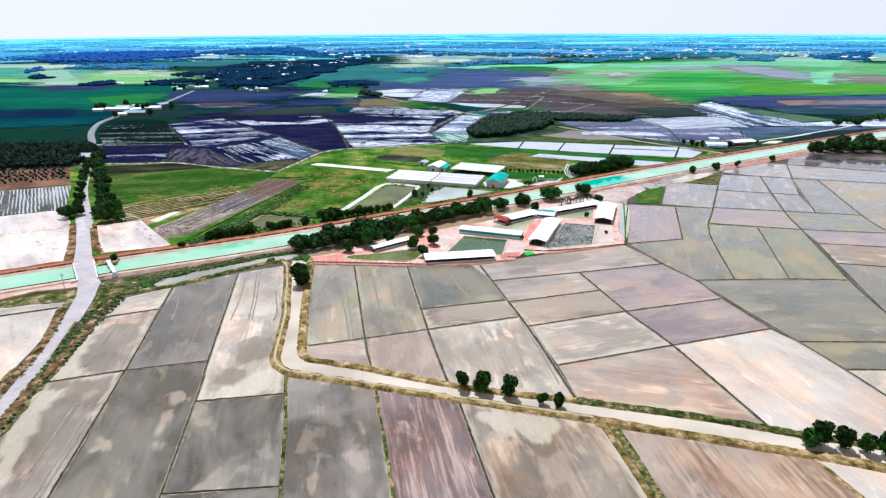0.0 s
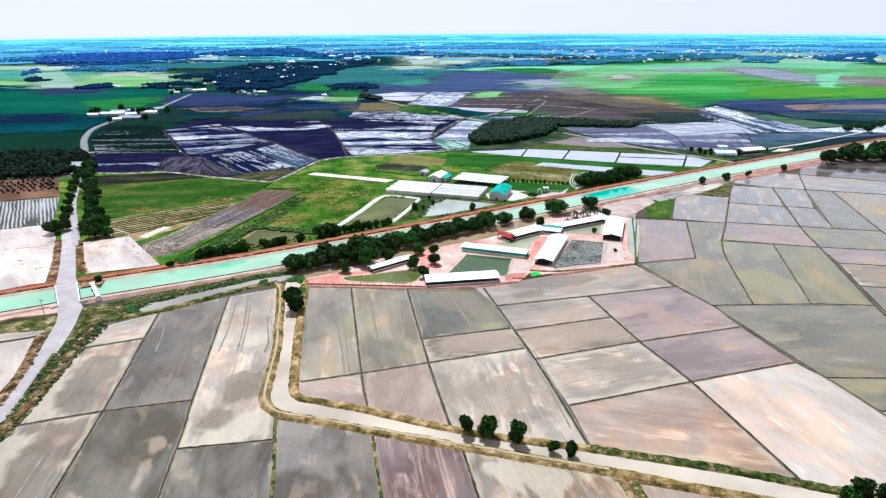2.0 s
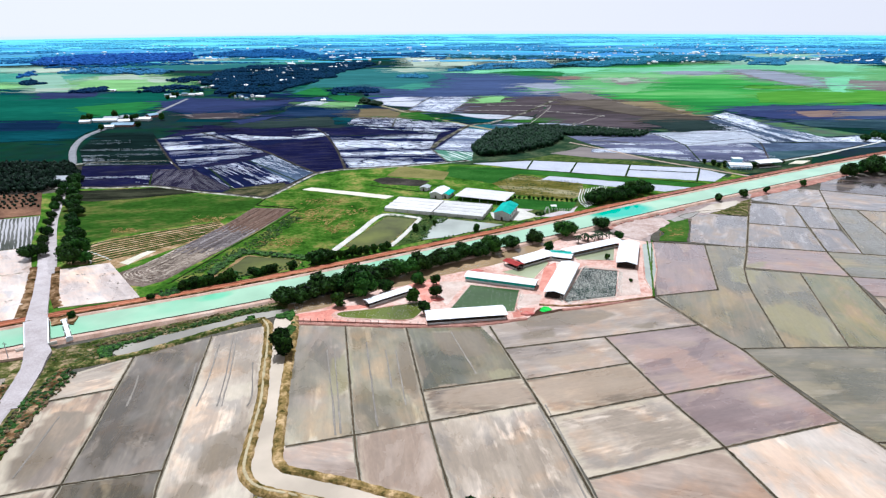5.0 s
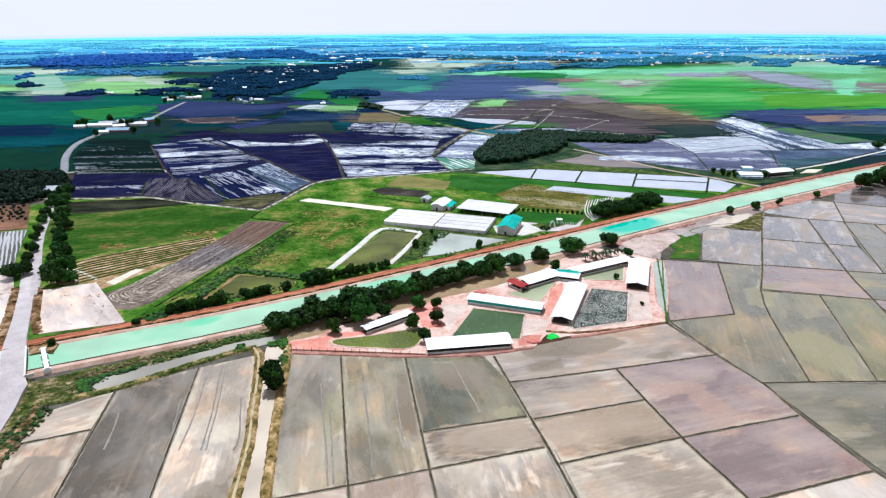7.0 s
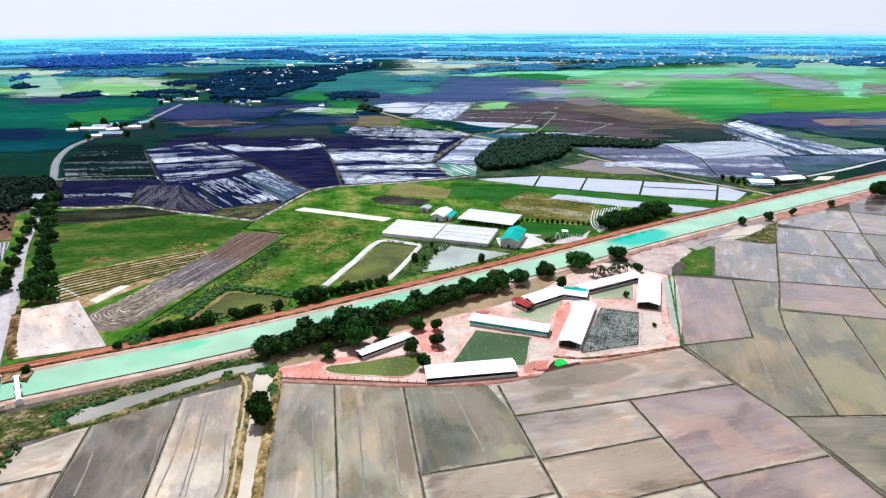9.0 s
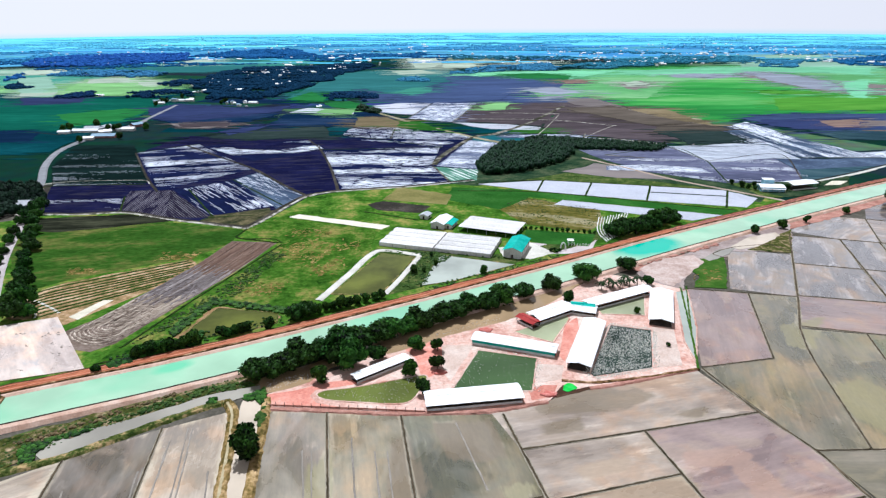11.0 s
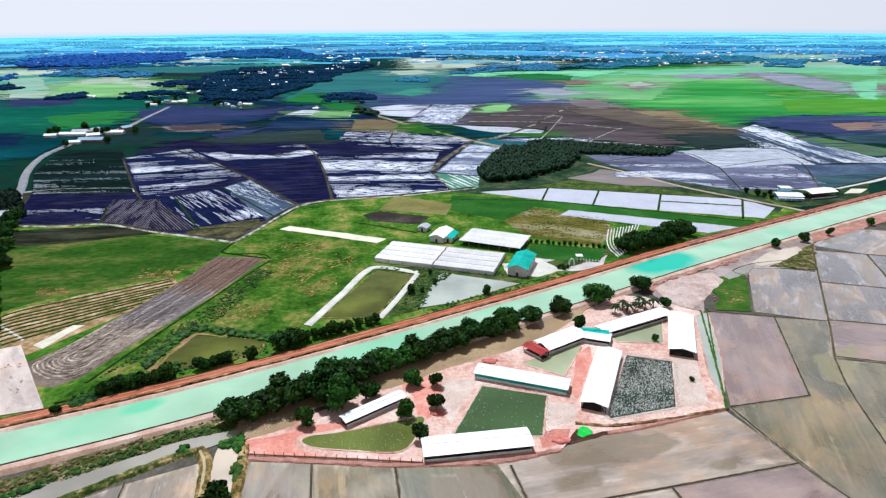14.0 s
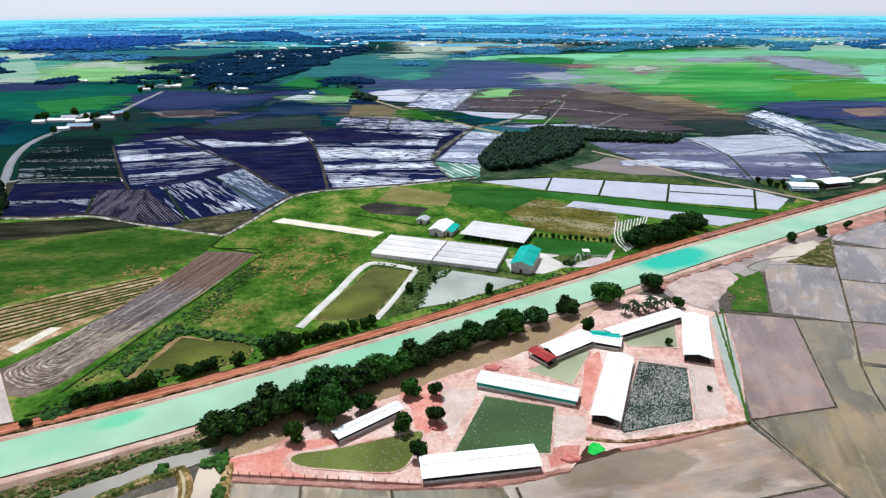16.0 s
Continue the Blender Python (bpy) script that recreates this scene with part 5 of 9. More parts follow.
def sluice():
    """Road bridge over the canal and the gate beside it."""
    deg = 36.0
    # west edge, east edge and height of the roadway, from the south ramp to the north one
    way = [(-134.5, 192.0, -129.0, 193.6, 0.5), (-138.0, 204.5, -132.0, 205.5, 0.72), (-141.0, 213.2, -134.2, 214.0, 1.05), (-144.2, 219.8, -136.6, 220.6, 1.36), (-146.6, 223.6, -138.0, 225.8, 1.5), (-148.1, 226.8, -141.7, 230.2, 1.56), (-160.2, 245.2, -153.4, 249.1, 1.56), (-165.9, 256.3, -158.0, 256.2, 1.5), (-175.5, 274.6, -168.5, 274.5, 0.85), (-182.4, 287.1, -175.6, 287.0, 0.5)]
    root = tagged(empty("road_bridge", -150.0, 240.0, 0.0), "flat pale dusty road bridge with low white walls across the canal", "bridge")
    bm = bmesh.new()
    last = None
    for x0, y0, x1, y1, z in way:
        row = [bm.verts.new((x + 150.0, y - 240.0, h)) for x, y, h in ((x0, y0, z - 1.3), (x0, y0, z), ((x0 + x1) / 2, (y0 + y1) / 2, z + 0.06), (x1, y1, z), (x1, y1, z - 1.3))]
        if last:
            for i in range(4):
                bm.faces.new((last[i], last[i + 1], row[i + 1], row[i]))
        last = row
    bmesh.ops.recalc_face_normals(bm, faces=bm.faces)
    if sum(f.normal.z for f in bm.faces) < 0:
        bmesh.ops.reverse_faces(bm, faces=bm.faces)
    part("deck", bm, M["road_pale"], root)
    for i, out in ((0, -1), (2, 1)):
        (ax, ay), (bx, by) = way[5][i:i + 2], way[6][i:i + 2]
        long, turn = math.dist((ax, ay), (bx, by)), math.degrees(math.atan2(by - ay, bx - ax))
        bm = bmesh.new()
        box(bm, -0.3, long + 0.3, -0.2, 0.2, -0.6, 0.75)
        wall = part("parapet", bm, M["white_paint"], root, "low white bridge wall")
        wall.matrix_basis = pose(ax + 150.0, ay - 240.0, 1.5, 0, 0, turn)
        bm = bmesh.new()
        box(bm, -0.2, 0.2, -0.3 if out < 0 else -2.6, 2.6 if out < 0 else 0.3, -0.6, 0.6)
        part("wing_wall", bm, M["concrete"], wall)
        # dark face stands in for the shade below the parapet
        bm = bmesh.new()
        box(bm, 0.4, long - 0.4, -0.1 + 0.35 * -out, 0.1 + 0.35 * -out, -1.6, -0.1)
        part("side_face", bm, M["timber"], wall, "side wall coloured dark for the shade under the roadway")
    gate = tagged(empty("sluice_gate", -141.7, 241.2, 0.55, deg), "white concrete sluice gate across the canal", "sluice gate")
    for y in (-8.3, -2.8, 2.8, 8.3):
        bm = bmesh.new()
        box(bm, -1.1, 1.1, y - 0.35, y + 0.35, -0.9, 1.5)
        part("pier", bm, M["white_paint"], gate)
    bm = bmesh.new()
    box(bm, -0.7, 0.7, -8.6, 8.6, 1.5, 1.75)
    part("walkway", bm, M["white_paint"], gate)
    for y in (-5.5, 0, 5.5):
        bm = bmesh.new()
        box(bm, -0.1, 0.1, y - 2.4, y + 2.4, -0.6, 1.2)
        part("gate_leaf", bm, M["timber"], gate)
    pole = tagged(empty("utility_pole", -150.3, 221.4, 0.2), "thin grey utility pole beside the road bridge", "pole")
    bm = bmesh.new()
    tube(bm, (0, 0, 0), (0, 0, 7), 0.16, 0.1, 8)
    part("shaft", bm, M["roof_grey"], pole)
    bm = bmesh.new()
    box(bm, -0.8, 0.8, -0.06, 0.06, 6.3, 6.45)
    part("cross_arm", bm, M["timber"], pole)


def heap(x, y, size=1.0, where="yard"):
    """A low lump of red clay dumped on the ground."""
    bm = bmesh.new()
    bmesh.ops.create_icosphere(bm, subdivisions=3, radius=1.0)
    for v in bm.verts:
        j = 1 + 0.5 * noise.noise(v.co * 2.1 + Vector((x, y, 0)))
        v.co = Vector((v.co.x * 2.6 * j * size, v.co.y * 1.7 * j * size, max(-0.1, v.co.z * 0.6 * j * size)))
    ob = new("clay_mound", mesh_of("clay_mound", bm, M["heap" if where == "yard" else "clay"], True))
    ob.location = (x, y, 0.32)
    return tagged(ob, "low mound of deep red clay on the " + where, "mound", "clay mounds")


def post_row(pts):
    """Short white posts with a thin rail along a garden path."""
    root = tagged(empty("garden_fence", *pts[0], 0.2), "row of short white posts along a garden path", "fence")
    bm = bmesh.new()
    tube(bm, (0, 0, 0), (0, 0, 1.9), 0.13, 0.11, 6)
    me = mesh_of("post", bm, M["white_paint"])
    line = [p for p, d in along(pts, 1.3, False)]
    for p in line:
        piece("post", me, root, Matrix.Translation((p.x - pts[0][0], p.y - pts[0][1], 0)))
    d = line[-1] - line[0]
    bm = bmesh.new()
    box(bm, 0, d.length, -0.03, 0.03, 1.2, 1.3)
    part("rail", bm, M["white_paint"], root).matrix_basis = pose(0, 0, 0, 0, 0, math.degrees(math.atan2(d.y, d.x)))


def pale_rows():
    """Curved beds under white film at the end of the scrub field."""
    for k in range(11):
        pts = [(86 + 1.5 * k, 398 + 1.5 * k), (84.5 + 1.8 * k, 410 + 1.3 * k), (86.5 + 1.9 * k, 423 + 1.1 * k), (91.5 + 2.0 * k, 440 + 0.9 * k)]
        ob = ridge("film_bed", pts, ((-0.28, 0.2), (-0.18, 0.7), (0.18, 0.7), (0.28, 0.2)), M["net"], 1.2, 0.5)
        tagged(ob, "curved bed under white film beside dark trees", "bed", "film beds", "structure")


def puddle(x, y, size):
    """A few dark wet flecks on dried mud."""
    rnd = random.Random(int(x * 7 + y * 3))
    bm = bmesh.new()
    for k in range(5):
        ax, ay, r = rnd.gauss(0, size), rnd.gauss(0, size * 0.4), size * rnd.uniform(0.08, 0.26)
        ring = [bm.verts.new((ax + 1.6 * r * math.cos(b) * rnd.uniform(0.6, 1.3), ay + r * math.sin(b) * rnd.uniform(0.6, 1.3), 0.02 * k)) for b in (2 * math.pi * i / 9 for i in range(9))]
        bm.faces.new(ring)
    got = bmesh.ops.extrude_face_region(bm, geom=bm.faces[:])["geom"]
    for v in got:
        if isinstance(v, bmesh.types.BMVert):
            v.co.z += 0.06
    bmesh.ops.recalc_face_normals(bm, faces=bm.faces)
    ob = new("puddle_mark", mesh_of("puddle_mark", bm, M["track_mud"]))
    ob.location = (x, y, 0.5)
    return tagged(ob, "dark damp flecks on pale dried mud", "ground", "damp flecks", "structure")


def meadow_patch(pts, many=46, top=0.4):
    """Dry grass in ragged streaks and flecks, each a low uneven mound."""
    many *= 2
    rnd = random.Random(int(abs(pts[0][0] * 31 + pts[0][1] * 17)))
    xs, ys = [p[0] for p in pts], [p[1] for p in pts]
    cx, cy = centre(pts)
    verts, faces = [], []
    for k in range(many * 4):
        x, y = rnd.uniform(min(xs) - 1, max(xs) + 1), rnd.uniform(min(ys) - 1, max(ys) + 1)
        if not inside(x, y, pts) and rnd.random() > 0.12:
            continue
        a, l, w = radians(rnd.gauss(35, 30)), rnd.uniform(0.25, 1.7), rnd.uniform(0.12, 0.5)
        start = len(verts)
        verts.append((x - cx, y - cy, top + rnd.uniform(0.03, 0.12)))
        for i in range(9):
            b = 2 * math.pi * i / 9
            u, v = l * math.cos(b) * rnd.uniform(0.5, 1.3), w * math.sin(b) * rnd.uniform(0.5, 1.5)
            verts.append((x - cx + u * math.cos(a) - v * math.sin(a), y - cy + u * math.sin(a) + v * math.cos(a), top - 0.1))
        faces += [(start, start + 1 + i, start + 1 + (i + 1) % 9) for i in range(9)]
        if len(faces) >= many * 9:
            break
    me = bpy.data.meshes.new("dry_patch")
    me.from_pydata(verts, [], faces)
    me.materials.append(M["dry_patch"])
    ob = new("dry_patch", me)
    ob.location = (cx, cy, 0)
    return tagged(ob, "ragged patch of dry orange grass on green ground", "ground", "dry patches", "structure")


def arch(x, y):
    root = tagged(empty("garden_arch", x, y, 0.2, 20), "tall white garden arch beside the canal road", "arch")
    for off in (-0.35, 0.35):
        bm = bmesh.new()
        pts = [Vector((1.6 * math.cos(a), off, 4.2 * math.sin(a))) for a in (math.pi * k / 10 for k in range(11))]
        for a, b in zip(pts, pts[1:]):
            tube(bm, a, b, 0.14, 0.14, 6)
        part("hoop", bm, M["white_paint"], root)


def gazebo(x, y):
    root = tagged(empty("gazebo", x, y, 0.2), "small white flat-topped gazebo on a lawn", "gazebo")
    for px, py in ((-1, -1), (1, -1), (1, 1), (-1, 1)):
        bm = bmesh.new()
        tube(bm, (px * 1.2, py * 1.2, 0), (px * 1.2, py * 1.2, 2.4), 0.09, 0.09, 6)
        part("post", bm, M["white_paint"], root)
    bm = bmesh.new()
    box(bm, -1.7, 1.7, -1.7, 1.7, 2.4, 2.6)
    part("roof", bm, M["white_paint"], root)


def wheel_track(pts):
    ob = ridge("wheel_track", pts, ((-0.26, 0.1), (-0.14, 0.225), (0.14, 0.225), (0.26, 0.1)), M["track_mud"], 3.0, 0.35)
    return tagged(ob, "pale wheel track pressed into the mud", "track", "wheel tracks", "structure")


def shed(x, y, l, w, deg, eave):
    house("packing_shed", x, y, l, w * 0.62, deg, eave, "roof", "wall", "white packing shed with pale gabled roof beside greenhouses")
    r = radians(deg)
    house("packing_shed", x + math.sin(r) * w * 0.46, y - math.cos(r) * w * 0.46, l * 0.7, w * 0.35, deg, eave * 0.8, "roof_teal", "wall", "small shed with teal roof beside greenhouses")


def teal_house(x, y, l, w, deg, eave):
    house("teal_house", x, y, l, w + 3, deg, eave, "roof_teal", "wall", "two-storey house with bright teal sheet roof")


def blue_house(x, y, l, w, deg, eave):
    root = house("blue_house", x, y, l, w, deg, eave, "roof", "wall_blue", "light blue farm house with white roofs beside the canal road", 0.9)
    bm = bmesh.new()
    box(bm, -0.2 * l, 0.24 * l, w * 0.5, w * 1.05, 0, eave + 2.8)
    upper = part("upper_block", bm, M["wall_blue"], root)
    bm = bmesh.new()
    box(bm, -0.23 * l, 0.27 * l, w * 0.46, w * 1.1, eave + 2.8, eave + 3.0)
    part("flat_roof", bm, M["roof"], upper, "flat white roof slab")
    bm = bmesh.new()
    box(bm, -l * 0.52, l * 0.52, -w * 0.72, -w * 0.5, 2.3, 2.45)
    porch = part("porch_roof", bm, M["roof"], root)
    for k in range(5):
        bm = bmesh.new()
        box(bm, -0.1, 0.1, -0.1, 0.1, 0, 2.3)
        part("porch_post", bm, M["white_paint"], porch).location = (-l * 0.48 + l * 0.24 * k, -w * 0.68, 0)


def open_shed(x, y, l, w, deg, eave):
    root = barn(x, y, l, w, deg, eave)
    root.name = "open_shed"
    tagged(root, "open shed with broad white roof on posts", "shed", "farm sheds")


# ---- trees ----
def crown_mesh(name, seed, lobes, spread, flat, count_leaves, leaf, material):
    """A crown one metre across: lumpy lobes inside, sprays of leaves all over them."""
    rnd = random.Random(seed)
    bm = bmesh.new()
    hubs = []
    for k in range(lobes):
        a, r = rnd.uniform(0, 2 * math.pi), spread * math.sqrt(rnd.random())
        hubs.append((Vector((r * math.cos(a), r * math.sin(a), rnd.uniform(0.30, 0.30 + flat))), rnd.uniform(0.15, 0.24)))
    for c, r in hubs:
        got = bmesh.ops.create_icosphere(bm, subdivisions=2, radius=r * 0.86, matrix=Matrix.Translation(c))["verts"]
        for v in got:
            v.co += (v.co - c) * (0.45 * noise.noise(v.co * 9 + Vector((seed, 0, 0))))
    for k in range(count_leaves):
        c, r = hubs[k % lobes]
        d = Vector((rnd.gauss(0, 1), rnd.gauss(0, 1), rnd.gauss(0.25, 1))).normalized()
        p = c + d * r * rnd.uniform(0.82, 1.22)
        q = (d + Vector((rnd.uniform(-1, 1), rnd.uniform(-1, 1), rnd.uniform(-0.4, 1))) * 0.8).to_track_quat("Z", "Y")
        s, t = leaf * rnd.uniform(0.6, 1.3), leaf * rnd.uniform(0.35, 0.8)
        quad = [bm.verts.new(p + q @ Vector(v)) for v in ((-s, -t, -s * 0.3), (s, -t, -s * 0.3), (s * 0.7, t, 0), (-s * 0.7, t, 0))]
        bm.faces.new(quad)
    return mesh_of(name, bm, material)


def trunk_mesh(name, seed, high, girth):
    rnd = random.Random(seed)
    bm = bmesh.new()
    tube(bm, (0, 0, -0.02), (0.01, 0.0, high * 0.5), girth, girth * 0.75)
    tube(bm, (0.01, 0, high * 0.48), (0.0, 0.01, high), girth * 0.75, girth * 0.45)
    for k in range(5):
        a = k * 1.26 + rnd.uniform(-0.3, 0.3)
        tube(bm, (0, 0, high * rnd.uniform(0.55, 0.9)), (0.26 * math.cos(a), 0.26 * math.sin(a), high + rnd.uniform(0.08, 0.22)), girth * 0.42, girth * 0.12, 5)
    return mesh_of(name, bm, M["bark"])


TREES = {"broad": [], "round": []}
for kind, seeds, args, label in (
        ("broad", (3, 8, 13, 21), (13, 0.33, 0.26, 1500, 0.045), "broad dark green tree with a dense lumpy crown"),
        ("round", (5, 9, 17), (8, 0.24, 0.38, 900, 0.06), "small bushy green tree with a rounded crown")):
    for s in seeds:
        mat = M["leaf_light"] if (kind, s) in (("round", 17), ("broad", 21)) else M["leaf"]
        TREES[kind].append((crown_mesh("crown", s, *args, mat), trunk_mesh("trunk", s, 0.34, 0.028), label))
tree_rnd = random.Random(4)


def plant(pts, kind, size, tall=1.0):
    """Trees at their places. size: the crown's width in metres."""
    for x, y in pts:
        crown, trunk, label = tree_rnd.choice(TREES[kind])
        root = tagged(empty("tree", x, y, 0.1), label, "tree", "trees")
        s = size * tree_rnd.uniform(0.85, 1.15)
        root.matrix_basis = pose(x, y, 0.2, 0, 0, tree_rnd.uniform(0, 360)) @ Matrix.Diagonal((s, s, s * tall * tree_rnd.uniform(0.85, 1.1), 1))
        piece("trunk", trunk, root, Matrix.Identity(4))
        piece("crown", crown, root, Matrix.Identity(4))


def palm_row(pts):
    """Short palms: a thin trunk and a head of arching fronds."""
    rnd = random.Random(2)
    for x, y in pts:
        root = tagged(empty("palm", x, y, 0.2, rnd.uniform(0, 360)), "short palm with drooping dull green fronds", "palm", "palms")
        high = rnd.uniform(2.6, 4.0)
        bm = bmesh.new()
        tube(bm, (0, 0, 0), (0.1, 0, high * 0.6), 0.2, 0.15, 7)
        tube(bm, (0.1, 0, high * 0.58), (0.0, 0.1, high), 0.15, 0.12, 7)
        part("trunk", bm, M["bark"], root)
        for k in range(11):
            a, lift = k * 2.4, rnd.uniform(0.1, 0.9)
            bm = bmesh.new()
            rows = []
            for i in range(6):
                u = i / 5
                c = Vector((3.0 * u * math.cos(a), 3.0 * u * math.sin(a), high + lift * 1.6 * u - 1.9 * u * u))
                sd = Vector((-math.sin(a), math.cos(a), 0)) * (0.1 + 0.42 * math.sin(math.pi * min(1, u + 0.08)))
                rows.append((bm.verts.new(c - sd - Vector((0, 0, 0.2 * u))), bm.verts.new(c + Vector((0, 0, 0.06))), bm.verts.new(c + sd - Vector((0, 0, 0.2 * u)))))
            for p, q in zip(rows, rows[1:]):
                bm.faces.new((p[0], p[1], q[1], q[0]))
                bm.faces.new((p[1], p[2], q[2], q[1]))
            part("frond", bm, M["palm"], root)


def tufts(pts, n, w, h, material, seed):
    """Low scrub and tall grass in one body of growth."""
    rnd = random.Random(seed)
    xs, ys = [p[0] for p in pts], [p[1] for p in pts]
    places = []
    for k in range(6 * n):
        x, y = rnd.uniform(min(xs), max(xs)), rnd.uniform(min(ys), max(ys))
        if inside(x, y, pts) and noise.noise((x * 0.06, y * 0.06, seed)) > rnd.uniform(-0.7, 0.35):
            s = rnd.uniform(0.5, 1.5)
            places.append((x, y, w * s, h * s))
        if len(places) == n:
            break
    ob = clumps("scrub", places, material, "low green scrub and grass tufts on the meadow", "scrub")
    ob.location.z = 0.15
    return ob


def clumps(name, places, material, label, category, lumps=1):
    """Many low crowns in one body of growth. places: (x, y, width, height)."""
    rnd = random.Random(len(places))
    bm = bmesh.new()
    bmesh.ops.create_icosphere(bm, subdivisions=1, radius=0.5)
    bm.verts.ensure_lookup_table()
    ball = np.array([v.co[:] for v in bm.verts])
    tri = np.array([[v.index for v in f.verts] for f in bm.faces])
    bm.free()
    verts, faces = [], []
    for x, y, w, h in places:
        for k in range(lumps):
            o = (0, 0) if lumps == 1 else (rnd.uniform(-0.3, 0.3) * w, rnd.uniform(-0.3, 0.3) * w)
            s = 1.0 if lumps == 1 else rnd.uniform(0.55, 0.8)
            j = 1 + np.random.default_rng(rnd.randrange(1 << 30)).uniform(-0.17, 0.17, (len(ball), 1))
            v = ball * j * np.array((w * s * (1.25 if name == "woodland" else 1.0), w * s, h * s)) + np.array((x + o[0], y + o[1], h * rnd.uniform(0.38, 0.55)))
            faces.append(tri + len(verts) * len(ball))
            verts.append(v)
    me = bpy.data.meshes.new(name)
    me.from_pydata(np.concatenate(verts).tolist(), [], np.concatenate(faces).tolist())
    me.materials.append(material)
    if name in ("woodland", "rubber_grove"):
        for f in me.polygons:
            f.use_smooth = True
    return tagged(new(name, me), label, category, kind="stuff")


def wood(name, pts, spacing, width, height, material, label, lumps=2, rows=False, seed=1):
    rnd = random.Random(seed)
    xs, ys = [p[0] for p in pts], [p[1] for p in pts]
    places = []
    loose = name == "woodland"
    if loose:
        spacing, width = spacing * 0.62, width * 0.5
    y = min(ys)
    while y < max(ys):
        x = min(xs)
        while x < max(xs):
            j = 0.12 if rows else 0.5
            px, py = x + rnd.uniform(-j, j) * spacing, y + rnd.uniform(-j, j) * spacing
            wave = noise.noise((px * 0.011, py * 0.03, seed)) + 0.6 * noise.noise((px * 0.03, py * 0.07, seed + 4)) if loose else 1.0
            if wave < rnd.uniform(-0.25, 0.1):
                x += spacing
                continue
            bx, by = (px + 22 * noise.noise((px * 0.02, py * 0.02, seed)), py + 30 * noise.noise((px * 0.02, py * 0.02, seed + 9))) if loose else (px, py)
            if inside(bx, by, pts):
                s = rnd.uniform(0.55, 1.45) if loose else rnd.uniform(0.75, 1.25)
                places.append((px, py, width * s, height * (rnd.uniform(0.35, 1.0) if loose else rnd.uniform(0.8, 1.2))))
            x += spacing
        y += spacing
    return clumps(name, places, material, label, "woodland", lumps)


HOMES = []
for k, (l, w, h, roof) in enumerate(((12, 7, 3.4, "roof"), (9, 7, 3.2, "roof_grey"), (16, 8, 3.6, "roof"), (10, 6, 6.0, "roof_blue"), (24, 9, 3.5, "roof"))):
    walls, top = bmesh.new(), bmesh.new()
    box(walls, -l / 2, l / 2, -w / 2, w / 2, 0, h)
    gable(top, l, w, h, 0.22 * w, 0.6, 0.1, 4.0)
    HOMES.append((mesh_of("wall", walls, M["wall"]), mesh_of("roof", top, M[roof])))
home_rnd = random.Random(11)
far_homes = []


def hamlet(cx, cy, dx, dy, n):
    """Village houses strewn over an oval; those far off are kept for one joined body."""
    for k in range(n):
        a, r = home_rnd.uniform(0, 2 * math.pi), math.sqrt(home_rnd.random())
        x, y, turn, s = cx + dx * r * math.cos(a), cy + dy * r * math.sin(a), home_rnd.choice((0, 90)) + home_rnd.uniform(-15, 15), home_rnd.uniform(0.7, 1.3)
        walls, top = home_rnd.choice(HOMES)
        m = pose(x, y, 0.05, 0, 0, turn) @ Matrix.Scale(s * (0.62 if y > 900 else 1.0), 4)
        if y > 1560:
            far_homes.append((m, walls, top))
            continue
        root = tagged(empty("village_house", 0, 0), "small pale village house with gabled roof among trees", "house", "village houses")
        root.matrix_basis = m
        piece("wall", walls, root, Matrix.Identity(4))
        piece("roof", top, root, Matrix.Identity(4))


def cottage(x, y, l, w, turn, h, k):
    """A low village house with its own length and width; k picks the roof sheet."""
    root = tagged(empty("village_house", x, y, 0.05, turn), "long low village house with a %s roof beside the road" % ("white sheet", "dull grey", "white sheet", "pale blue")[k], "house", "village houses")
    walls, top = bmesh.new(), bmesh.new()
    box(walls, -l / 2, l / 2, -w / 2, w / 2, 0, h)
    gable(top, l, w, h, 0.2 * w, 0.7, 0.1, 4.0)
    part("wall", walls, M["brick"] if k == 3 else M["wall"], root)
    part("roof", top, M[("roof", "roof_grey", "roof", "roof_blue")[k]], root)


def join_far_homes():
    for name, which in (("house_walls", 1), ("house_roofs", 2)):
        bm = bmesh.new()
        for entry in far_homes:
            start = len(bm.verts)
            bm.from_mesh(entry[which])
            bm.verts.ensure_lookup_table()
            bmesh.ops.transform(bm, matrix=entry[0], verts=bm.verts[start:])
        material = M["wall"] if which == 1 else M["roof"]
        tagged(new(name, mesh_of(name, bm, material)), "pale houses of villages on the far plain", "houses", kind="stuff")


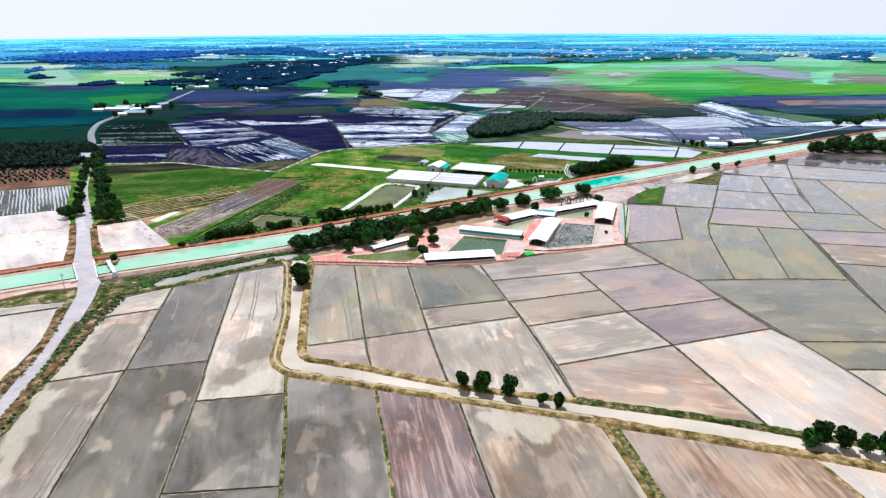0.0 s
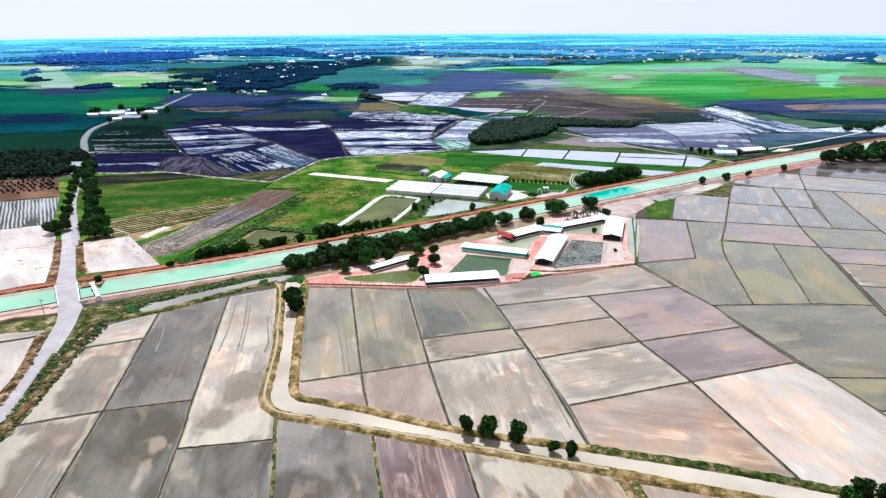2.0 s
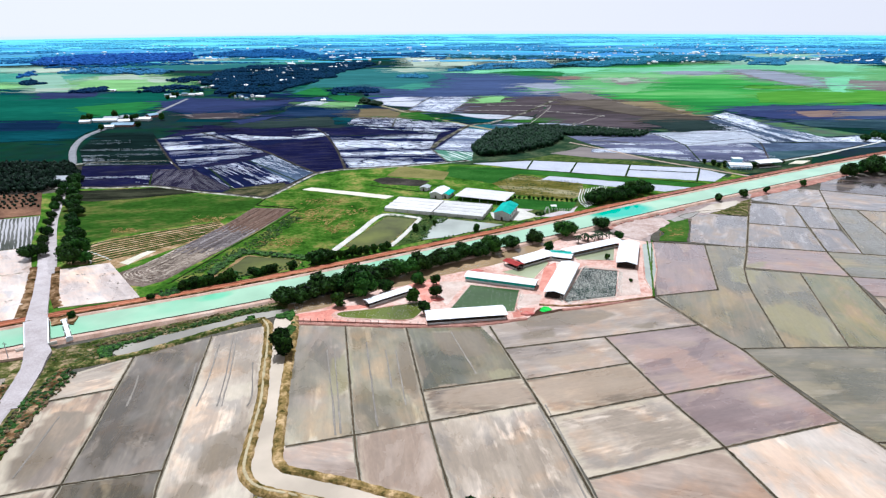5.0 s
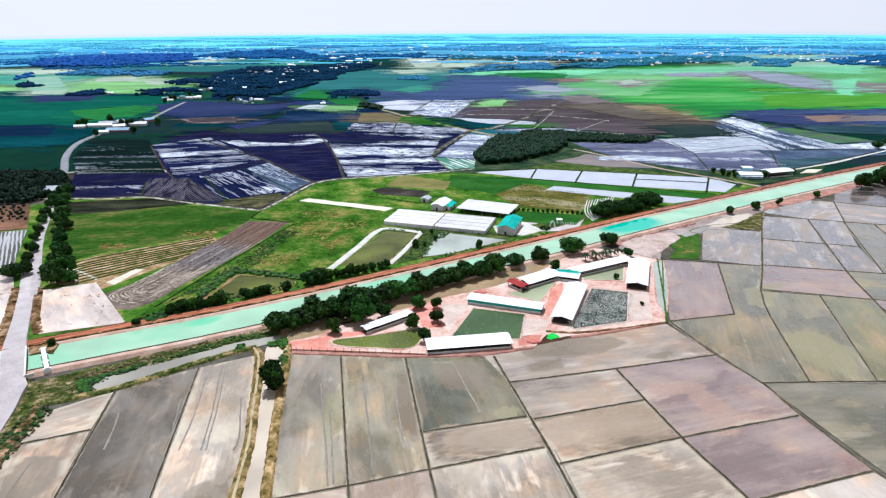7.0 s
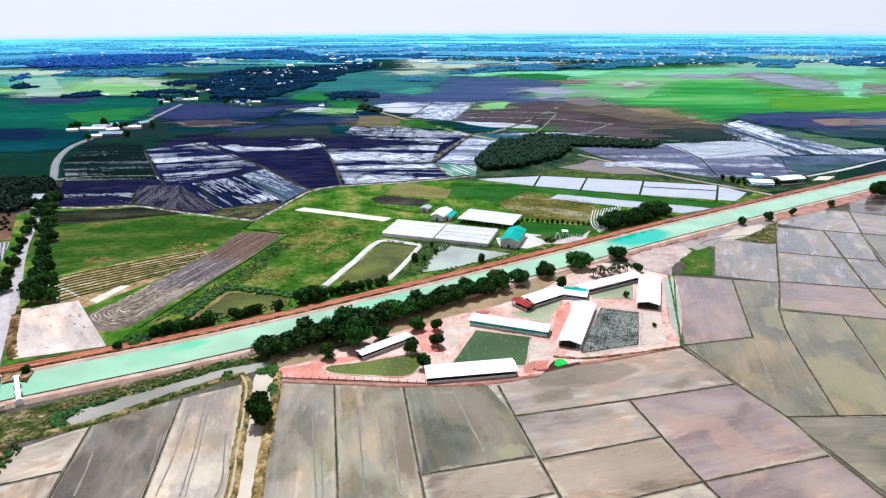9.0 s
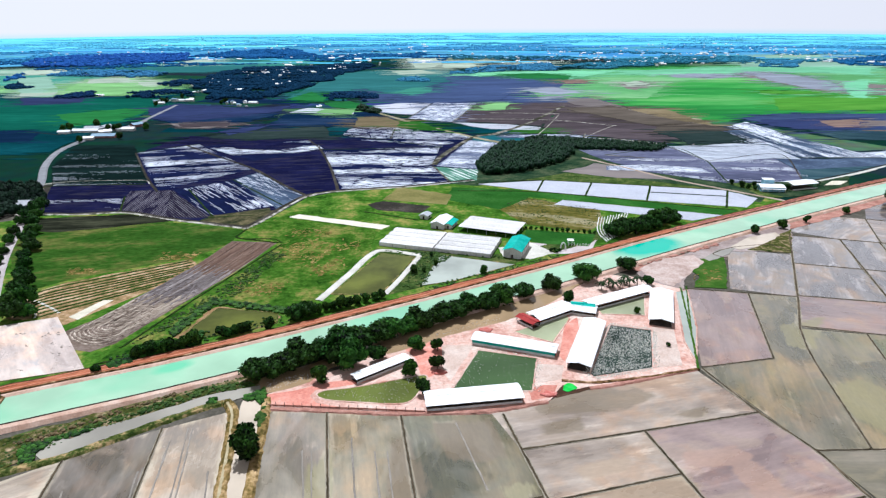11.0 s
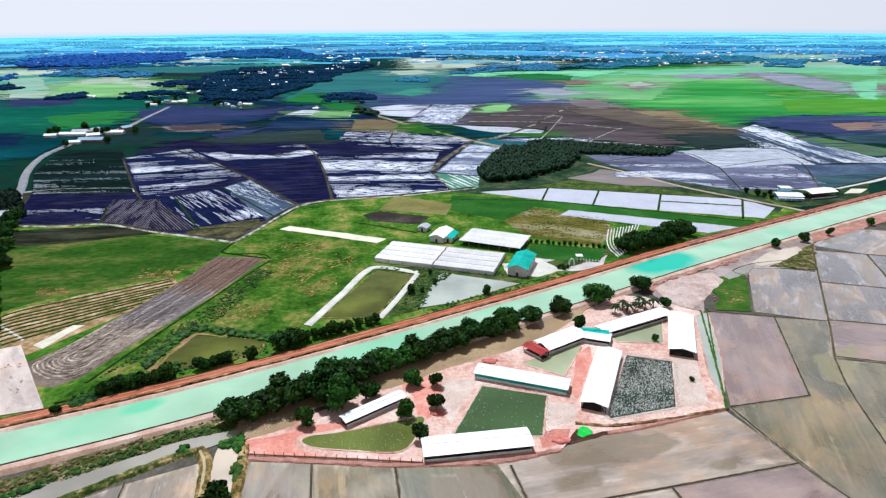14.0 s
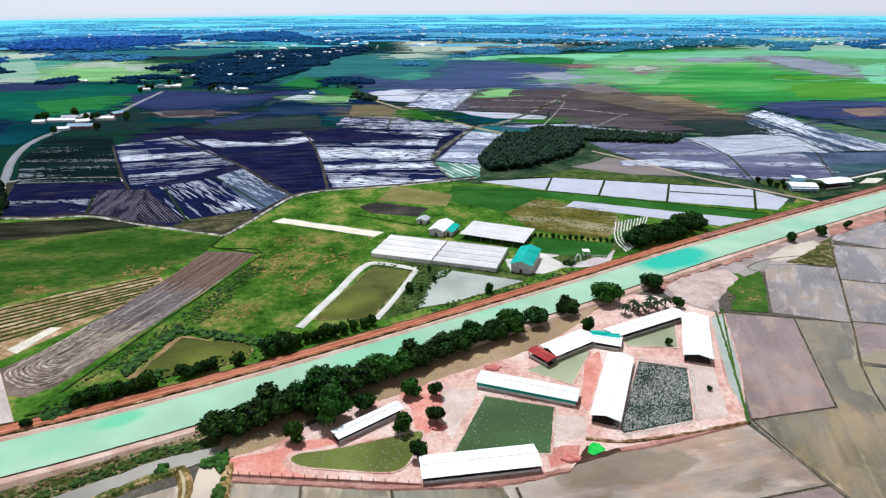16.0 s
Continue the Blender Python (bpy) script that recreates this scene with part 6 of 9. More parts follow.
def far_strips():
    """The plain beyond the sheeted fields: long narrow plots of crop and bare soil, larger towards the horizon."""
    rnd = random.Random(23)
    # most of these colours already hold the distance haze
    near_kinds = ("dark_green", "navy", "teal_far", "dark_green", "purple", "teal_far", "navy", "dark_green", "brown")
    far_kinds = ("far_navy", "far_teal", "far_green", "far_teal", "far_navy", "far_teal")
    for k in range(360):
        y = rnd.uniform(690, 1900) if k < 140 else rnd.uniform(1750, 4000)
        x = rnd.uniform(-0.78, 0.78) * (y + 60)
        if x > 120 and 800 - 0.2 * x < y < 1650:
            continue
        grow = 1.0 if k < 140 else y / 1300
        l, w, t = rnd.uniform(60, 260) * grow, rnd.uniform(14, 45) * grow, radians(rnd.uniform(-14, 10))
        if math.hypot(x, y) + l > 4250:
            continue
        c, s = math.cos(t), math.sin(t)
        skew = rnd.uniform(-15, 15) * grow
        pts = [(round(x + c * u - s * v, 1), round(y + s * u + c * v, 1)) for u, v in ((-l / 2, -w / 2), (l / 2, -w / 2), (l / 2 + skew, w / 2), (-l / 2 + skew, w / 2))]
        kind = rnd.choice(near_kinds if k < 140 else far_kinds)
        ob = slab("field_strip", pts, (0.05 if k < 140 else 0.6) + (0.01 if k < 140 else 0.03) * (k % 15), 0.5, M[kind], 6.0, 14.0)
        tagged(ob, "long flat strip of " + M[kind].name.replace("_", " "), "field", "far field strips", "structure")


# ---- the ground, out to the horizon ----
def land():
    """Patchwork of far fields, bare soil and pasture."""
    m, n, l, p = nodes_of("far_land")
    geo = n.new("ShaderNodeNewGeometry")
    mp = n.new("ShaderNodeMapping")
    mp.inputs["Scale"].default_value = (0.0035, 0.0055, 1)
    mp.inputs["Rotation"].default_value[2] = radians(-20)
    l.new(geo.outputs["Position"], mp.inputs[0])
    v = n.new("ShaderNodeTexVoronoi")
    v.distance, v.inputs["Scale"].default_value, v.inputs["Randomness"].default_value = "CHEBYCHEV", 1.0, 0.8
    l.new(mp.outputs[0], v.inputs["Vector"])
    sep = n.new("ShaderNodeSeparateColor")
    l.new(v.outputs["Color"], sep.inputs[0])
    r = ramp(n, ((0.0, (0.004, 0.018, 0.018)), (0.3, (0.008, 0.034, 0.02)), (0.5, (0.014, 0.02, 0.032)), (0.7, (0.01, 0.046, 0.026)), (0.88, (0.025, 0.09, 0.04)), (1.0, (0.09, 0.14, 0.08))))
    l.new(sep.outputs[0], r.inputs[0])
    t = n.new("ShaderNodeTexNoise")
    t.inputs["Scale"].default_value, t.inputs["Detail"].default_value = 0.06, 6
    l.new(geo.outputs["Position"], t.inputs["Vector"])
    c = mix_rgb(n, l, "OVERLAY", 0.6, r.outputs[0], t.outputs["Color"])
    hsv = n.new("ShaderNodeHueSaturation")
    hsv.inputs["Saturation"].default_value = 1.0
    l.new(c, hsv.inputs["Color"])
    l.new(hsv.outputs[0], p.inputs["Base Color"])
    p.inputs["Roughness"].default_value = 0.95
    p.inputs["Specular IOR Level"].default_value = 0.0
    return m


bm = bmesh.new()
rings = [[bm.verts.new((0, 300, 0))]]
for r in (150, 400, 900, 1800, 3000, 4450):
    rings.append([bm.verts.new((r * math.cos(2 * math.pi * k / 96), 300 + r * math.sin(2 * math.pi * k / 96), 0)) for k in range(96)])
for k in range(96):
    bm.faces.new((rings[0][0], rings[1][k], rings[1][(k + 1) % 96]))
    for a, b in zip(rings[1:], rings[2:]):
        bm.faces.new((a[k], b[k], b[(k + 1) % 96], a[(k + 1) % 96]))
tagged(new("ground", mesh_of("ground", bm, land())), "flat farmland of green and brown plots to the horizon", "ground", kind="structure")
M["weed"] = surface("duckweed", (0.02, 0.3, 0.03), (0.04, 0.5, 0.06), (0.1, 0.6, 0.12), big=3, small=0.4)

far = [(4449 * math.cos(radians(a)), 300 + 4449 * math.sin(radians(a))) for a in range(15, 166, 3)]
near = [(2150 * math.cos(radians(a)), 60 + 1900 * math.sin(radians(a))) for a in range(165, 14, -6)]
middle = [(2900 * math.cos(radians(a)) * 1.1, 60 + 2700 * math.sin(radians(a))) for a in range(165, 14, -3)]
# haze colour, deeper on the middle plain and paler beyond
tagged(slab("mid_plain", [p[:2] for p in reversed(middle)] + near, 0.35, 1.0, M["mid_plain"], 40.0, 90.0), "plain of orchards and hamlets with distance haze in their colour", "plain", kind="structure")
tagged(slab("far_plain", far + middle, 0.5, 1.0, M["far_plain"], 40.0, 90.0), "far plain of orchards and hamlets in the pale colour of haze", "plain", kind="structure")

# ---- main canal ----
CANAL = [(-330, 148), (-180, 226), (-140, 246), (-89, 270), (-35, 300), (53, 353), (133, 403), (280, 488), (415, 560), (700, 708)]
tagged(ridge("canal_water", CANAL, ((-8.3, -0.2), (-8.3, 0.55), (8.3, 0.55), (8.3, -0.2)), M["canal_water"], 8.0), "milky turquoise water of the main canal", "water", kind="structure")
tagged(ridge("canal_road", CANAL, ((-16.5, 0.0), (-15.2, 1.3), (-12.6, 1.36), (-10.6, 1.3), (-10.2, 0.6)), M["red_road"], 3.0, 0.35), "red laterite road on the canal embankment", "road", kind="structure")
tagged(ridge("road_edge", CANAL, ((-16.0, 0.5), (-15.7, 1.3), (-15.2, 1.36), (-15.05, 1.2)), M["dark_earth"], 3.0, 0.4), "dark outer edge of the canal road", "kerb", kind="structure")
tagged(ridge("worn_road", CANAL[6:], ((-15.1, 1.2), (-15.0, 1.37), (-12.8, 1.43), (-10.9, 1.37), (-10.8, 1.2)), M["maroon"], 3.0, 0.1), "darker maroon stretch of the red canal road", "road", kind="structure")
for a, b in ((-14.5, -13.8), (-12.4, -11.6)):
    tagged(ridge("wheel_track", CANAL, ((a, 1.25), (a + 0.1, 1.46), (b - 0.1, 1.46), (b, 1.25)), M["road_dust"], 3.0, 0.22), "pale dusty wheel track on the red canal road", "track", "road tracks", "structure")
# dark strip put in for the wall's shadow line beside the road
tagged(ridge("canal_kerb", CANAL, ((-10.75, 0.9), (-10.7, 1.5), (-10.3, 1.5), (-10.25, 0.9)), M["brush"], 3.0, 0.35), "dark strip for the wall's shadow line along the canal road", "kerb", kind="structure")
tagged(ridge("canal_lining", CANAL, ((-10.5, 0.6), (-10.3, 1.0), (-9.4, 0.95), (-8.1, 0.3)), M["lining"], 3.0, 0.2), "pale clay lip along the north side of the canal", "canal bank", kind="structure")
tagged(ridge("canal_lining", CANAL, ((8.1, 0.3), (8.9, 1.15), (11.4, 1.15), (12.6, 0.0)), M["lining"], 3.0, 0.2), "pale clay and concrete lip of the canal", "canal bank", kind="structure")
# solid dark strip added in place of a thin rail
tagged(ridge("canal_kerb", CANAL, ((8.75, 0.9), (8.8, 1.4), (9.1, 1.4), (9.15, 0.9)), M["timber"], 3.0, 0.1), "thin dark strip for the rail line along the canal lip", "kerb", kind="structure")

# ---- plan ----
# bare earth under the plots
plot([(-700, -450), (-700, -40), (-420, 95), (-330, 135), (-180, 212), (-89, 256), (53, 340), (133, 390), (280, 475), (415, 547), (700, 695), (1000, 850), (1000, -450)], 'base_mud', -0.2)
plot([(-420, 110), (-330, 165), (-180, 242), (-150, 258), (-190, 330), (-280, 480), (-420, 480)], 'base_mud', -0.2)

# rice plots between the road and the feeder channel
paddy([(-117.9, 155.1), (-97.2, 161.4), (-83.6, 79), (-99.7, 101.5), (-114.5, 122.2)], 'beige')
paddy([(-97.2, 161.4), (-73.9, 166.7), (-49.5, 30.0), (-75.5, 30.0)], 'dusk')
paddy([(-69.7, 145), (-45.6, 148.6), (-37.4, 111.6), (-63.6, 109.3)], 'dusk')
paddy([(-63.7, 109), (-37.5, 111.4), (-19.9, 30.0), (-45.0, 30.0)], 'dusk')
paddy([(-122.7, 197.1), (-105.6, 203.7), (-97.2, 161.4), (-117.5, 155.1)], 'beige')
paddy([(-125.3, 211.8), (-108.4, 224.2), (-105.6, 203.7), (-122.7, 197.1)], 'pale')
paddy([(-108.4, 224.2), (-86.6, 237.9), (-73.9, 166.7), (-97.2, 161.4)], 'slate')
paddy([(-86.1, 237.9), (-68.3, 246.5), (-53.6, 173.5), (-48.2, 159.3), (-45.8, 148.6), (-69.5, 145.2)], 'pale')

# plots inside the bend of the channel
paddy([(-59.9, 246.4), (-38.7, 246.1), (-26.3, 180.7), (-47.1, 175.6)], 'grey')
paddy([(-38.7, 246.1), (-15.5, 244.5), (-5.4, 186.8), (-26.3, 180.7)], 'grey')
paddy([(-15.4, 243.9), (18.1, 244.7), (25.4, 209.5), (-7.6, 202.6)], 'wet_green')
paddy([(-7.6, 202.6), (25.4, 209.5), (29, 195.8), (-5.4, 186.8)], 'beige')
paddy([(-47.1, 175.6), (-26.3, 180.7), (-22.1, 161.3), (-45.1, 166.4)], 'tan')
paddy([(-26.3, 180.7), (-5.4, 186.8), (1.3, 153.7), (-22.2, 162.3)], 'tan')
paddy([(-5.4, 186.8), (29, 195.8), (37.4, 144.8), (1.3, 152.8)], 'pale')

# plots south of the duck farm
paddy([(12, 246.5), (31.7, 251.7), (37.4, 256.7), (57, 261.2), (85.2, 269.9), (95.3, 245.6), (19.8, 228.2)], 'mauve')
paddy([(19.8, 228.2), (57.3, 236.6), (61.6, 218.3), (25.3, 208.5)], 'mauve')
paddy([(25.3, 208.5), (61.6, 218.3), (66.6, 199.9), (29.7, 188.9)], 'beige')
paddy([(29.7, 188.9), (66.6, 199.9), (74.8, 175.1), (35.4, 163.3)], 'pale')
paddy([(35.4, 163.3), (74.8, 175.1), (84.6, 132.8), (37.8, 145.1)], 'tan')
paddy([(57.3, 236.6), (95.3, 245.6), (102.8, 227.1), (106, 211.5), (66.6, 199.9)], 'pink')
paddy([(66.6, 199.9), (106, 211.5), (112.4, 186.8), (74.8, 175.1)], 'pink')
paddy([(74.8, 175.1), (112.4, 186.8), (117.1, 176.5), (121.6, 159.9), (125.2, 144.1), (111.8, 124.7), (84.3, 131.6)], 'bright')

# eastern plots
paddy([(106.8, 337.2), (132, 332.2), (115.8, 277.3), (87.9, 271.4)], 'pink')
paddy([(132, 332.2), (151.3, 328.6), (136.5, 297.7), (129.6, 276.3), (119.1, 228.7), (103, 227.7), (87.7, 270.6), (115.8, 277.3)], 'olive')
paddy([(137.2, 299.5), (160.3, 294.6), (141.4, 228.4), (119.1, 228.7), (129.6, 276.3)], 'olive')
paddy([(160.3, 294.6), (180.6, 290.7), (164.9, 226.9), (141.4, 228.4)], 'moss')
paddy([(103, 227.7), (164.9, 226.9), (159.1, 193), (147.7, 176.6), (117.3, 176.9)], 'olive')
paddy([(117.3, 176.9), (147.5, 176.2), (135.9, 159.5), (121.6, 159.9)], 'olive')
paddy([(121.6, 159.9), (135.9, 159.5), (124.1, 142.5)], 'pale')
paddy([(188.9, 407.9), (213.7, 401), (198.8, 358.6), (170, 367)], 'sheen')
paddy([(170, 367), (198.8, 358.6), (188.8, 322.5), (152.4, 329.6)], 'sheen')
paddy([(152.4, 329.6), (188.8, 322.5), (180.6, 290.7), (138.6, 301.4)], 'pink')
paddy([(213.7, 401), (231.9, 395.9), (214.4, 354.4), (199.8, 359.8)], 'sheen')
paddy([(199.8, 359.8), (214.4, 354.4), (204, 319.1), (188.2, 322.5)], 'sheen')
paddy([(231.9, 395.9), (247.1, 391), (225.8, 313.6), (204, 319.1)], 'olive')
paddy([(188.2, 321.5), (225.8, 313.6), (222.1, 284), (180.6, 290.7)], 'olive')
paddy([(180.6, 290.7), (222.1, 284), (208.9, 265), (177.7, 270.1)], 'pink')
paddy([(177.7, 270.1), (208.9, 265), (191.9, 240.4), (171.4, 245.2)], 'beige')
paddy([(171.4, 245.2), (191.9, 240.4), (159.1, 193)], 'olive')
paddy([(247.1, 391), (288.5, 379.9), (221.5, 283.1), (225.8, 313.6)], 'grey')
paddy([(250.5, 436), (309.5, 410.2), (288.5, 379.9), (247.1, 391), (231.9, 395.9)], 'sheen')
paddy([(192.8, 414.5), (228.4, 444), (250.1, 436), (231.9, 395.9), (213.7, 401)], 'sheen')
paddy([(274.5, 475.4), (353.2, 473.4), (309.5, 410.2), (250.5, 436)], 'wet_dark')
paddy([(145.1, 384.2), (160.9, 382.5), (176.1, 377.9), (151.9, 328.5), (126.2, 336.9)], 'sheen')

# plots south of the feeder channel
paddy([(-47.1, 157.4), (-19.6, 150.6), (3.9, 30.0), (-21.6, 30.0)], 'slate')
paddy([(-19.6, 150.6), (4.2, 144.6), (26.7, 30.0), (3.9, 30.0)], 'plum')
paddy([(4.2, 144.6), (40.6, 134.3), (60.7, 30.0), (26.7, 30.0)], 'beige')
paddy([(45.1, 131.9), (89.4, 120), (117.6, 30.0), (58.4, 30.0)], 'swirl')
paddy([(89.4, 120), (104.6, 114.3), (128, 106), (140, 30.0), (117.6, 30.0)], 'bright')

# plots west of the road
paddy([(-163.5, 196.7), (-141.9, 205.6), (-135.5, 187.8), (-130.2, 148.8)], 'bright')
paddy([(-168.9, 204.5), (-144.9, 213), (-142.4, 206.6), (-164.4, 198)], 'pale')
paddy([(-225.5, 285.8), (-191.7, 299.3), (-166, 250.5), (-191.5, 236.8)], 'mudwhite')
paddy([(-246.9, 316.5), (-213.2, 331.7), (-191.7, 299.3), (-225.5, 285.8)], 'mudwhite')
paddy([(-283.5, 369.2), (-240.9, 384.8), (-213.9, 332.8), (-247.6, 317.6)], 'ploughed_pale')
paddy([(-180.2, 301.9), (-161, 310.1), (-128.1, 270.7), (-157.2, 261.5)], 'mudwhite')
paddy([(-321.7, 424), (-272.2, 437), (-242.6, 387.8), (-285.4, 371.9)], 'redsoil')

# low earth bunds between the plots
bund([(-76.4, 30.0), (-97.2, 161.4), (-108.4, 224.2)], 1.0, 0.35, 'earth')
bund([(-50.8, 30.0), (-69.7, 145), (-73.9, 166.7), (-86.6, 237.9)], 1.0, 0.35, 'earth')
bund([(-117.5, 155.1), (-97.2, 161.4), (-73.9, 166.7)], 1.0, 0.35, 'earth')
bund([(-122.7, 197.1), (-105.6, 203.7)], 1.0, 0.35, 'earth')
bund([(-69.7, 145), (-45.6, 148.6)], 1.0, 0.35, 'earth')
bund([(-63.5, 109.3), (-37.4, 111.6)], 1.0, 0.35, 'earth')
bund([(-22.0, 30.0), (-39.7, 123.7), (-47.2, 157.4)], 0.8, 0.4, 'grassy')
bund([(-38.7, 246.1), (-26.3, 180.7), (-22.2, 162.3)], 1.1, 0.35, 'earth')
bund([(-15.5, 244.5), (-5.4, 186.8), (1.3, 153.7)], 1.0, 0.35, 'earth')
bund([(-44.4, 176), (-26.3, 180.7), (-5.4, 186.8), (26.6, 195.8)], 1.0, 0.35, 'earth')
bund([(-7.6, 202.6), (23.3, 210)], 1.0, 0.35, 'earth')
bund([(16.1, 244.7), (29.1, 188.9), (37, 145.7)], 1.2, 0.35, 'earth')
bund([(19.8, 228.2), (57.3, 236.6), (95.3, 245.6)], 1.0, 0.35, 'earth')
bund([(25.3, 208.5), (61.6, 218.3)], 1.0, 0.35, 'earth')
bund([(29.7, 188.9), (66.6, 199.9), (105.4, 210)], 1.0, 0.35, 'earth')
bund([(35.4, 163.3), (74.8, 175.1), (112, 186)], 1.0, 0.35, 'earth')
bund([(57.3, 236.6), (66.6, 199.9), (74.8, 175.1), (84.7, 132.3)], 1.2, 0.35, 'earth')
bund([(87.7, 270.6), (95.3, 245.6), (103, 227.7), (106, 211.5), (112.4, 186.8), (117.1, 176.5), (121.6, 159.9), (125.2, 144.1)], 1.2, 0.35, 'earth')
bund([(103, 227.7), (141.4, 228.4), (164.9, 226.9)], 1.0, 0.35, 'earth')
bund([(87.9, 271.4), (115.8, 277.3)], 1.0, 0.35, 'earth')
bund([(132, 332.2), (115.8, 277.3)], 1.0, 0.35, 'earth')
bund([(106.8, 337.2), (132, 332.2), (151.9, 328.5)], 1.0, 0.35, 'earth')
bund([(190.7, 409.5), (152.4, 329.6), (137.2, 299.5)], 1.3, 0.4, 'earth')
bund([(137.2, 299.5), (129.6, 276.3), (119.1, 228.7)], 1.0, 0.35, 'earth')
bund([(160.3, 294.6), (141.4, 228.4)], 1.0, 0.35, 'earth')
bund([(213.7, 401), (188.2, 321.5), (180.6, 290.7), (164.9, 226.9), (159.1, 193)], 1.2, 0.35, 'earth')
bund([(231.9, 395.9), (204, 319.1)], 1.0, 0.35, 'earth')
bund([(246.2, 389.6), (225.8, 313.6), (220.9, 282.3)], 1.0, 0.35, 'earth')
bund([(170, 367), (214.4, 354.4)], 1.0, 0.35, 'earth')
bund([(152.4, 329.6), (225.8, 313.6)], 1.0, 0.35, 'earth')
bund([(138.6, 301.4), (180.6, 290.7), (222.1, 284)], 1.0, 0.35, 'earth')
bund([(177.7, 270.1), (208.4, 264.3)], 1.0, 0.35, 'earth')
bund([(171.4, 245.2), (191.9, 240.4)], 1.0, 0.35, 'earth')
bund([(188.9, 407.9), (213.7, 401), (247.1, 391), (288.5, 379.9)], 1.0, 0.35, 'earth')
bund([(250.1, 436), (232.6, 395.9)], 1.0, 0.35, 'earth')
bund([(250.5, 436), (309.5, 410.2)], 1.0, 0.35, 'earth')
bund([(117.3, 176.9), (147.5, 176.2)], 1.0, 0.35, 'earth')
bund([(121.6, 159.9), (135.9, 159.5)], 1.0, 0.35, 'earth')
bund([(-19.6, 150.6), (-15.2, 127.9), (4.0, 30.0)], 0.8, 0.4, 'grassy')
bund([(4.2, 144.6), (25.6, 30.0)], 1.0, 0.35, 'earth')
bund([(89.6, 120.2), (112.1, 30.0)], 1.2, 0.4, 'dry')
bund([(40.5, 133.9), (43.8, 123.1), (57.8, 30.0)], 1.6, 0.5, 'dry')
bund([(44.2, 132.6), (46.6, 121), (58.1, 30.0)], 1.6, 0.5, 'grassy')
bund([(-163.8, 197.1), (-141.9, 205.6)], 1.0, 0.35, 'earth')
bund([(-225.5, 285.8), (-191.7, 299.3)], 1.0, 0.35, 'earth')
bund([(-246.9, 316.5), (-213.2, 331.7)], 1.0, 0.35, 'earth')
bund([(-284.4, 370.5), (-240.9, 384.8)], 1.0, 0.35, 'earth')
bund([(107.4, 339.5), (94.2, 298.4), (86.6, 271.4)], 0.7, 0.5, 'lush')

# banks of the feeder channel
bund([(-132.9, 214.5), (-121.2, 219.3), (-109.2, 224.9), (-97.7, 233.5), (-86.7, 241.9), (-76.2, 249.2), (-72.2, 250.6)], 2.5, 0.9, 'grassy')
bund([(-73, 250.4), (-71.3, 251), (-67.4, 244.5), (-63.6, 229), (-60, 212), (-56.7, 196.6), (-53.9, 173.9), (-52.4, 165.9), (-48.6, 161), (-44.1, 158.8), (-34.5, 156.4), (-22.1, 152.7), (3.9, 145.4), (39.8, 135.8), (65.3, 128.1), (90, 121.1), (105.9, 116.2)], 2.7, 0.9, 'dry')
bund([(-59.4, 253.1), (-56.7, 239.6), (-54.9, 226.2), (-55, 227.2), (-51.8, 206.4), (-47.6, 182.6), (-45.7, 172.5), (-42.7, 167.4), (-36.3, 165.3), (-21.6, 160.8), (2.4, 152.2), (18.5, 148), (37, 144.3)], 2.4, 0.9, 'dry')
bund([(37, 144.3), (68.6, 136.3), (90.4, 129.3), (110.9, 123.4)], 2.6, 0.9, 'grassy')
footpath([(-71.1, 250.3), (-67.5, 244.1), (-63.7, 229), (-60.2, 212), (-56.9, 196.6), (-54.1, 173.9), (-52.5, 165.9), (-48.9, 161.2), (-44.2, 159), (-34.6, 156.6), (-22.1, 153), (3.9, 145.7), (39.8, 136)])
channel([(-63.8, 257.5), (-63.3, 248.9), (-61.5, 239.6), (-59, 224.9), (-53.7, 199), (-50.6, 179.6), (-48.7, 168.5), (-45.2, 163.4), (-35.5, 161.1), (-21.1, 156.8), (2.4, 148.5), (40.6, 139.5), (66.9, 132.2), (88.4, 125.7), (108.6, 120.1)], 6.4)

# creek and grass beside the canal
creek([(-117.2, 225.9), (-117.8, 231.5), (-110.6, 235.5), (-99.3, 241.7), (-86.1, 249.7), (-79.3, 254.6), (-71.5, 257.8), (-63.3, 260.5), (-61.1, 258.1), (-66.0, 254.5), (-70.3, 251.6), (-79.6, 246.4), (-90.4, 240.4), (-102.4, 232.2), (-109.6, 225.9), (-113.3, 223.3)], "creek_pale")
verge([(-140.2, 220.1), (-141.2, 226.3), (-136.7, 230), (-119.1, 239.7), (-97.1, 253.2), (-71.9, 267.6), (-60.5, 263.6), (-63.7, 260.1), (-78.3, 255.7), (-94.9, 243.5), (-107.6, 235.3), (-117.8, 225.4), (-123.4, 220.1), (-133.4, 215.2)])

# duck farm (red clay yard, ponds)
yard([(-59.9, 255.4), (-56.7, 247.9), (-35.9, 246.4), (-14.8, 245.1), (12, 246.5), (31.7, 251.7), (37.4, 260.5), (39.2, 257.6), (57.2, 261.7), (85.8, 270.2), (93, 298.6), (103.8, 336.7), (85.1, 351.1), (71.5, 353.9), (52.7, 333.6), (16.8, 306.3), (-7.1, 292.1), (-19.7, 284.7), (-42.7, 267.8)])
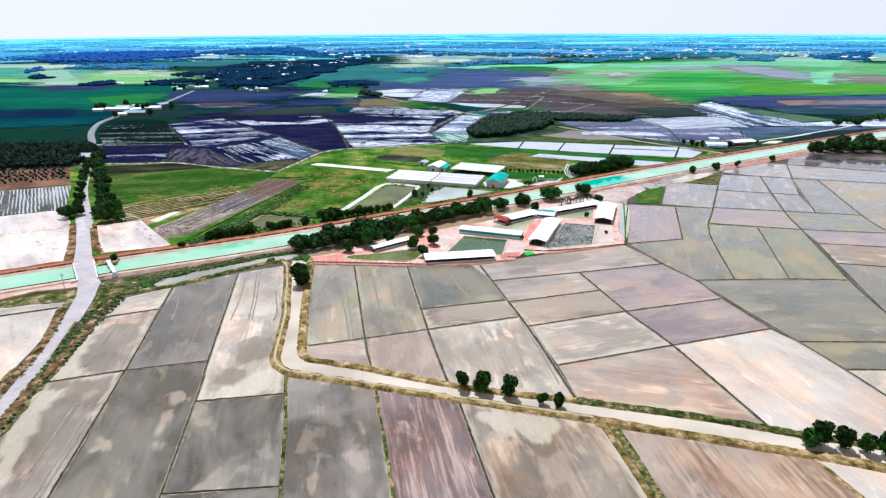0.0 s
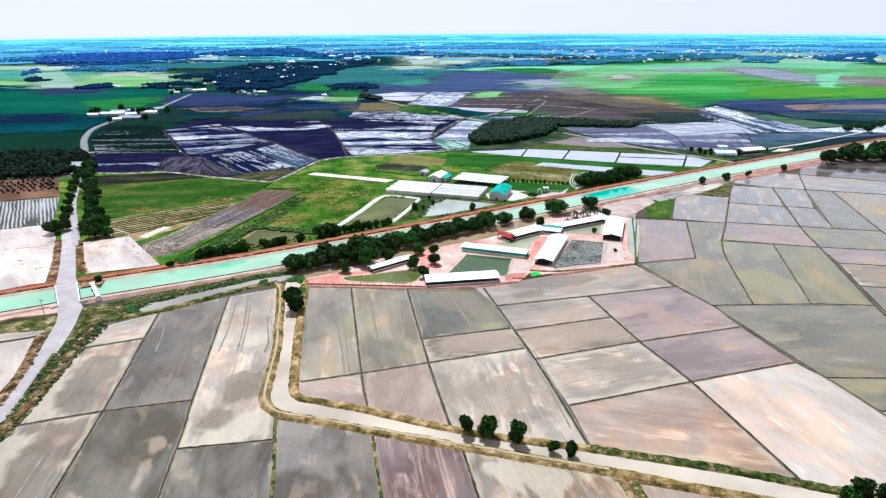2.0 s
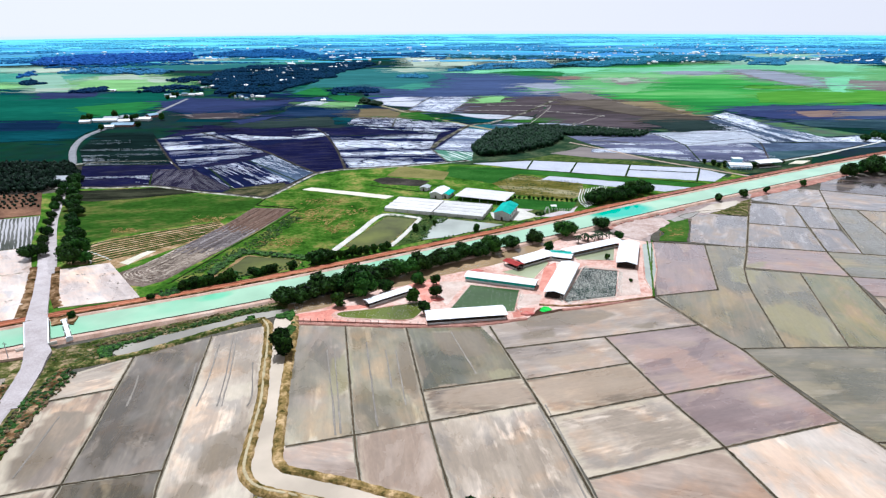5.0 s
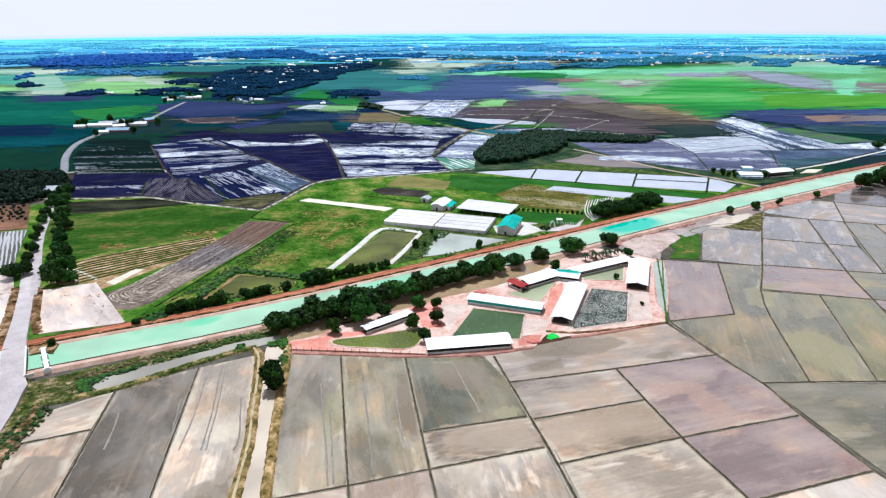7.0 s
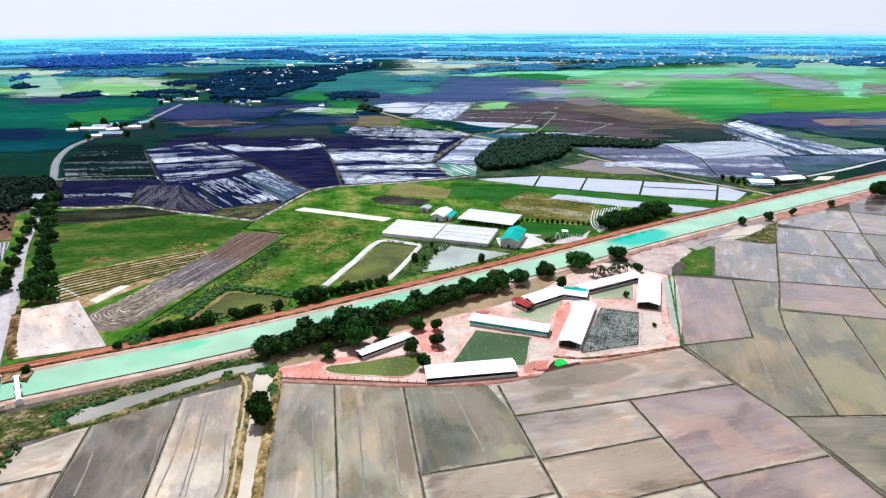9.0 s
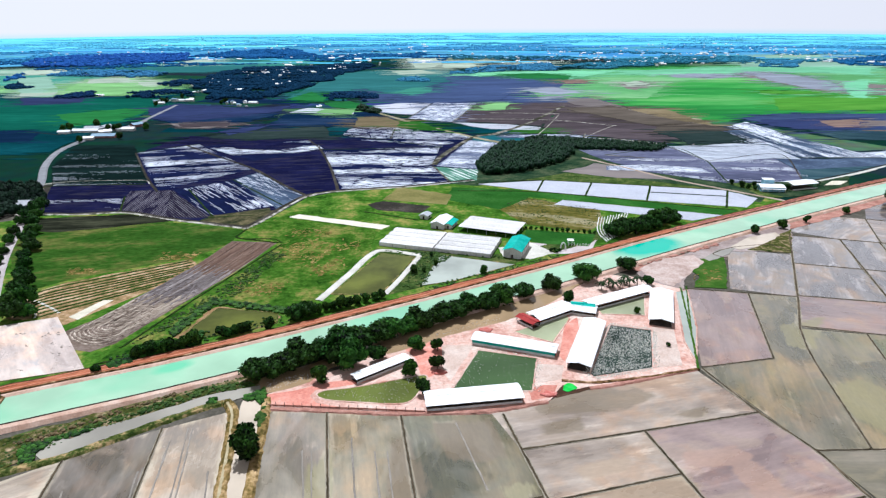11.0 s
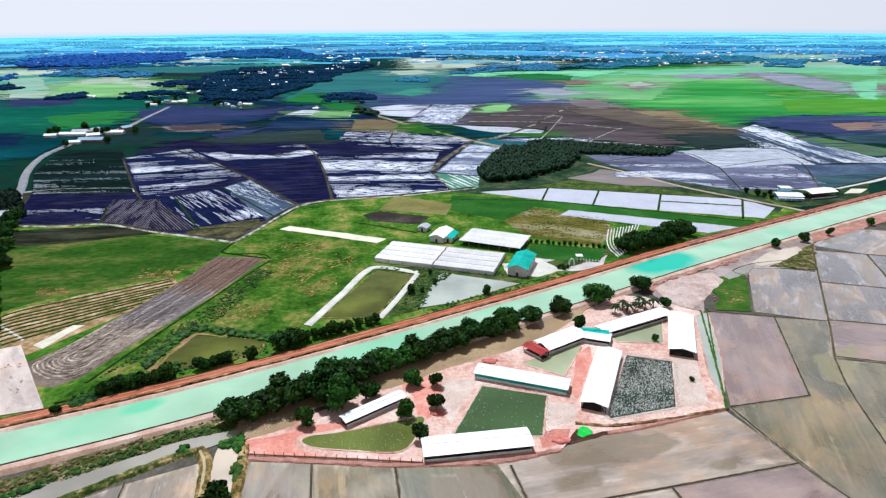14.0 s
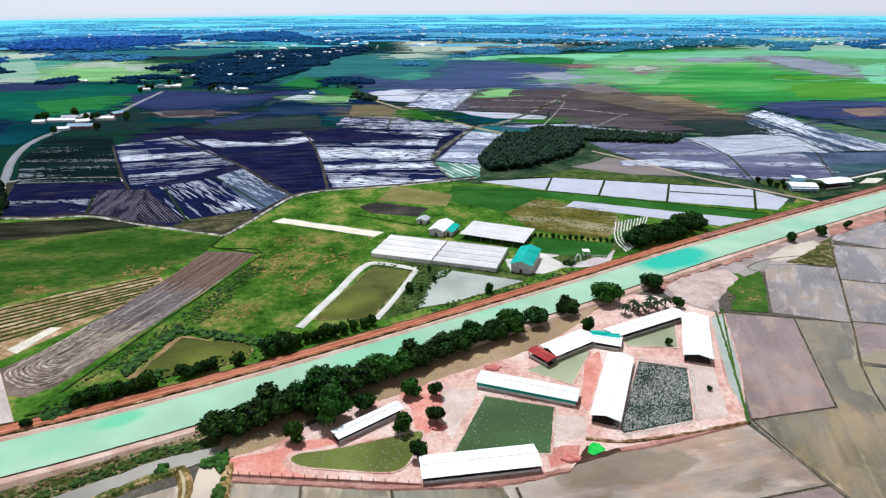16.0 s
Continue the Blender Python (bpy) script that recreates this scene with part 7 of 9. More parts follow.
creek([(-65, 264.1), (-61.3, 255.6), (-52.7, 258.9), (-47.4, 262.4), (-42.1, 271.5), (-33.7, 275.9), (-17.3, 283.2), (-7, 290.4), (6, 297.7), (19.8, 304.5), (32.7, 312.9), (44.8, 324), (59.4, 341.4), (65.7, 348.7), (55.9, 346.3), (35.9, 334.5), (17.2, 320.9), (0.5, 309.3), (-18.3, 296.1), (-35, 283.8), (-50.1, 273.3)], "creek_brown")
pond([(-44.2, 254.7), (-42.1, 257.5), (-32, 258.9), (-16.3, 264.4), (-9, 266.9), (-7.5, 264.9), (-9.7, 258.2), (-12.2, 251.3), (-16.7, 249.5), (-27.6, 250.6), (-40.1, 251.8)], "pond_moss")
pond([(10.4, 283.1), (31.2, 277.3), (26.8, 256.9), (0.2, 257)], "pond_green")
pond([(24.7, 296.8), (48.2, 312), (48.5, 307.7), (38.7, 288.7)], "pond_pale")
pond([(63.6, 302.4), (78.8, 298), (70.6, 270.8), (48.6, 265), (47.8, 267.1)], "pond_dark")
pond([(61.3, 318.9), (86, 331.1), (80, 310.6), (62.6, 311.9)], "pond_pale")
pond([(100.2, 332.9), (106.3, 335.3), (97.1, 300.4), (87.2, 274.9), (88.3, 289.2)], "pond_grey")
ground_patch([(33.8, 253.3), (37.2, 263.6), (39.9, 264.6), (41.3, 262.2), (43.8, 259.7), (48.2, 258.7), (41.9, 256.3)], "dark_earth")
pit([(36.8, 257.4), (37.5, 259.9), (39.2, 261.5), (40.7, 261), (41.9, 258.8), (40.2, 257.4), (38.1, 256.3)])
bund([(-56.6, 247.7), (-35.9, 246.2), (-14.8, 244.9), (12, 246.3), (30.9, 251.2)], 1.6, 0.6, 'clay')
bund([(45.8, 258.6), (57, 261.2), (85.3, 270.2)], 1.6, 0.6, 'clay')
bund([(86.1, 270.2), (92.7, 293.5), (104.2, 337.7)], 0.8, 0.6, 'lush')

# farm buildings
barn(7.2, 251.8, 30.4, 8.5, 8.5, 2.4)
barn(23.8, 285.3, 30.8, 6.9, -18.8, 2.4, sheet=True)
barn(50.8, 285.7, 35.3, 8.8, 68.3, 2.6)
barn(88, 315.7, 30.1, 9.6, 71.4, 2.6)
barn(72.7, 325, 34.2, 6.7, 27.7, 2.6)
barn(41.6, 311, 19, 8.6, 33.8, 2.4)
barn(31.1, 303.5, 8.6, 4.9, -50.2, 2.45, 'roof_red')
barn(55.5, 316, 9, 5.1, -9, 2.45, 'roof_teal')
barn(55.2, 313.2, 9.8, 6.8, -19.7, 2.2)
barn(-24, 269.1, 21.2, 4.6, 38.4, 2.2)
greenhouse(-4.3, 396, 61.9, 25.5, -17.3, 2.5)
net_house(25.2, 419.5, 33.9, 21.4, -22.7, 2.5)
shed(-4, 427, 15, 12.5, 69.3, 3.6)
house("store_hut", -14, 441, 6, 5, 69, 2.6, "roof_grey", "wall", "small grey-roofed hut beside the packing shed")
teal_house(35.3, 383.7, 20.5, 6, 70.8, 4.5)
blue_house(225.5, 501.5, 15.5, 9.5, -7, 3.4)
open_shed(249, 507.5, 21, 11.5, 16, 4)
fence([(-58, 248.9), (-46.8, 248.1), (-34.9, 247.3), (-23.2, 246.5), (-8, 245.3)])
sluice()
arch(59.9, 386)
gazebo(65.3, 394.5)
post_row([(64, 392), (74.2, 390.4)])
pale_rows()

# north of the canal: meadows, plots, ponds
# base sward
plot([(-291.1, 420.6), (-252.2, 447.4), (-209.8, 454.7), (-151.1, 433.9), (-113.9, 425.7), (-96.1, 487.4), (-74.9, 502.1), (19.3, 526.1), (191.9, 501.7), (225.4, 471.1), (144.6, 421.4), (27.4, 356.3), (-52, 308.3), (-111.9, 270.1), (-155.9, 249.5)], 'grass', 0.02)
plot([(-240.4, 397.2), (-230.4, 420.7), (-181.5, 437.9), (-118.3, 419.7), (-118.8, 396.3), (-132.5, 375.9), (-176.6, 349.9), (-192.7, 332.5)], 'meadow', 0.04)
plot([(-187.9, 330.2), (-178.1, 345), (-131, 374.2), (-125.7, 367.7), (-133.4, 338.6), (-143.7, 321.5), (-154.5, 303.4), (-160.3, 303.4), (-174.2, 314.5)], 'row_soil', 0.04)
bund([(-185.9, 332), (-176.1, 342.1), (-131.2, 371.8)], 1.05, 0.6, 'crop_row')
bund([(-182.1, 325.9), (-173.4, 334.6), (-126.9, 366.5)], 1.05, 0.6, 'crop_row')
bund([(-178.1, 321.3), (-171.1, 328), (-128.8, 359.3)], 1.05, 0.6, 'crop_row')
bund([(-173.7, 316.1), (-167.1, 322.1), (-130.7, 351.8)], 1.05, 0.6, 'crop_row')
bund([(-168.8, 310.3), (-163, 316), (-133.9, 341.9)], 1.05, 0.6, 'crop_row')
bund([(-183.5, 328.5), (-173.6, 338.3), (-129.2, 369.5)], 1.05, 0.6, 'crop_row')
bund([(-179.8, 323.3), (-171.6, 331.9), (-127.9, 362.6)], 1.05, 0.6, 'crop_row')
bund([(-175.9, 318.4), (-169.1, 325), (-129.8, 355)], 1.05, 0.6, 'crop_row')
bund([(-171.1, 313), (-164.9, 318.8), (-132.2, 346.3)], 1.05, 0.6, 'crop_row')
plot([(-151, 298.2), (-147.6, 303.4), (-144.2, 308.7), (-133.6, 339), (-124.4, 370.6), (-118.9, 400.5), (-93.3, 398.2), (-101.6, 363), (-110, 336.1), (-119.2, 310.5), (-126.3, 288.6), (-132.6, 282.4), (-143.6, 284.9)], 'ploughed', 0.04)
for k in range(11):
    furrow_loop(k)
plot([(-122.9, 285.3), (-90.7, 396.1), (-119.8, 419.8), (-110.2, 432.7), (-96.2, 451.5), (-40.1, 419.1), (-41.7, 395.8), (-41.3, 381.9), (-56.1, 326.3), (-66.1, 314.4), (-102.5, 289.1), (-119.1, 272.6), (-126.9, 274)], 'grass', 0.04)
plot([(-156.7, 310.3), (-150.6, 326.2), (-146.1, 326.1), (-151.4, 307.7)], 'cream', 0.12)
pond([(-102.2, 291.7), (-102.4, 299.3), (-97.8, 317.9), (-71.1, 313.6), (-69.6, 304.7), (-81.1, 297.5), (-94.8, 293.1)], "pond_olive")
pond([(-34.9, 381.8), (-17, 375.8), (-30.4, 331.7), (-52.4, 331.8)], "pond_olive")
pond([(-4.4, 379), (32.9, 365.6), (1.1, 345.3), (-13.6, 340.3)], "pond_grey")
bund([(-56.8, 325.4), (-47.6, 354.6), (-37.6, 384.5), (-15, 379)], 3.2, 0.6, 'concrete')
bund([(-15, 377.7), (-22.8, 349.1), (-28.6, 331.7)], 2.6, 0.6, 'concrete')
bund([(-105, 292.5), (-102, 299.8), (-98.5, 317.7), (-84.2, 313.4), (-69.4, 309.6)], 3.0, 0.35, 'sand')
plot([(-97.8, 442.8), (-92.8, 448.5), (-34.1, 425.9), (-38.9, 419.1)], 'cream', 0.15)
plot([(41.0, 398.2), (46.5, 396.5), (73.5, 391), (82.9, 410.5), (85, 410), (76, 388), (69, 381.5), (51.9, 380.2), (40.9, 372.6), (38.7, 376.3)], 'road_pale', 0.03)
plot([(44.5, 418.6), (82.4, 409.9), (74.6, 391.2), (47.6, 396.3), (40.8, 402.9)], 'turf', 0.08)
plot([(2.7, 511.8), (51.5, 504.5), (54.3, 483), (32.4, 457.4), (-1.1, 480.1)], 'turf', 0.04)
plot([(32.4, 457.4), (54.3, 483), (95.8, 456.8), (92.8, 432.2), (79.3, 414.8), (45.3, 428.1)], 'scrub', 0.04)
plot([(-53, 469.1), (-43.5, 477), (-11.4, 465.4), (-17.7, 450.7), (-44.8, 457.1)], 'dark_soil', 0.04)
plot([(-35.6, 512.3), (2.5, 492.2), (-1.2, 468.6), (-43.8, 480.5)], 'dry_grass', 0.04)

# water channel and a muddy pool at the end of the crop rows
lane([(-182.5, 326.7), (-175.3, 323), (-169.2, 318.9), (-162.6, 313.9)], 0.5, 'concrete')
pond([(-186.2, 316.4), (-180.2, 317.9), (-172.8, 312.9), (-171, 309.1), (-177.6, 307.3), (-181.2, 309.1)], "creek_brown")
bund([(-178, 317.6), (-172.4, 313.4), (-170, 309.1)], 0.7, 0.5, 'concrete')

# dark puddle marks on the white plot
puddle(-154.1, 296.5, 1.6)
puddle(-156.2, 294.6, 1.2)
puddle(-166.5, 295.7, 1.3)
puddle(-149.7, 288.3, 1.0)
puddle(-143.8, 281, 1.3)
puddle(-144.2, 285.5, 1.0)
puddle(-149.2, 269.6, 1.0)
puddle(-159, 287, 0.8)
puddle(-182, 268, 1.3)
puddle(-196, 277, 1.5)

# dry grass on the meadow
meadow_patch([(-93.6, 387.7), (-80.0, 399.8), (-76.2, 389.9), (-82.7, 367.8), (-87.3, 372.0)], 60)
meadow_patch([(-100.9, 338.1), (-92.3, 344.9), (-79.6, 344.8), (-75.0, 339.6), (-84.4, 329.8), (-89.4, 331.5)], 80)
meadow_patch([(-85.6, 394.8), (-76.6, 404.9), (-61.3, 394.7), (-47.3, 402.1), (-47.8, 392.1), (-63.6, 378.3), (-69.1, 363.6), (-80.2, 374.1)], 150)
meadow_patch([(-91.0, 415.8), (-82.3, 421.4), (-63.1, 415.6), (-69.4, 407.5), (-87.0, 407.6)], 60)
meadow_patch([(-66.5, 359.6), (-57.4, 373.9), (-51.8, 371.7), (-61.5, 352.0)], 50)
meadow_patch([(-149.5, 374.5), (-140.1, 381.1), (-130.3, 383.3), (-130.1, 374.4), (-139.7, 372.3)], 70)
meadow_patch([(-186.3, 360.3), (-174.0, 362.2), (-168.8, 356.3), (-180.9, 354.5)], 40)
meadow_patch([(112.3, 347.3), (121.9, 358.5), (131.0, 360.4), (126.6, 347.3), (115.6, 340.3)], 14, 0.44)

# dark and sheeted fields farther out
plot([(21, 521), (73, 530), (192, 502), (207, 481), (190, 460), (134, 476), (64, 500)], 'plastic', 0.1)
plot([(69, 468), (76, 478), (168, 444), (146, 434)], 'plastic', 0.1)
plot([(7, 502), (64, 498), (133, 473), (182, 454), (168, 445), (76, 479), (40, 490)], 'turf', 0.04)
plot([(185, 560), (208, 540), (219, 521), (226, 519), (218, 497), (226, 484), (212, 481), (210, 505), (193, 544)], 'scrub_green', 0.06)
plot([(208, 545), (262, 533), (312, 552), (285, 509), (240, 487), (226, 484), (216, 497), (222, 520)], 'rough_green', 0.05)
plot([(269.4, 512.2), (281.5, 513.3), (293.4, 524.2), (281.9, 524.4)], 'cream', 0.5)
plot([(54, 530), (99, 557), (177, 512), (190, 502), (73, 530)], 'scrub_green', 0.04)
plot([(16.9, 555.4), (25.7, 531.3), (80.9, 551.9), (113.1, 574.8), (126.3, 592.4), (124.8, 643.3), (115.8, 658.7), (24.8, 576.1)], 'rough_green', 0.05)
plot([(-3.6, 576.5), (22.0, 555.3), (125.5, 628.8), (154.0, 581.5), (185.8, 553.1), (214.2, 527.7), (219.5, 489.7), (204.0, 470.9), (171.6, 516.7), (98.3, 554.3), (21.6, 515.2), (-3.4, 522.3)], 'rough_green', 0.0)
plot([(90, 558), (111, 596), (149, 567), (168, 532), (128, 537)], 'mauve_soil', 0.04)
plot([(-290, 518), (-262, 452), (-205, 458), (-150, 435), (-113, 428), (-96, 490), (-72, 504), (-8, 518), (20, 536), (25, 700), (-90, 700), (-150, 720), (-275, 690)], 'plum_dark', -0.02)
sheeted([(-326, 577.5), (-359.2, 670), (-300.8, 668.9), (-253, 582.2), (-223.1, 526.1), (-290, 519.3)], 'field_dark', 4, 0.9, 0.24, 6, 21)
lane([(-299.5, 524.7), (-275.7, 533), (-231.6, 534.9), (-220, 523.7)], 0.5, 'worn_curb')
plot([(-335, 424), (-274, 438), (-258, 470), (-290, 522), (-400, 525), (-410, 450)], 'dark_soil', 0.04)
sheeted([(-253, 448), (-277, 491), (-290, 518), (-223, 523), (-204, 500), (-222, 490), (-208, 455)], 'plum_dark', 3, 1.5, 0.26, 16, 41)
plot([(-210, 456), (-226, 505), (-197, 506), (-173, 443)], 'furrow', 0.04)
plot([(-197, 506), (-146, 443), (-174, 443)], 'furrow_turned', 0.04)
sheeted([(-196, 507.5), (-161.6, 534.8), (-113, 466), (-147.6, 446.7)], 'sheet_soil', -50, 1.5, 0.5, 46, 1)
plot([(-148.5, 445.5), (-115, 462.5), (-110.4, 449.6), (-117.5, 426), (-144.2, 433.5)], 'olive_stubble', 0.06)
plot([(-250.7, 439.8), (-233.4, 444.8), (-197.9, 443.2), (-176.6, 434.8), (-199.9, 423.6), (-225.5, 415.8), (-235.3, 417.0)], 'dark_tilth', 0.06)
sheeted([(-161.6, 534.8), (-149.7, 558.3), (-96.7, 490.1), (-110.4, 460.5)], 'sheet_soil_blue', -42, 1.73, 0.46, 25, 2)
sheeted([(-282.7, 633.8), (-239.8, 673), (-157.4, 569.3), (-205.5, 503.7)], 'sheet_soil', 16, 1.6, 0.55, 46, 3)
plot([(-166, 597), (-115, 650), (-80, 512), (-97, 491)], 'plum_dark', 0.04)
sheeted([(-232, 662.4), (-139.4, 693.2), (-114.6, 650.2), (-166.3, 598.9), (-188.7, 616.3)], 'sheet_soil', 8, 1.6, 0.46, 44, 4)
plot([(-273, 687), (-254, 710), (-156, 717), (-138, 693), (-233, 665)], 'plum_dark', 0.04)
sheeted([(-117.8, 645.3), (-6.2, 653.2), (-12.4, 578.5), (2.9, 521.6), (-75.1, 503.5)], 'sheet_soil', 0, 2.02, 0.6, 38, 5)
sheeted([(-9.2, 578.5), (21, 690), (60, 667.4), (32.5, 608.3), (23.3, 566.7)], 'sheet_soil_grey', -4, 2.02, 0.71, 25, 6)
plot([(-10, 575), (24, 565), (22, 532), (3, 522)], 'teal_crop', 0.04)
sheeted([(-110.4, 719.3), (-105.9, 776.3), (-13.2, 763.4), (27.3, 707.4), (-6.2, 655.7), (-89.4, 692.2)], 'sheet_soil', -8, 3.6, 0.66, 21, 7)
plot([(-104, 936), (-72, 964), (-20, 974), (-39, 856), (-88, 880)], 'plastic', 0.04)
sheeted([(-47.5, 825.5), (-19.6, 967.7), (43.2, 960), (5.6, 800)], 'sheet_soil_grey', 0, 5.76, 0.71, 25, 8)
plot([(6, 796), (56, 787), (104, 764), (96, 737), (36, 762)], 'plastic', 0.04)
plot([(10, 812), (46, 954), (167, 980), (106, 771)], 'brown', 0.04)
plot([(105, 764), (168, 974), (239, 948), (300, 813), (295, 714), (208, 675), (120, 721)], 'brown', 0.04)
sheeted([(50.3, 712.9), (120.1, 720.7), (208.1, 659.4), (193.7, 639.7), (113.1, 682.6)], 'sheet_soil_grey', -32, 3.6, 0.71, 17, 9)
plot([(63, 725), (71, 748), (125, 746), (112, 721)], 'turf', 0.04)
sheeted([(206.7, 654.3), (217.6, 587.5), (278.8, 603), (299.7, 597.8), (302.5, 658.2), (274.7, 667.6)], 'flooded', -12, 2.0, 0.86, 20, 10)
sheeted([(283, 735), (290.3, 751.7), (313, 766.8), (318, 678.9), (326.3, 604.6), (300.9, 600.2), (303.9, 661.1), (274.7, 668)], 'sheet_soil_blue', -84, 2.0, 0.52, 34, 32)
sheeted([(132.2, 600), (120, 640), (206, 652), (217.2, 588), (278.6, 601.5), (274.3, 540.4), (264, 524), (203, 521), (155, 557)], 'sheet_soil_plum', -8, 2.1, 0.42, 26, 12)
sheeted([(129.1, 575.5), (163.5, 581.6), (202.9, 567.9), (204.9, 553.3), (179.9, 555.7), (126.1, 562.7)], 'sheet_soil_grey', -12, 1.8, 0.8, 26, 33)
plot([(-151, 434), (-145, 443), (-120, 447), (-110, 459), (-110, 445), (-114, 426)], 'olive_stubble', 0.04)
sheeted([(316, 770.7), (342.2, 795), (347.9, 704), (364.2, 624.1), (413, 636.5), (497.0, 654.5), (452.4, 597.6), (389.3, 601.1), (327.3, 604.6), (319.5, 682)], 'sheet_soil_blue', -80, 2.2, 0.84, 44, 11)
plot([(357, 819), (417, 848), (782, 838), (671, 728), (386, 744)], 'violet', 0.04)
plot([(384, 741), (668, 725), (596, 652), (387, 688)], 'slate_green', 0.04)
sheeted([(279.1, 600.6), (301.1, 597.8), (345.8, 601.9), (480, 601), (347, 572), (276.9, 560)], 'sheet_soil_blue', -14, 2.2, 0.06, 20, 31)
plot([(276.9, 561), (347, 573), (410, 603), (380, 584), (289, 535), (262, 526)], 'slate_green', 0.05)
lane([(270, 524.5), (306.7, 543.8), (343, 565.7), (381.4, 589.4), (440, 627)], 1.6, 'concrete')
lane([(270, 527.5), (306, 546.6), (342, 568.2), (380, 592)], 1.3, 'dark_soil')
lane([(225.6, 730.9), (230.4, 696.6), (233.7, 662.5)], 1.2, 'road_pale')
plot([(261, 1492), (511, 1571), (733, 1626), (1266, 1324), (782, 838), (417, 848), (354, 815), (294, 782), (248, 900), (178, 1087)], 'rice_green', 0.04)
plot([(237, 1250), (282, 1312), (280, 1248), (241, 1192)], 'pinkish', 0.1)
plot([(309, 1208), (372, 1286), (374, 1224), (331, 1136), (304, 1154)], 'pinkish', 0.1)
plot([(457, 1362), (520, 1423), (524, 1347), (460, 1293)], 'pinkish', 0.1)
plot([(440, 817), (769, 826), (701, 758), (438, 771)], 'pinkish', 0.1)
plot([(234, 853), (300, 813), (282, 782), (218, 823)], 'pinkish', 0.1)
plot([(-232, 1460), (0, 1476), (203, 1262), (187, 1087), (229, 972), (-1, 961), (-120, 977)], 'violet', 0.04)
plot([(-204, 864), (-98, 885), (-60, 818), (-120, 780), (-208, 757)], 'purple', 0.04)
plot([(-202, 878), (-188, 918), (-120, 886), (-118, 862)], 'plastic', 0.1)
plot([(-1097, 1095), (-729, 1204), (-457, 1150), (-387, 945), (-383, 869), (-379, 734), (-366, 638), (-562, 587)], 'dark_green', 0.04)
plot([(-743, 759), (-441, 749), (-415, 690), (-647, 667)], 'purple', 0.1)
plot([(-1285, 1274), (-697, 1269), (-559, 1316), (-496, 1271), (-487, 1074), (-670, 1110), (-1113, 1110)], 'lime', 0.04)
plot([(-581, 1022), (-467, 1032), (-404, 1004), (-386, 893), (-444, 840), (-492, 828)], 'crop_mid', 0.1)
lane([(-251, 668), (-201, 616), (-158, 571), (-123, 523), (-96, 489)], 2.5, "dark_soil")
lane([(-138, 693), (-119, 650), (-97, 580), (-78, 505)], 1.6, "dark_soil")
lane([(-283, 634), (-233, 546), (-205, 502)], 1.2, "dark_soil")
bund([(105.1, 521.9), (93.3, 487.9)], 1.3, 0.7, 'hedge')
bund([(145.7, 513.8), (131, 474.6)], 1.3, 0.7, 'hedge')
bund([(195.2, 500.2), (176.8, 458.6)], 1.3, 0.7, 'hedge')
bund([(70.6, 528.5), (62.5, 500.4)], 1.3, 0.7, 'hedge')
bund([(140.2, 496.7), (188.6, 485.4)], 1.3, 0.7, 'hedge')
lane([(3, 522), (-12, 578)], 1.2, "ditch")
lane([(-57, 772), (-57, 697)], 1.2, "ditch")
lane([(-48, 826), (-20, 968)], 1.2, "ditch")
lane([(6, 800), (43, 960)], 1.2, "ditch")
lane([(207, 649), (218, 593)], 0.7, "dark_soil")
lane([(218, 593), (292, 619), (264, 531)], 0.7, "dark_soil")
lane([(144, 723), (127, 671)], 1.2, "ditch")
lane([(246, 691), (228, 734)], 1.2, "ditch")
lane([(138, 618), (170, 606)], 1.2, "ditch")

# thin field edges
bund([(-151, 434), (-145, 443), (-120, 447)], 1.2, 0.55, 'hedge')
bund([(-185, 508), (-145, 444)], 1.2, 0.55, 'hedge')
bund([(-162, 535), (-108, 468)], 1.2, 0.55, 'hedge')
bund([(-222, 490), (-208, 455)], 1.2, 0.55, 'hedge')
bund([(-253, 448), (-277, 491), (-290, 518), (-223, 523)], 1.2, 0.55, 'hedge')
bund([(-283, 634), (-240, 673)], 1.2, 0.55, 'hedge')
bund([(-118, 645), (-6, 653)], 1.2, 0.55, 'hedge')
bund([(-110, 719), (-6, 656)], 1.2, 0.55, 'hedge')
bund([(138, 618), (207, 649), (218, 591)], 1.2, 0.55, 'hedge')
bund([(218, 591), (205, 522)], 1.2, 0.55, 'hedge')
bund([(285, 606), (376, 601)], 1.2, 0.55, 'hedge')
bund([(21, 521), (73, 530), (192, 502)], 1.2, 0.55, 'hedge')
bund([(7, 502), (64, 498), (133, 473), (182, 454)], 1.2, 0.55, 'hedge')
bund([(-53, 454), (-18, 436)], 1.2, 0.55, 'hedge')
bund([(50, 713), (120, 721), (208, 659)], 1.2, 0.55, 'hedge')

# wheel tracks in the mud
wheel_track([(-78.8, 238.1), (-73.3, 214.4), (-69.6, 194.6)])
wheel_track([(-81.9, 232), (-78, 212), (-75.9, 194.6)])
wheel_track([(-66.1, 219.5), (-60.8, 200.7), (-60.6, 194.6)])
wheel_track([(-85.3, 219.5), (-81.1, 202.9), (-80.2, 194.6)])
wheel_track([(-101.3, 212), (-98.7, 202.9), (-97, 194.6)])
wheel_track([(-77.5, 238.1), (-72, 214.4), (-68.3, 194.6)])
wheel_track([(-84.4, 220.8), (-79.9, 203.3), (-78.9, 194.6)])
wheel_track([(27.2, 194.1), (31, 172.7), (33.8, 152.5)])
wheel_track([(29.3, 194.9), (33.1, 171.9), (35.3, 151.9)])
wheel_track([(-42.4, 227.9), (-35.2, 197.4), (-31.6, 180.8)])
wheel_track([(-21.7, 227.6), (-17.7, 204.1)])
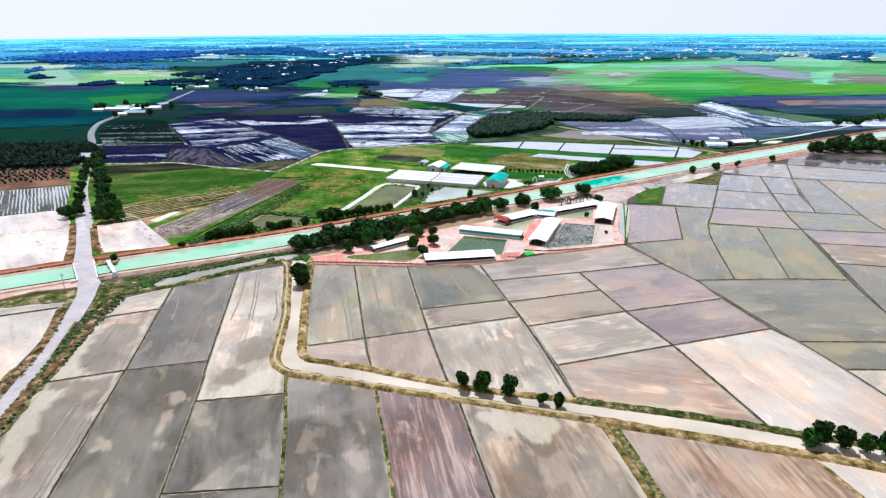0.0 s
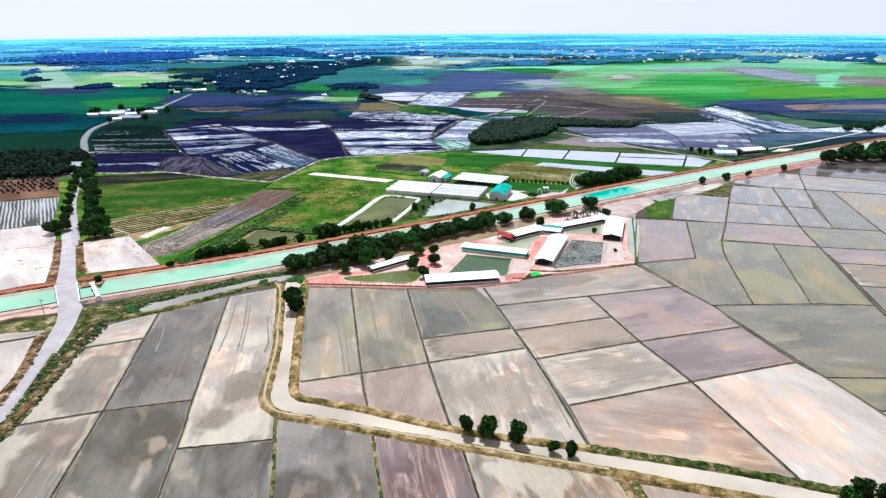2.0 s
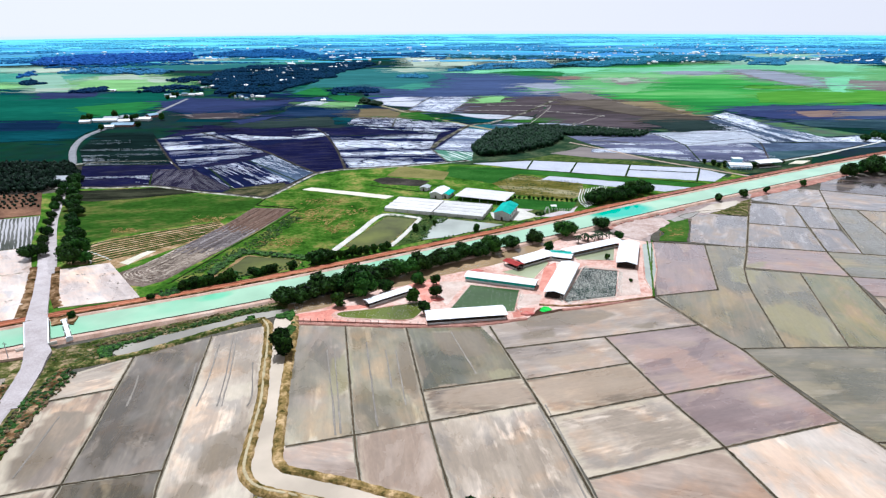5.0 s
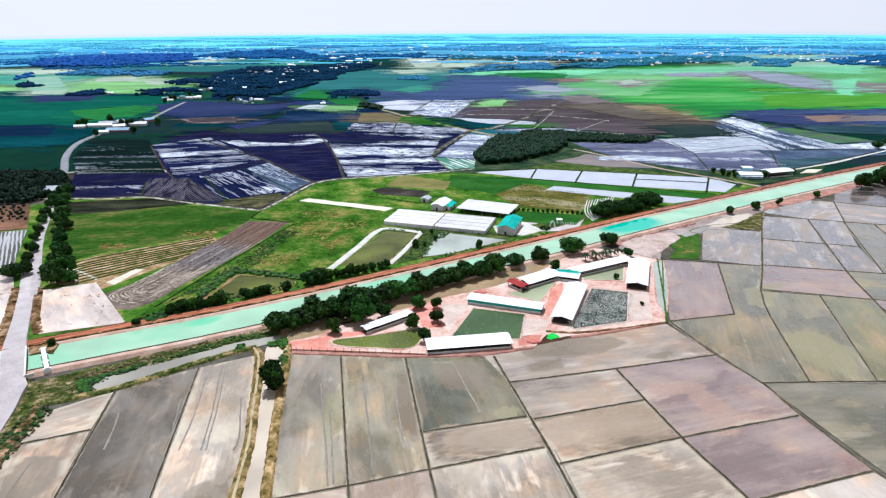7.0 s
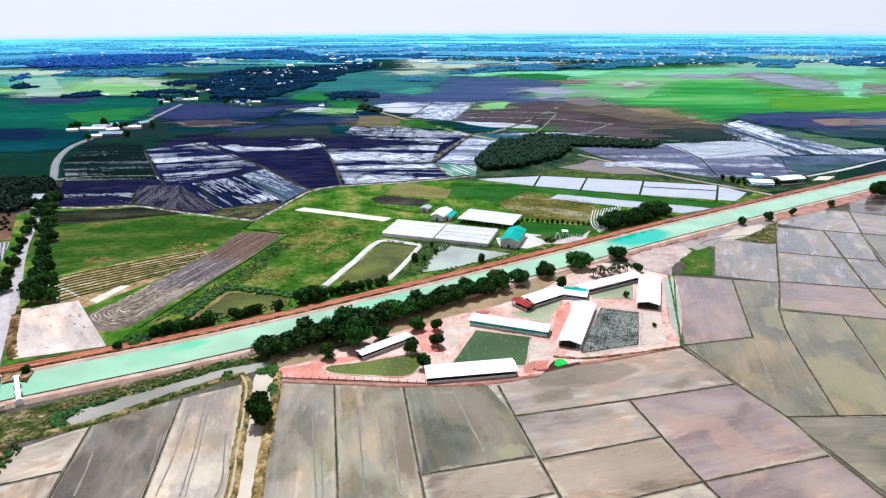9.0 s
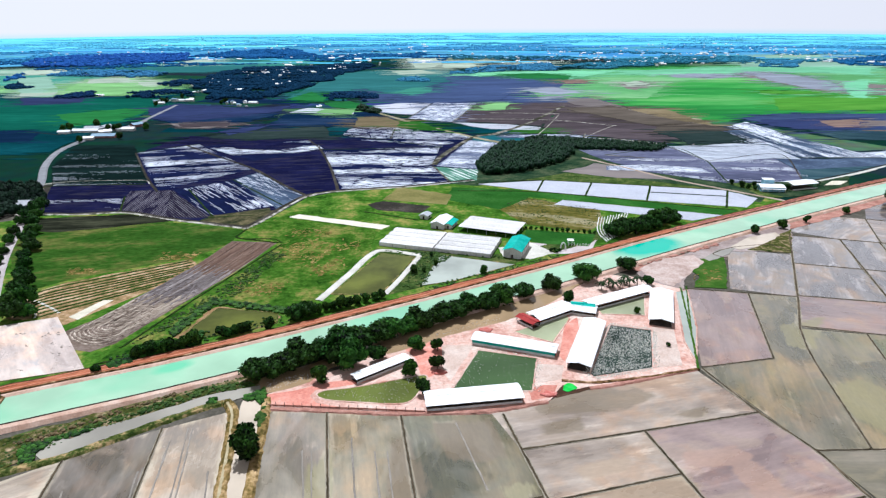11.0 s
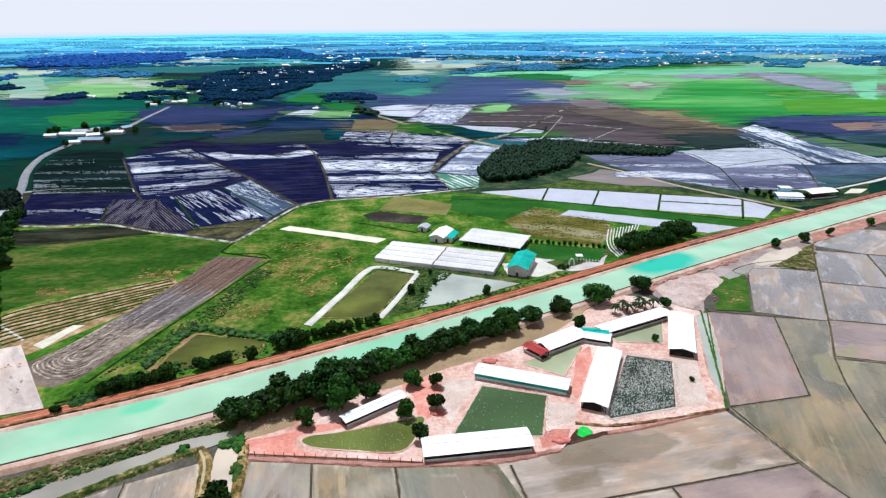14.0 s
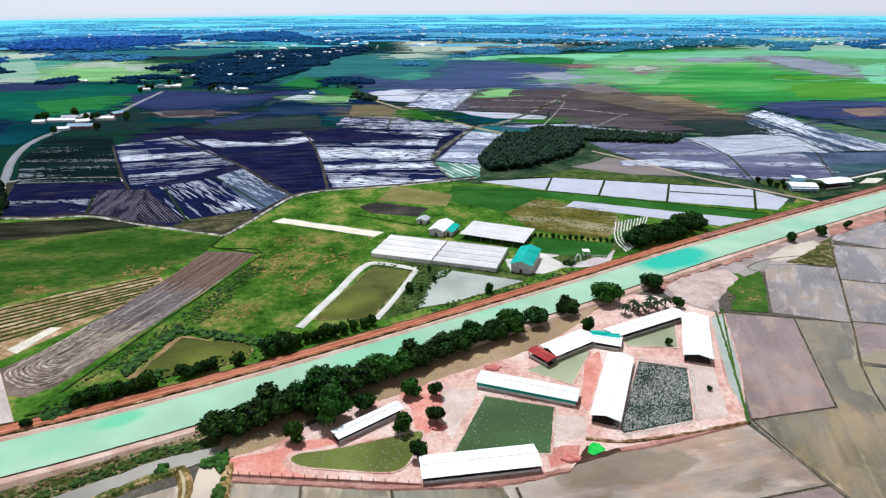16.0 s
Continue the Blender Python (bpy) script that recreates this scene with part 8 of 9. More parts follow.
wheel_track([(-18.2, 227.6), (-12.6, 195)])
wheel_track([(1.4, 240.5), (9.4, 212.2)])
wheel_track([(-92, 108.5), (-96.8, 137.9)])
wheel_track([(-97.1, 108.5), (-101.5, 135.5), (-102.7, 143.1)])
wheel_track([(-110.9, 163.8), (-114.3, 189.7)])
wheel_track([(-39.7, 227.8), (-30.2, 181.5)])
wheel_track([(-29.2, 233.5), (-20.2, 184.6)])
wheel_track([(-90.8, 108.5), (-95.2, 138.4)])

# banks and rough ground
ground_patch([(88.2, 360.5), (124.2, 381), (163.3, 408.2), (216.1, 439.9), (272.7, 474.4), (343.1, 520.3), (325.1, 494.5), (249.3, 448.1), (208.2, 424.9), (189.8, 415.3), (173.6, 409.1), (144.8, 394.6), (121.4, 373.3), (94.8, 353.6)], "clay")
bund([(140.7, 373.1), (136, 380), (150.3, 388.9), (170.7, 392.5), (177.4, 381.5)], 1.3, 0.4, 'earth')
plot([(-237.6, 418.9), (-249.6, 441.8), (-199.2, 450), (-164.8, 437.4), (-195, 426.2)], 'dark_tilth', 0.04)
ground_patch([(-132.2, 151.7), (-132.1, 172.5), (-140.4, 202.3), (-151.5, 229.2), (-146.5, 235), (-129.5, 222.3), (-124.6, 210.2), (-122, 195.7), (-117.2, 154.5), (-113.2, 124.3)], "verge")
bank_patch([(-154.5, 251.9), (-151.2, 255.3), (-144.1, 253.1), (-142.2, 246.4), (-146.0, 247.1), (-150.0, 245.2)], "brush", 1.05)
bank_patch([(-154.9, 223.8), (-148.0, 227.6), (-144.7, 222.5), (-148.7, 220.9), (-160.2, 217.9), (-168.7, 210.7), (-171.5, 214.8)], "lining", 1.2)
ground_patch([(-132.9, 224.5), (-128.6, 234.8), (-122.2, 239), (-121.5, 230.6), (-123.8, 222.2), (-129, 219)], "lush")
ground_patch([(-176.9, 215.9), (-147.5, 226.4), (-143.4, 210.5), (-168.9, 204.5)], "verge")
bund([(-194.6, 304.9), (-179.3, 277), (-167.4, 252.5)], 3.6, 0.6, 'brush')
bund([(-183.8, 304.8), (-168.8, 278.4), (-157.3, 262.2)], 3.6, 0.6, 'brush')
bund([(-141.9, 205.6), (-133.2, 181.8), (-129.2, 162.3), (-129.2, 147.4)], 3.2, 0.7, 'brush')
bund([(-128.4, 218), (-124.5, 194), (-120.9, 168.9), (-119.7, 150.1), (-116.2, 128.7)], 3.0, 0.7, 'brush')
ground_patch([(89.4, 355.3), (134, 388.2), (178, 421.7), (200.5, 427.7), (186.3, 398.3), (174, 382.6), (145.1, 382.9), (139.7, 373.1), (122.4, 373.3), (103.8, 334.8), (93.7, 338.8)], "wet_clay")
ground_patch([(117.1, 371.4), (140.4, 375), (124.9, 337), (110.7, 338.6), (117.8, 350.8)], "lush")
ground_patch([(160.1, 387.9), (195.7, 417.8), (176.8, 380.6), (155.6, 384.9)], "verge")
ground_patch([(93.5, 347.5), (92.2, 359.9), (106, 373.5), (125.2, 377.9), (127.1, 368.9), (110.8, 349.6), (101.8, 339.5)], "pale_bank")
creek([(128.7, 373.3), (141, 385.3), (151.3, 388.1), (142.4, 377.8), (129.9, 369.5)], "creek_pale")
creek([(149.3, 390.2), (164.8, 403.6), (184.1, 412.3), (184.2, 406.6), (164.1, 390.1), (151.8, 385.2)], "channel_water")
ground_patch([(-41.3, 381.9), (-38.1, 388.6), (24, 380.1), (45.2, 389.4), (88.2, 418), (87.9, 406), (54.6, 381.2), (-21.6, 334), (-30.1, 329.4), (-15.6, 375.2)], "scrub_green")
ground_patch([(26.1, 389.6), (44.9, 396.6), (54.6, 381.2), (42.9, 373.5), (27.6, 376.2)], "concrete")

# long strips of crops and soil far out
far_strips()

# roads
lane([(-119.3, 130.9), (-121.6, 142), (-124.2, 154.5), (-127.1, 167.2), (-130.7, 181.8), (-134.7, 198.6), (-140.7, 218.1), (-146, 232.1)], 4.2, "road_pale")
lane([(-159.9, 253.1), (-173.5, 276.9), (-188.1, 303), (-203.3, 328.3)], 5.5, "road_pale")
lane([(-181.5, 296.3), (-194.7, 318.9), (-223.3, 367.2), (-244.5, 408.8), (-269.7, 461.1), (-293.2, 510.4)], 4.0, "road_pale")
lane([(-259, 440), (-305, 530), (-330, 574), (-349, 615), (-361, 655), (-366, 709), (-368, 740), (-358.3, 793.3), (-367.1, 867.9), (-377.3, 951.0)], 4.2, "asphalt", 0.35)
lane([(116, 607), (139, 576), (168, 532), (196, 502), (216, 481), (225, 471)], 1.8, "clay_road")
lane([(-117.6, 421.7), (-112, 436.7), (-98.1, 486.3), (-75.1, 502), (-29, 513), (19.6, 531)], 1.1, 'worn_curb')
lane([(-119.6, 424.7), (-114, 438.7), (-100.2, 487.6), (-76, 504.2), (-30, 515.4), (19, 533.4)], 1.8, 'dark_soil')
lane([(-300, 449), (-255.1, 449.7), (-229.7, 449.4), (-202.8, 452.6), (-170.2, 439.1), (-143.3, 430.2), (-117.6, 421.7)], 1.1, 'worn_curb')
lane([(-300, 451.2), (-255.1, 451.8), (-229.7, 451.6), (-202.3, 454.8), (-169.6, 441.2), (-142.7, 432.3), (-117.2, 423.8)], 1.6, 'dark_soil')
bund([(-117.2, 420.6), (-118, 412), (-117, 405.2), (-92.6, 397.4)], 1.2, 0.6, 'hedge')
lane([(-86, 870), (-36, 790), (22, 710), (60, 667)], 4.0, "dry_road")
lane([(-12, 582), (-4, 620), (24, 702), (51, 725), (95, 794), (158, 929)], 4.0, "ditch")

# more plots of the far plain
plot([(-948, 987), (-593, 1022), (-433, 1030), (-391, 929), (-378, 809), (-414, 756), (-704, 753)], 'crop_mid', 0.16)
plot([(-496, 868), (-434, 920), (-393, 910), (-390, 821), (-422, 779)], 'crop_light', 0.2)
plot([(-713, 1207), (-723, 1354), (-644, 1372), (-526, 1244), (-479, 1126), (-603, 1094), (-670, 1097)], 'lime', 0.16)
plot([(-728, 1343), (-656, 1384), (-617, 1327), (-681, 1279)], 'far_pale', 0.2)
plot([(-1572, 1586), (-907, 1597), (-825, 1466), (-1423, 1444)], 'far_pale', 0.16)
plot([(-736, 1779), (-712, 1925), (-594, 1790), (-560, 1642), (-660, 1648)], 'far_pale', 0.16)
plot([(-580, 1750), (-445, 2004), (-374, 2050), (-350, 1857), (-444, 1604), (-496, 1560)], 'dull_green', 0.16)
plot([(-1409, 1431), (-847, 1429), (-678, 1352), (-725, 1234), (-1168, 1199)], 'dull_green', 0.16)
plot([(-888, 1695), (-727, 1740), (-605, 1612), (-677, 1512), (-799, 1532)], 'dull_green', 0.16)
plot([(-350, 831), (-263, 906), (-211, 869), (-240, 792), (-317, 794)], 'purple', 0.16)
plot([(-320, 794), (-257, 806), (-246, 772), (-289, 763)], 'mauve_soil', 0.16)
plot([(-224, 746), (-138, 772), (-120, 709), (-197, 697), (-249, 706)], 'olive_dark', 0.16)
plot([(-267, 717), (-248, 711), (-226, 675), (-252, 675)], 'plum_dark', 0.2)
plot([(-261, 1126), (-214, 1163), (-184, 1010), (-228, 993)], 'crop_mid', 0.16)
plot([(245, 1378), (478, 1441), (638, 1459), (491, 1300), (402, 1225), (293, 1006), (217, 1021), (181, 1041)], 'pale_rice', 0.16)
plot([(476, 1000), (556, 1022), (915, 1004), (780, 868), (428, 887)], 'lime_rice', 0.16)
plot([(595, 1448), (686, 1456), (672, 1252), (945, 1035), (845, 934), (603, 1060), (594, 1217)], 'mauve_soil', 0.2)
plot([(310, 1211), (365, 1265), (357, 1191), (310, 1113), (301, 1144)], 'mauve_soil', 0.2)
plot([(484, 1064), (595, 1088), (591, 1067), (486, 1044)], 'pale_rice', 0.2)
plot([(242, 911), (284, 891), (296, 770), (254, 742), (232, 833)], 'dry_brown', 0.2)
plot([(348, 814), (403, 853), (756, 844), (647, 733), (374, 742)], 'violet', 0.2)
plot([(433, 794), (718, 805), (674, 761), (416, 757)], 'mauve_soil', 0.24)
plot([(230, 736), (290, 760), (295, 685), (254, 664), (230, 666)], 'olive_dark', 0.2)
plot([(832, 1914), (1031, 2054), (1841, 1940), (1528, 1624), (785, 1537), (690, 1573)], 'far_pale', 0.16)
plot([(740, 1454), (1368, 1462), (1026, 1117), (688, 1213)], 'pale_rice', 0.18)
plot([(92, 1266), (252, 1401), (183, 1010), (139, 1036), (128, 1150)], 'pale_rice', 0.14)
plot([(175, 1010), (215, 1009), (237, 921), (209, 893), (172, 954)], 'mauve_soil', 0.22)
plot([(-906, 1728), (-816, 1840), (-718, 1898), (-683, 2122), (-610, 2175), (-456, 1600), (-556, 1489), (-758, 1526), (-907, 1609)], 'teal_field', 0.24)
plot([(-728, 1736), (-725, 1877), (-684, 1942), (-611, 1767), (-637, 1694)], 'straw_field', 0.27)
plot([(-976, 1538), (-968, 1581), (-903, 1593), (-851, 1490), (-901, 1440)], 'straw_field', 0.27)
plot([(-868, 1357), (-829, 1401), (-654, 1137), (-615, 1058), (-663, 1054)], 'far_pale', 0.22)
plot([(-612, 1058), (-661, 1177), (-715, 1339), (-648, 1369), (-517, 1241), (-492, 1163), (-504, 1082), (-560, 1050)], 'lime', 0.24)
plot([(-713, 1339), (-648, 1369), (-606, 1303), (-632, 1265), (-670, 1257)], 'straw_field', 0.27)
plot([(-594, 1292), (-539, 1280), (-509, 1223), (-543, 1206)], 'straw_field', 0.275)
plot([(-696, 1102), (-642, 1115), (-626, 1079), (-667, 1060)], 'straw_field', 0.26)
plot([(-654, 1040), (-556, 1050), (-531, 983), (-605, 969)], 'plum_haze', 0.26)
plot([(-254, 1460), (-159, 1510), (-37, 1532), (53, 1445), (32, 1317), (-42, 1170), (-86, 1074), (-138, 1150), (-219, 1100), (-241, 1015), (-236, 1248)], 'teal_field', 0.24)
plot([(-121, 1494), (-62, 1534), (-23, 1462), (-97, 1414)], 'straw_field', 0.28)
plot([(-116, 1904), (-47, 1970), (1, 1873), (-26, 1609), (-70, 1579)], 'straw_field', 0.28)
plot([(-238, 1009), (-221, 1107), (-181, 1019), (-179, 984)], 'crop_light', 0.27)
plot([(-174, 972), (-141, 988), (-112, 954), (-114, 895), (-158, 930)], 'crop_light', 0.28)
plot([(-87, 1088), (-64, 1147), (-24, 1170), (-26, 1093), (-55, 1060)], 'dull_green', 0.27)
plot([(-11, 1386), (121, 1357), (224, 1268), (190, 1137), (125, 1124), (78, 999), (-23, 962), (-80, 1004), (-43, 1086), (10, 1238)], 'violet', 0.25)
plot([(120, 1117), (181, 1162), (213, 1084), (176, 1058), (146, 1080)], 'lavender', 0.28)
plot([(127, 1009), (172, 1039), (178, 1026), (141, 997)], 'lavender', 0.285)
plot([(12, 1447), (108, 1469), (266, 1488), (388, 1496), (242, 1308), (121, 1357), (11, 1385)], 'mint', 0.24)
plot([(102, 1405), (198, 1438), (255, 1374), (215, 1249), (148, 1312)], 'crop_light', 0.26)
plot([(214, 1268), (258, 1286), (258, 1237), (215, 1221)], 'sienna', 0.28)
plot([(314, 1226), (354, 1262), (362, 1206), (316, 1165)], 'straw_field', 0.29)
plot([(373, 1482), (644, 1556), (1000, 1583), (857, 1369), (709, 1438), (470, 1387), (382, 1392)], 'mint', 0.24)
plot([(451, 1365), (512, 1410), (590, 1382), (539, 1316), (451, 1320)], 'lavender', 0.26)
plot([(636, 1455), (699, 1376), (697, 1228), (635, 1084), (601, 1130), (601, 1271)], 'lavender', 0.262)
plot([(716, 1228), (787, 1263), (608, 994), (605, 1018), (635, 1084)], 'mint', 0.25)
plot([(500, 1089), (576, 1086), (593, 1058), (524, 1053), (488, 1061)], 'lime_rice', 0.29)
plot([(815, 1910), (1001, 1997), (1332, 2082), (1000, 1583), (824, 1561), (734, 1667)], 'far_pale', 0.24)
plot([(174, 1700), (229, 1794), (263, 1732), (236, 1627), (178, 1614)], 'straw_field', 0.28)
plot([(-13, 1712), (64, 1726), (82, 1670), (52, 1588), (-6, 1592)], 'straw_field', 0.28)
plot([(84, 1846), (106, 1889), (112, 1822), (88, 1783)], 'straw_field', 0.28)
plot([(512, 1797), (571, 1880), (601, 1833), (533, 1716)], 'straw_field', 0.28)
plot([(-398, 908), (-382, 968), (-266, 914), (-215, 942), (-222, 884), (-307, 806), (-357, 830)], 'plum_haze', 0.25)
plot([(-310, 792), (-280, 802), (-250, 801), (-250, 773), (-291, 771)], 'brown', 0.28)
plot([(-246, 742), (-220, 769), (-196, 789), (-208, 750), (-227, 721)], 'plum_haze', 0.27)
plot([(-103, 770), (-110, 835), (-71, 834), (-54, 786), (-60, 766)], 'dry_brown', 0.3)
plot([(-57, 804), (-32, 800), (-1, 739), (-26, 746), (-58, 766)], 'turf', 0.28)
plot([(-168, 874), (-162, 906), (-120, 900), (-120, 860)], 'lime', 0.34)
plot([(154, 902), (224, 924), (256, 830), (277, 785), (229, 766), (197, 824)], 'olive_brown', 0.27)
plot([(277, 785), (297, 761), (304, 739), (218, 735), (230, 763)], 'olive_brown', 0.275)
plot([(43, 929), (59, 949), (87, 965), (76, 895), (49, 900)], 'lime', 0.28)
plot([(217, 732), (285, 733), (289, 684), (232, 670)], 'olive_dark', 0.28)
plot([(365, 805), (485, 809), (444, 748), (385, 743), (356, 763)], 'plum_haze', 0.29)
plot([(428, 796), (480, 802), (448, 755), (421, 755)], 'sienna', 0.3)
plot([(-210, 673), (-166, 680), (-136, 660), (-156, 644), (-197, 649)], 'plum_dark', 0.2)
lane([(25, 822), (119, 812), (188, 769)], 0.3, "worn_curb")
lane([(54, 870), (140, 860)], 0.3, "worn_curb")
lane([(186, 772), (158, 732), (130, 688)], 0.3, "worn_curb")

lane([(90, 699), (162, 693), (205, 667)], 0.3, "worn_curb")
lane([(138, 851), (111, 767), (87, 699)], 0.3, "worn_curb")
lane([(215, 1009), (230, 921), (258, 816), (293, 766)], 0.3, "worn_curb")
lane([(-320, 794), (-242, 799), (-200, 828)], 1.0, "olive_dark")
lane([(-299, 760), (-219, 764), (-139, 779)], 1.0, "olive_dark")
lane([(-207, 694), (-124, 704)], 1.0, "olive_dark")
lane([(-453, 744), (-407, 726)], 1.0, "olive_dark")
lane([(-324, 846), (-263, 906), (-211, 924)], 1.0, "olive_dark")
lane([(-175, 964), (-72, 1006), (24, 1015)], 1.0, "olive_dark")
lane([(-135, 902), (-22, 918)], 1.0, "olive_dark")
lane([(-418, 874), (-380, 882)], 1.0, "olive_dark")
lane([(-130, 1085), (0, 1095)], 1.0, "olive_dark")

# redder clay on the yard
yard_patch([(-61, 255), (-50.8, 257.6), (-41, 262.4), (-31.8, 264), (-25.3, 263.3), (-37.3, 259.4), (-44.4, 257.8), (-45.7, 254.3), (-42.7, 250.5), (-35.1, 248.3), (-58.5, 249.1)], "red_clay")
yard_patch([(-17.5, 285.2), (-11.4, 288.5), (-4.2, 289.7), (-1.5, 283.7), (-4.8, 267.6), (-8.2, 263.9), (-10.5, 267.6), (-12.1, 276.7)], "red_clay")
yard_patch([(25.4, 258.1), (31.2, 260.4), (35.5, 260.4), (33.4, 254.2), (25.9, 251.7)], "red_clay")
yard_patch([(45.6, 302.7), (51.9, 309.1), (50.7, 299.2), (40.6, 275.2), (39.4, 279.3)], "red_clay")
yard_patch([(79.4, 300.8), (87.6, 299.1), (81.5, 272.5), (72.7, 271.2), (74.3, 283.5)], "pale_clay")
yard_patch([(29.5, 273.9), (40, 272.6), (37.5, 263.9), (29, 261.5)], "pale_clay")
yard_patch([(-3.3, 286.7), (9.2, 286.6), (7.2, 282.2), (0, 262.7), (-2.4, 267.6)], "pale_clay")

# flecks on the ponds
flecks([(63.2, 301.3), (78.1, 297.3), (70.1, 271.3), (48.9, 266), (48.3, 267.6)], 3000)
fleck_rim([(63.4, 302.1), (78.6, 297.8), (70.4, 271), (48.7, 265.3), (48, 267.2), (63.4, 302.1)], 1100)
fleck_rim([(10.4, 283.1), (31.2, 277.3), (26.8, 256.9), (0.2, 257)], 260)
flecks([(10.7, 281.8), (30.6, 276.7), (26.5, 258.1), (1.1, 258.2)], 130)
flecks([(-42.3, 254.7), (-31.9, 258.2), (-8.9, 266.2), (-11, 258.2), (-16.8, 250.2), (-27.6, 251.3)], 170)
flecks([(-62.8, 261.9), (-60.3, 256.8), (-53.4, 260.7), (-42.7, 267.8), (-44.1, 270.5)], 160)
flecks([(-19.6, 283.8), (-3.3, 294.1), (20.9, 307), (19.1, 310.1), (-5.2, 296.2)], 120)

# scrub and tufts
tufts([(-66.7, 251.1), (-66.7, 254.0), (-63.7, 255.8), (-61.7, 258.8), (-59.0, 250.6), (-60.6, 250.0), (-62.6, 252.3)], 150, 1.3, 0.8, M["leaf_light"], 31)
tufts([(-60.2, 242.5), (-59.2, 246.4), (-58.3, 249.2), (-56.7, 242.5), (-56.8, 237.4)], 90, 1.2, 0.8, M["grass_clump"], 32)
tufts([(-77.2, 250.0), (-77.6, 252.9), (-75.4, 252.6), (-74.8, 250.0)], 60, 1.2, 0.9, M["leaf_light"], 33)
tufts([(-120.4, 223.8), (-124.1, 229.3), (-112.7, 236.3), (-100.8, 244.6), (-87.9, 254.1), (-82.7, 258.8), (-67.6, 262.5), (-65.0, 260.0), (-72.3, 257.6), (-79.8, 255.8), (-86.5, 250.6), (-99.8, 242.5), (-111.1, 236.3), (-118.2, 232.2), (-117.9, 226.4)], 900, 1.1, 0.6, M["grass_clump"], 34)
tufts([(-119.0, 221.7), (-123.4, 228.2), (-117.0, 232.7), (-111.1, 236.3), (-105.3, 237.5), (-116.2, 231.5), (-117.3, 225.9), (-116.2, 222.1)], 260, 1.2, 0.7, M["leaf_light"], 35)
tufts([(-125.7, 231.6), (-114.2, 238.7), (-102.5, 247.9), (-89.2, 257.0), (-88.4, 255.2), (-101.5, 246.0), (-113.0, 236.8), (-124.4, 229.7)], 240, 1.0, 0.6, M["straw"], 36)
bund([(-122.7, 285), (-116.8, 306.8), (-110.3, 329.7), (-100.9, 360.6), (-90.3, 394.7)], 0.9, 0.6, 'hedge')
bund([(-126.6, 273.4), (-114, 279.2)], 0.9, 0.6, 'hedge')
bund([(-114.4, 403.7), (-97.1, 403.6), (-90.6, 397.6)], 0.9, 0.6, 'hedge')
tufts([(-140.2, 220.1), (-136.3, 229.4), (-118.8, 239.1), (-96.8, 252.5), (-71.5, 266), (-63.8, 260.5), (-78.3, 255.7), (-95.2, 244.2), (-108, 235.9), (-123.4, 220.1)], 600, 0.6, 0.3, M["grass_clump"], 3)
tufts([(-140.2, 220.1), (-136.3, 229.4), (-118.8, 239.1), (-96.8, 252.5), (-71.5, 266), (-63.8, 260.5), (-78.3, 255.7), (-95.2, 244.2), (-108, 235.9), (-123.4, 220.1)], 350, 0.6, 0.25, M["straw"], 13)
tufts([(-37.9, 387.2), (23.8, 378.8), (35.9, 369.8), (-3.9, 381.6), (-12.3, 357.2), (-13.4, 341.3), (-21.7, 335.4), (-15.6, 375.2)], 500, 1, 0.55, M["grass_clump"], 4)
tufts([(-110.1, 298.1), (-109.1, 306.1), (-103.7, 326.4), (-69.4, 318), (-67.8, 312.6), (-100, 321.4), (-105, 301.5), (-106.2, 293.8)], 520, 1.7, 0.9, M["leaf_light"], 5)
tufts([(-128.4, 218), (-123.7, 212.7), (-122.2, 189.8), (-119.9, 167.2), (-118.8, 148.7), (-116.4, 133.3), (-118.9, 136.9), (-122.7, 157.5), (-130, 198.5)], 500, 0.8, 0.4, M["grass_clump"], 6)
tufts([(-143.3, 208), (-139.7, 205.6), (-130.1, 179.9), (-126.3, 159.1), (-126.4, 143.3), (-130.2, 148.8), (-131.1, 164), (-135, 183.8)], 700, 0.7, 0.4, M["straw"], 14)
tufts([(-143.3, 208), (-139.7, 205.6), (-130.1, 179.9), (-126.3, 159.1), (-126.4, 143.3), (-130.2, 148.8), (-131.1, 164), (-135, 183.8)], 260, 0.9, 0.5, M["leaf"], 15)
tufts([(-128.4, 218), (-122.1, 212.7), (-121.2, 189.7), (-118, 165.5), (-117.1, 147.3), (-114.9, 130.9), (-118.9, 136.9), (-122.7, 157.5), (-130, 198.5)], 400, 0.9, 0.5, M["straw"], 16)
tufts([(-128.4, 218), (-122.1, 212.7), (-121.2, 189.7), (-118, 165.5), (-117.1, 147.3), (-114.9, 130.9), (-118.9, 136.9), (-122.7, 157.5), (-130, 198.5)], 260, 1.1, 0.6, M["leaf"], 17)
tufts([(29, 460.5), (52.4, 486), (95.7, 459.9), (92.7, 435.4), (79.2, 418.1), (45.3, 431.3)], 700, 0.7, 0.35, M["grass_clump"], 7)
tufts([(-120, 288), (-106, 332), (-93, 384), (-84, 380), (-94, 330), (-104, 326), (-111, 300)], 520, 0.9, 0.45, M["grass_clump"], 51)
tufts([(-120, 288), (-106, 332), (-93, 384), (-84, 380), (-94, 330), (-104, 326), (-111, 300)], 200, 0.8, 0.5, M["leaf"], 52)
tufts([(-120, 272), (-90, 291), (-60, 309), (-31, 328), (-37, 333), (-66, 315), (-96, 297), (-124, 279)], 420, 1.0, 0.6, M["leaf"], 53)
